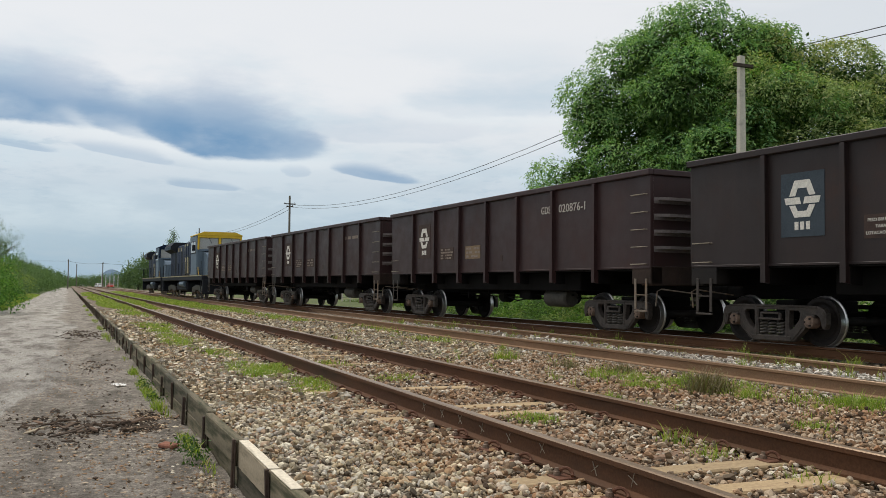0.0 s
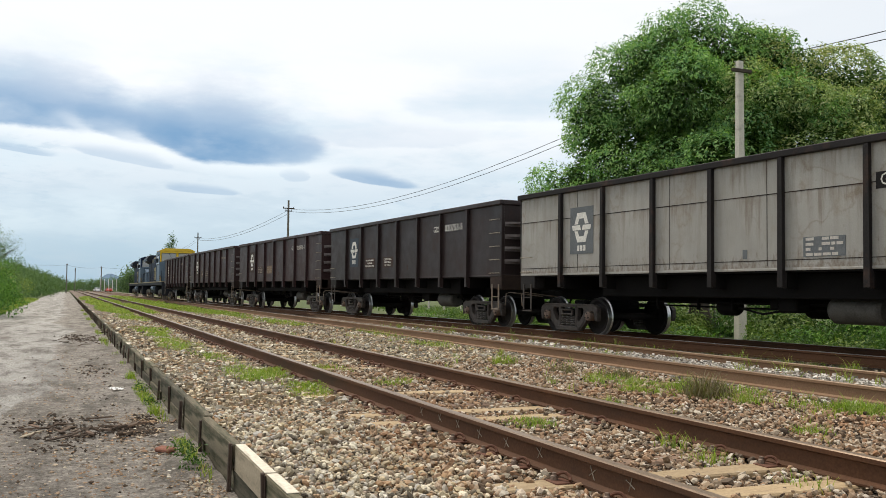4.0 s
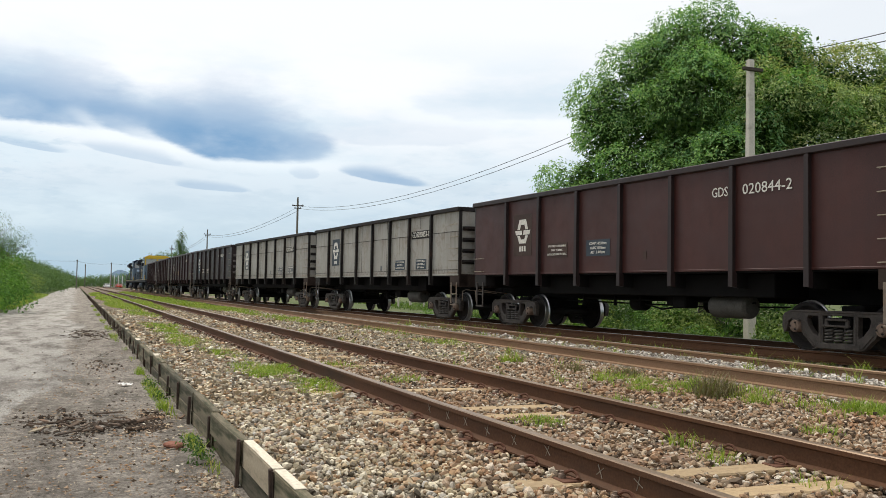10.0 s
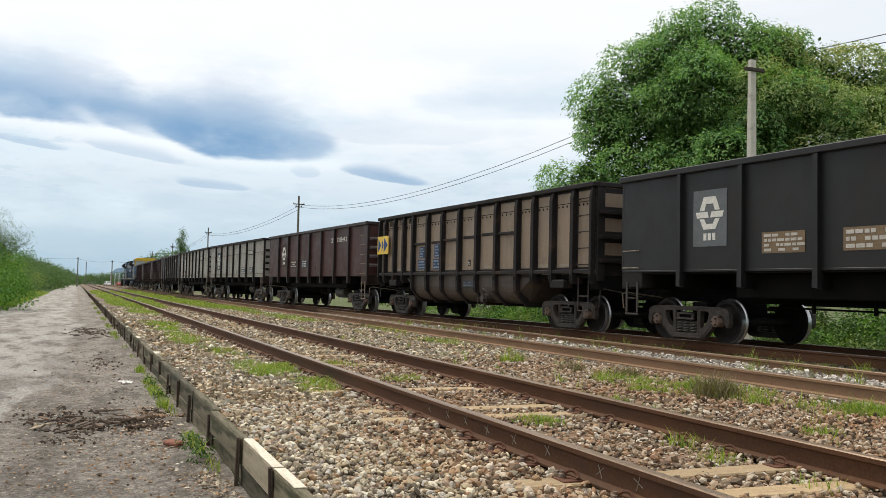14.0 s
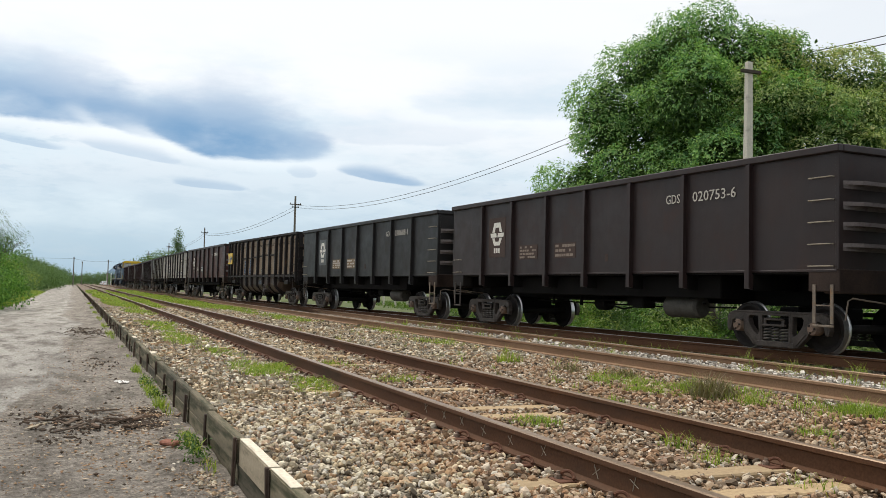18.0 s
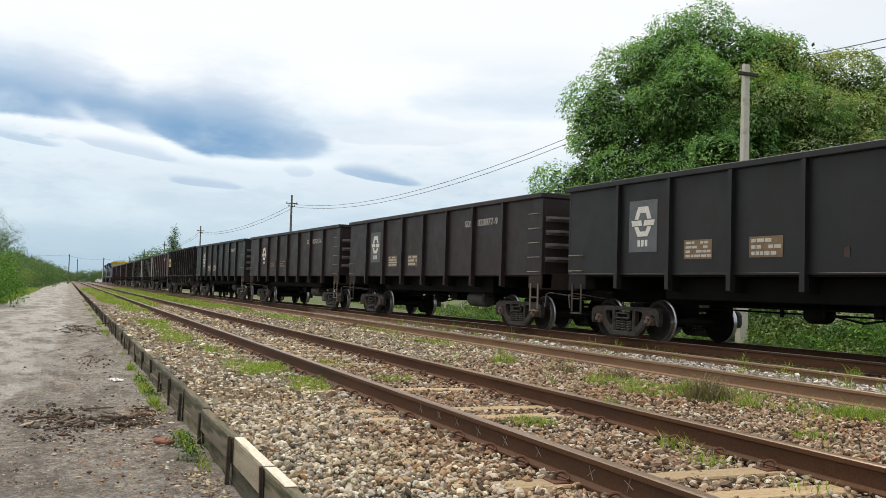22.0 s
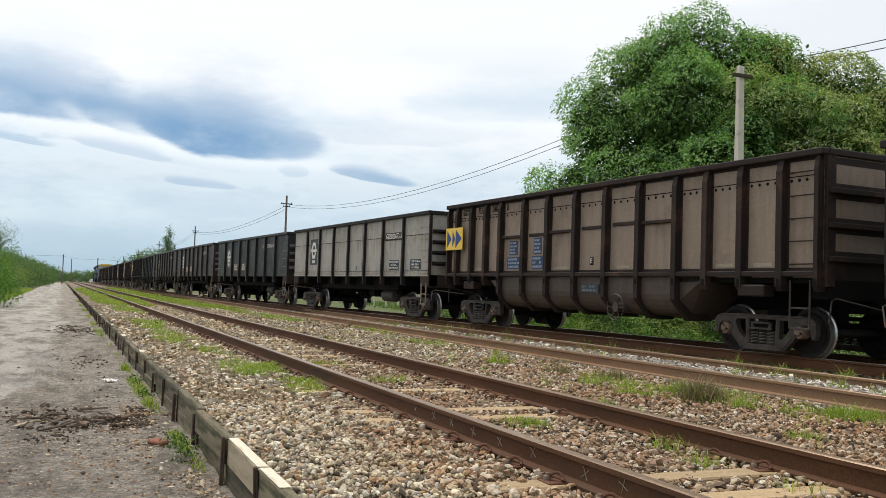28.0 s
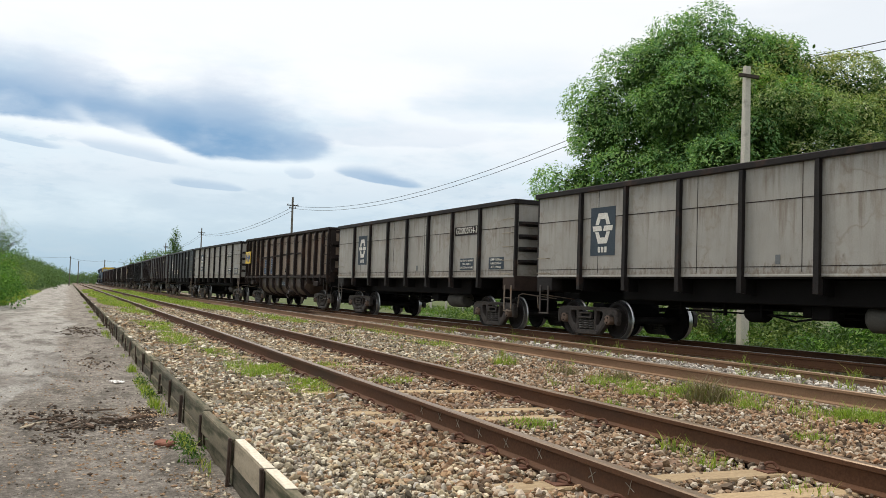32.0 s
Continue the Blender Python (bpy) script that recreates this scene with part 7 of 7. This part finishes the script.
def build_poles():
    pole(18.5, 20.95, -0.28, 8.09, 0.15, 0.09, M_CONCRETE, "square tapered concrete pole with a short crossarm", ((0.26, 0.36, 0.10),), "concrete_pole")
    line = [(26, 112.6, 12.6), (26, 198, 13.3), (26, 275.6, 13.05), (26, 352, 13.0)]
    for x, y, z in line:
        pole(x, y, -0.3, z, 0.17, 0.12, M_POLEWOOD, "dark wooden utility pole with crossarms", ((1.0, 0.75, 0.12), (1.35, 0.45, 0.1)), "utility_pole")
    for y in (31.0, -22.0):
        pole(26, y, -0.3, 12.4, 0.17, 0.12, M_POLEWOOD, "dark wooden utility pole with crossarms", ((1.0, 0.75, 0.12), (1.35, 0.45, 0.1)), "utility_pole")
    for dx, dz in ((-0.12, 0.0), (0.12, -0.33)):
        wire([(26 + dx, -22, 11.0 + dz), (26 + dx, 31, 10.98 + dz * 0.6)], 1.3, 0.017)
        wire([(26 + dx, 31, 10.98 + dz * 0.6), (26 + dx, 112.6, 11.5 + dz)], 2.15, 0.018)
        wire([(26 + dx, 112.6, 11.25 + dz), (26 + dx, 198, 12.0 + dz), (26 + dx, 275.6, 11.9 + dz), (26 + dx, 352, 11.9 + dz)], 1.2, 0.024)
    # poles and wires that cross the far end of the yard
    for x, y, h in ((0.05, 250, 7.2), (2.5, 300, 7.1), (8.75, 260, 6.9), (19.5, 330, 9)):
        pole(x, y, -0.3, h, 0.16, 0.12, M_POLEWOOD, "distant dark utility pole across the yard", ((0.3, 0.22, 0.1),), "utility_pole")
    wire([(-30, 245, 7.4), (0.05, 250, 6.8), (8.75, 260, 6.6), (30, 262, 6.8)], 0.4, 0.022)
    # white posts beside the far crossing
    g = random.Random(3)
    for k in range(5):
        b = Build().bbox(-0.09, 0.09, -0.09, 0.09, -0.3, 3.4, 0.01)
        o = thing("white_post", b, M_PLASTER, "pale square post beside the far crossing", "post", "posts by the crossing")
        o.matrix_basis = pose(9.9 + 1.2 * k, 300, 0.4)
    for x in (17.9, 20.7):
        pole(x, 240, -0.3, 8.1, 0.16, 0.11, M_CONCRETE, "pale concrete pole beside the far track", ((0.3, 0.4, 0.12),), "concrete_pole")


def build_fence():
    f = holder("wire_fence", "wire fence on pale concrete posts behind the railway", "fence")
    g = random.Random(8)
    me = Build().bbox(-0.06, 0.06, -0.06, 0.06, -0.3, 1.35, 0.01).mesh("post", M_CONCRETE)
    ys = np.arange(24.0, 80, 2.6)
    for y in ys:
        o = part("post", me, None, f)
        o.matrix_basis = pose(22.4 + g.uniform(-0.05, 0.05), float(y), -0.35, g.uniform(-2, 2), g.uniform(-3, 3), g.uniform(-6, 6))
    for z in (0.05, 0.42, 0.8):
        part("strand", Build().tube([(22.4, 24, z), (22.4, 78.8, z)], 0.008, 4), M_WIRE, f)


def car(at, paint, label):
    c = holder("parked_car", label, "car", "cars at the crossing", pose(*at))
    prof = [(-2.0, 0.35), (-2.05, 0.75), (-1.5, 0.9), (-0.9, 1.4), (0.7, 1.42), (1.3, 0.95), (2.0, 0.8), (2.05, 0.4)]
    part("body", Build().prism(prof, 0, -0.82, 0.82), paint, c)
    for s in (-1, 1):
        part("side_glass", Build().prism([(-1.25, 0.92), (-0.85, 1.33), (0.65, 1.35), (1.1, 0.95)], 0, *sorted((s * 0.815, s * 0.83))), M_GLASS_SKY, c)
        for y in (-1.25, 1.25):
            part("wheel", Build().lathe([(0.0, s * 0.84), (0.18, s * 0.84), (0.31, s * 0.82), (0.32, s * 0.65), (0.0, s * 0.65)], 0, (0, y, 0.32), 14), M_UNDER, c)
    part("rear_glass", Build().prism([(-0.65, 0.93), (-0.55, 1.32), (0.55, 1.32), (0.65, 0.93)], 1, -1.42, -1.30), M_GLASS_SKY, c)
    part("tail_light", Build().box(-0.78, -0.6, -2.06, -2.0, 0.66, 0.82), M_CARRED, c)
    part("tail_light", Build().box(0.6, 0.78, -2.06, -2.0, 0.66, 0.82), M_CARRED, c)


def build_distance():
    car((6.6, 430, -0.3, 0, 0, 80), M_CARWHITE, "white car at the end of the yard")
    car((9.15, 302, -0.3, 0, 0, 12), M_CARWHITE, "white car at the far level crossing")
    car((12.6, 302, -0.3, 0, 0, 8), M_CARRED, "red car at the far level crossing")
    b = Build()
    xs = np.linspace(-60, 330, 60)
    hz = [max(2.0, 27 * math.exp(-((x - 84) / 24) ** 2) + 14 * math.exp(-((x - 130) / 40) ** 2) + 8 * math.exp(-((x - 20) / 50) ** 2) + 5 * noise.noise((x * 0.05, 0, 0))) for x in xs]
    n = len(xs)
    vs = [(x, 1900, -5) for x in xs] + [(x, 1960, h) for x, h in zip(xs, hz)] + [(x, 2300, -5) for x in xs]
    fs = [(i, i + 1, n + i + 1, n + i) for i in range(n - 1)] + [(n + i, n + i + 1, 2 * n + i + 1, 2 * n + i) for i in range(n - 1)]
    thing("distant_hill", b.add(vs, fs), M_HILL, "blue hazy hill on the horizon", "hill", kind="structure", smooth=True)


def build_litter():
    g = random.Random(31)
    # crumpled sheet, brick, sticks and clods on the road
    b = Build()
    n = 8
    vs = [(0.14 * (i / (n - 1) - 0.5), 0.22 * (j / (n - 1) - 0.5), 0.02 + 0.05 * abs(noise.noise((i * 0.6, j * 0.5, 0.4)))) for j in range(n) for i in range(n)]
    b.add(vs, [(j * n + i, j * n + i + 1, (j + 1) * n + i + 1, (j + 1) * n + i) for j in range(n - 1) for i in range(n - 1)])
    o = thing("plastic_sheet", b, M_LITTER, "crumpled white plastic sheet lying on the road", "litter")
    o.matrix_basis = pose(0.69, 13.45, ROAD_Z + 0.03, 0, 0, 20)
    o = thing("broken_tile", Build().bbox(-0.09, 0.09, -0.05, 0.05, 0, 0.04, 0.012), M_BRICKRED, "piece of broken red brick on the road", "brick")
    o.matrix_basis = pose(0.86, 8.35, ROAD_Z + 0.02, 6, 0, -50)
    for k in range(34):
        ln = g.uniform(0.025, 0.075)
        x, y = (0.2 + g.gauss(0, 0.34), 9.75 + g.gauss(0, 0.3)) if k < 24 else (0.5 + g.gauss(0, 0.3), 27.5 + g.gauss(0, 1.0))
        b = Build().bbox(-ln, ln, -ln * g.uniform(0.25, 0.5), ln * 0.35, 0, g.uniform(0.01, 0.025), 0.004)
        o = thing("bark_chip", b, g.choice((M_STICK, M_DIRT, M_STICK)), "flat piece of bark lying in the mud", "bark", "bark on the road")
        o.matrix_basis = pose(x, y, ROAD_Z + 0.025, g.uniform(-20, 20), g.uniform(-25, 25), g.uniform(0, 180))
    for k in range(10):
        x, y = (0.25 + g.gauss(0, 0.38), 9.7 + g.gauss(0, 0.35)) if k < 5 else (0.45 + g.gauss(0, 0.3), 27 + g.gauss(0, 1.2))
        ln = g.uniform(0.06, 0.2)
        b = Build().tube([(-ln, 0, 0), (-ln * 0.2, g.uniform(-0.03, 0.03), 0.03), (ln, 0, 0.015)], 0.012, 5, 0, 0.007)
        o = thing("stick", b, M_STICK, "short broken stick lying in the mud", "stick", "sticks on the road")
        o.matrix_basis = pose(x, y, ROAD_Z + 0.02, 0, g.uniform(-6, 6), g.uniform(0, 180))
    # splintered boards and dark rags of bark
    for k in range(26):
        x, y = (0.05 + g.gauss(0, 0.42), 9.9 + g.gauss(0, 0.42)) if k < 15 else (0.62 + g.gauss(0, 0.16), 10.6 + g.gauss(0, 0.8)) if k < 20 else (0.3 + g.gauss(0, 0.35), 26.5 + g.gauss(0, 1.3))
        ln, wd = g.uniform(0.07, 0.19), g.uniform(0.012, 0.03)
        b = Build().prism([(-ln, -wd * 0.4), (-ln * 0.6, -wd), (ln * 0.8, -wd * 0.7), (ln, 0.0), (ln * 0.7, wd), (-ln * 0.5, wd * 0.8)], 2, 0.0, g.uniform(0.008, 0.02))
        o = thing("wood_splinter", b, g.choice((M_STICK, M_DIRT, M_STICK, M_SLEEPER_OLD, M_PLANK_TAN)), "flat splinter of old wood lying in the mud", "wood", "splinters on the road")
        o.matrix_basis = pose(x, y, ROAD_Z + 0.03, g.uniform(-12, 12), g.uniform(-16, 16), g.uniform(0, 180))
    # clods of dark earth, heaped
    gg = np.random.default_rng(5)
    heaps = [(0.20, 9.8, 0.40, 0.40, 230), (0.70, 9.8, 0.16, 0.4, 160), (0.6, 27.0, 0.5, 1.3, 260), (0.35, 29.5, 0.5, 0.8, 150), (0.75, 12.0, 0.25, 1.0, 90), (0.0, 9.0, 0.25, 0.3, 60), (0.85, 9.9, 0.14, 0.9, 260), (-0.1, 10.6, 0.5, 0.5, 120), (0.8, 13.6, 0.2, 0.9, 140), (0.5, 18, 0.4, 2.0, 150)]
    t = (1 + 5 ** 0.5) / 2
    base = np.array([(0, 0, 1), (1, 0, 0), (0, 1, 0), (-1, 0, 0), (0, -1, 0), (0, 0, -1)], float)
    tri = np.array([(0, 1, 2), (0, 2, 3), (0, 3, 4), (0, 4, 1), (5, 2, 1), (5, 3, 2), (5, 4, 3), (5, 1, 4)])
    for name, material, label, hs, lo, hi in (("mud_clods", M_DIRT, "dark clods of mud heaped on the road", heaps, 0.008, 0.032),
                                              ("earth_mound", M_DIRT, "dark earth heaped on the ballast by the wall", [(1.95, 25.8, 0.6, 1.4, 420)], 0.02, 0.06),
                                              ("road_chips", M_STONE_B, "flat broken chips pressed into the dirt road", [(0.2, 8.6, 0.9, 3.2, 420), (0.75, 9.5, 0.22, 3.0, 600), (0.3, 15, 0.8, 5, 250)], 0.008, 0.022),
                                              ("fallen_stones", M_STONE, "ballast stones fallen at the foot of the wall", [(0.98, 7.6, 0.10, 2.2, 240), (0.98, 11.5, 0.10, 2.6, 160)], 0.010, 0.026),
                                              ("road_pebbles", M_STONE_B, "small pebbles scattered over the dirt road", [(0.3, 8.5, 1.0, 3.6, 1000), (0.5, 16, 0.8, 5, 800), (-0.6, 10.0, 1.0, 4, 300), (0.95, 7.5, 0.16, 3.5, 1100), (0.0, 7.0, 1.2, 2.5, 400), (0.75, 10.3, 0.25, 0.9, 500)], 0.004, 0.014)):
        vs, fs, c = [], [], 0
        for x0, y0, rx, ry, n in hs:
            p = np.stack([x0 + gg.normal(0, 0.6, n) * rx, y0 + gg.normal(0, 0.6, n) * ry, (BED_Z if x0 > 1.2 else ROAD_Z) + gg.uniform(0, 0.02, n)], -1)
            if x0 < 1.2:
                p[:, 0] = np.minimum(p[:, 0], 1.1)
            r = gg.uniform(lo, hi, n)
            q = base[None] * gg.uniform(0.5, 1.4, (n, 6, 1)) * (r[:, None] * gg.uniform(0.6, 1.4, (n, 3)))[:, None, :]
            q[:, :, 2] *= 0.55
            vs.append((q + p[:, None]).reshape(-1, 3))
            fs.append((tri[None] + (np.arange(n) * 6)[:, None, None] + c).reshape(-1, 3))
            c += n * 6
        many(name, np.concatenate(vs), np.concatenate(fs), material, label, "debris")


build_ground()
build_tracks()
build_wall()
build_train()
build_poles()
build_fence()
build_plants()
build_distance()
build_litter()
stones("ballast_stones", [(1.26, 2.3, 1.5, 9.0, 640, 0.92), (2.3, 3.0, 1.5, 9.0, 230, 0.92), (1.26, 2.95, 9.0, 14.0, 430, 1.05), (1.26, 8.2, 14.0, 24.0, 190, 1.25), (1.26, 8.2, 24.0, 44.0, 70, 1.7)], M_STONE, "grey and tan crushed ballast stones beside the plank wall", 61)
stones("brown_ballast_stones", [(1.9, 2.3, 1.5, 9.0, 150, 0.95), (2.3, 3.0, 1.5, 9.0, 440, 0.95), (3.0, 7.2, 2.0, 8.0, 480, 0.9), (2.95, 8.2, 8.0, 14.0, 330, 1.0), (7.2, 8.2, 3.5, 8.0, 330, 0.95)], M_STONE_B, "brown crushed ballast stones between the rails", 64)
stones("pale_ballast_stones", [(8.5, 9.75, 3.5, 14.0, 260, 1.1), (8.5, 9.75, 14.0, 26.0, 55, 1.35), (7.95, 8.2, 4, 16, 60, 1.0)], M_STONE_W, "pale fresh ballast stones in the siding", 62)
stones("old_ballast_stones", [(8.35, 9.75, 3.5, 14.0, 60, 1.0), (8.35, 9.75, 14.0, 24.0, 40, 1.2), (9.98, 11.0, 5.0, 20.0, 120, 1.0), (11.2, 14.6, 6.0, 22.0, 70, 1.1)], M_STONE, "dirty ballast stones under the running track", 63)


def motions():
    times = [0.5 * k for k in range(65)]
    fine = [0.1 * k for k in range(321)]
    for w, off, bogie in VEHICLES:
        walk(w, [(t, on_track(head_at(t) + off, bogie)) for t in times])
        for o in [o for o in w.children_recursive if o.name.split(".")[0] == "wheelset"]:
            p = o.location.copy()
            turn = [-math.degrees((head_at(t) - head_at(0)) / WHEEL_R) for t in fine]
            walk(o, [(t, Matrix.Translation(p) @ Matrix.Rotation(radians(a), 4, "X")) for t, a in zip(fine, turn)])


motions()
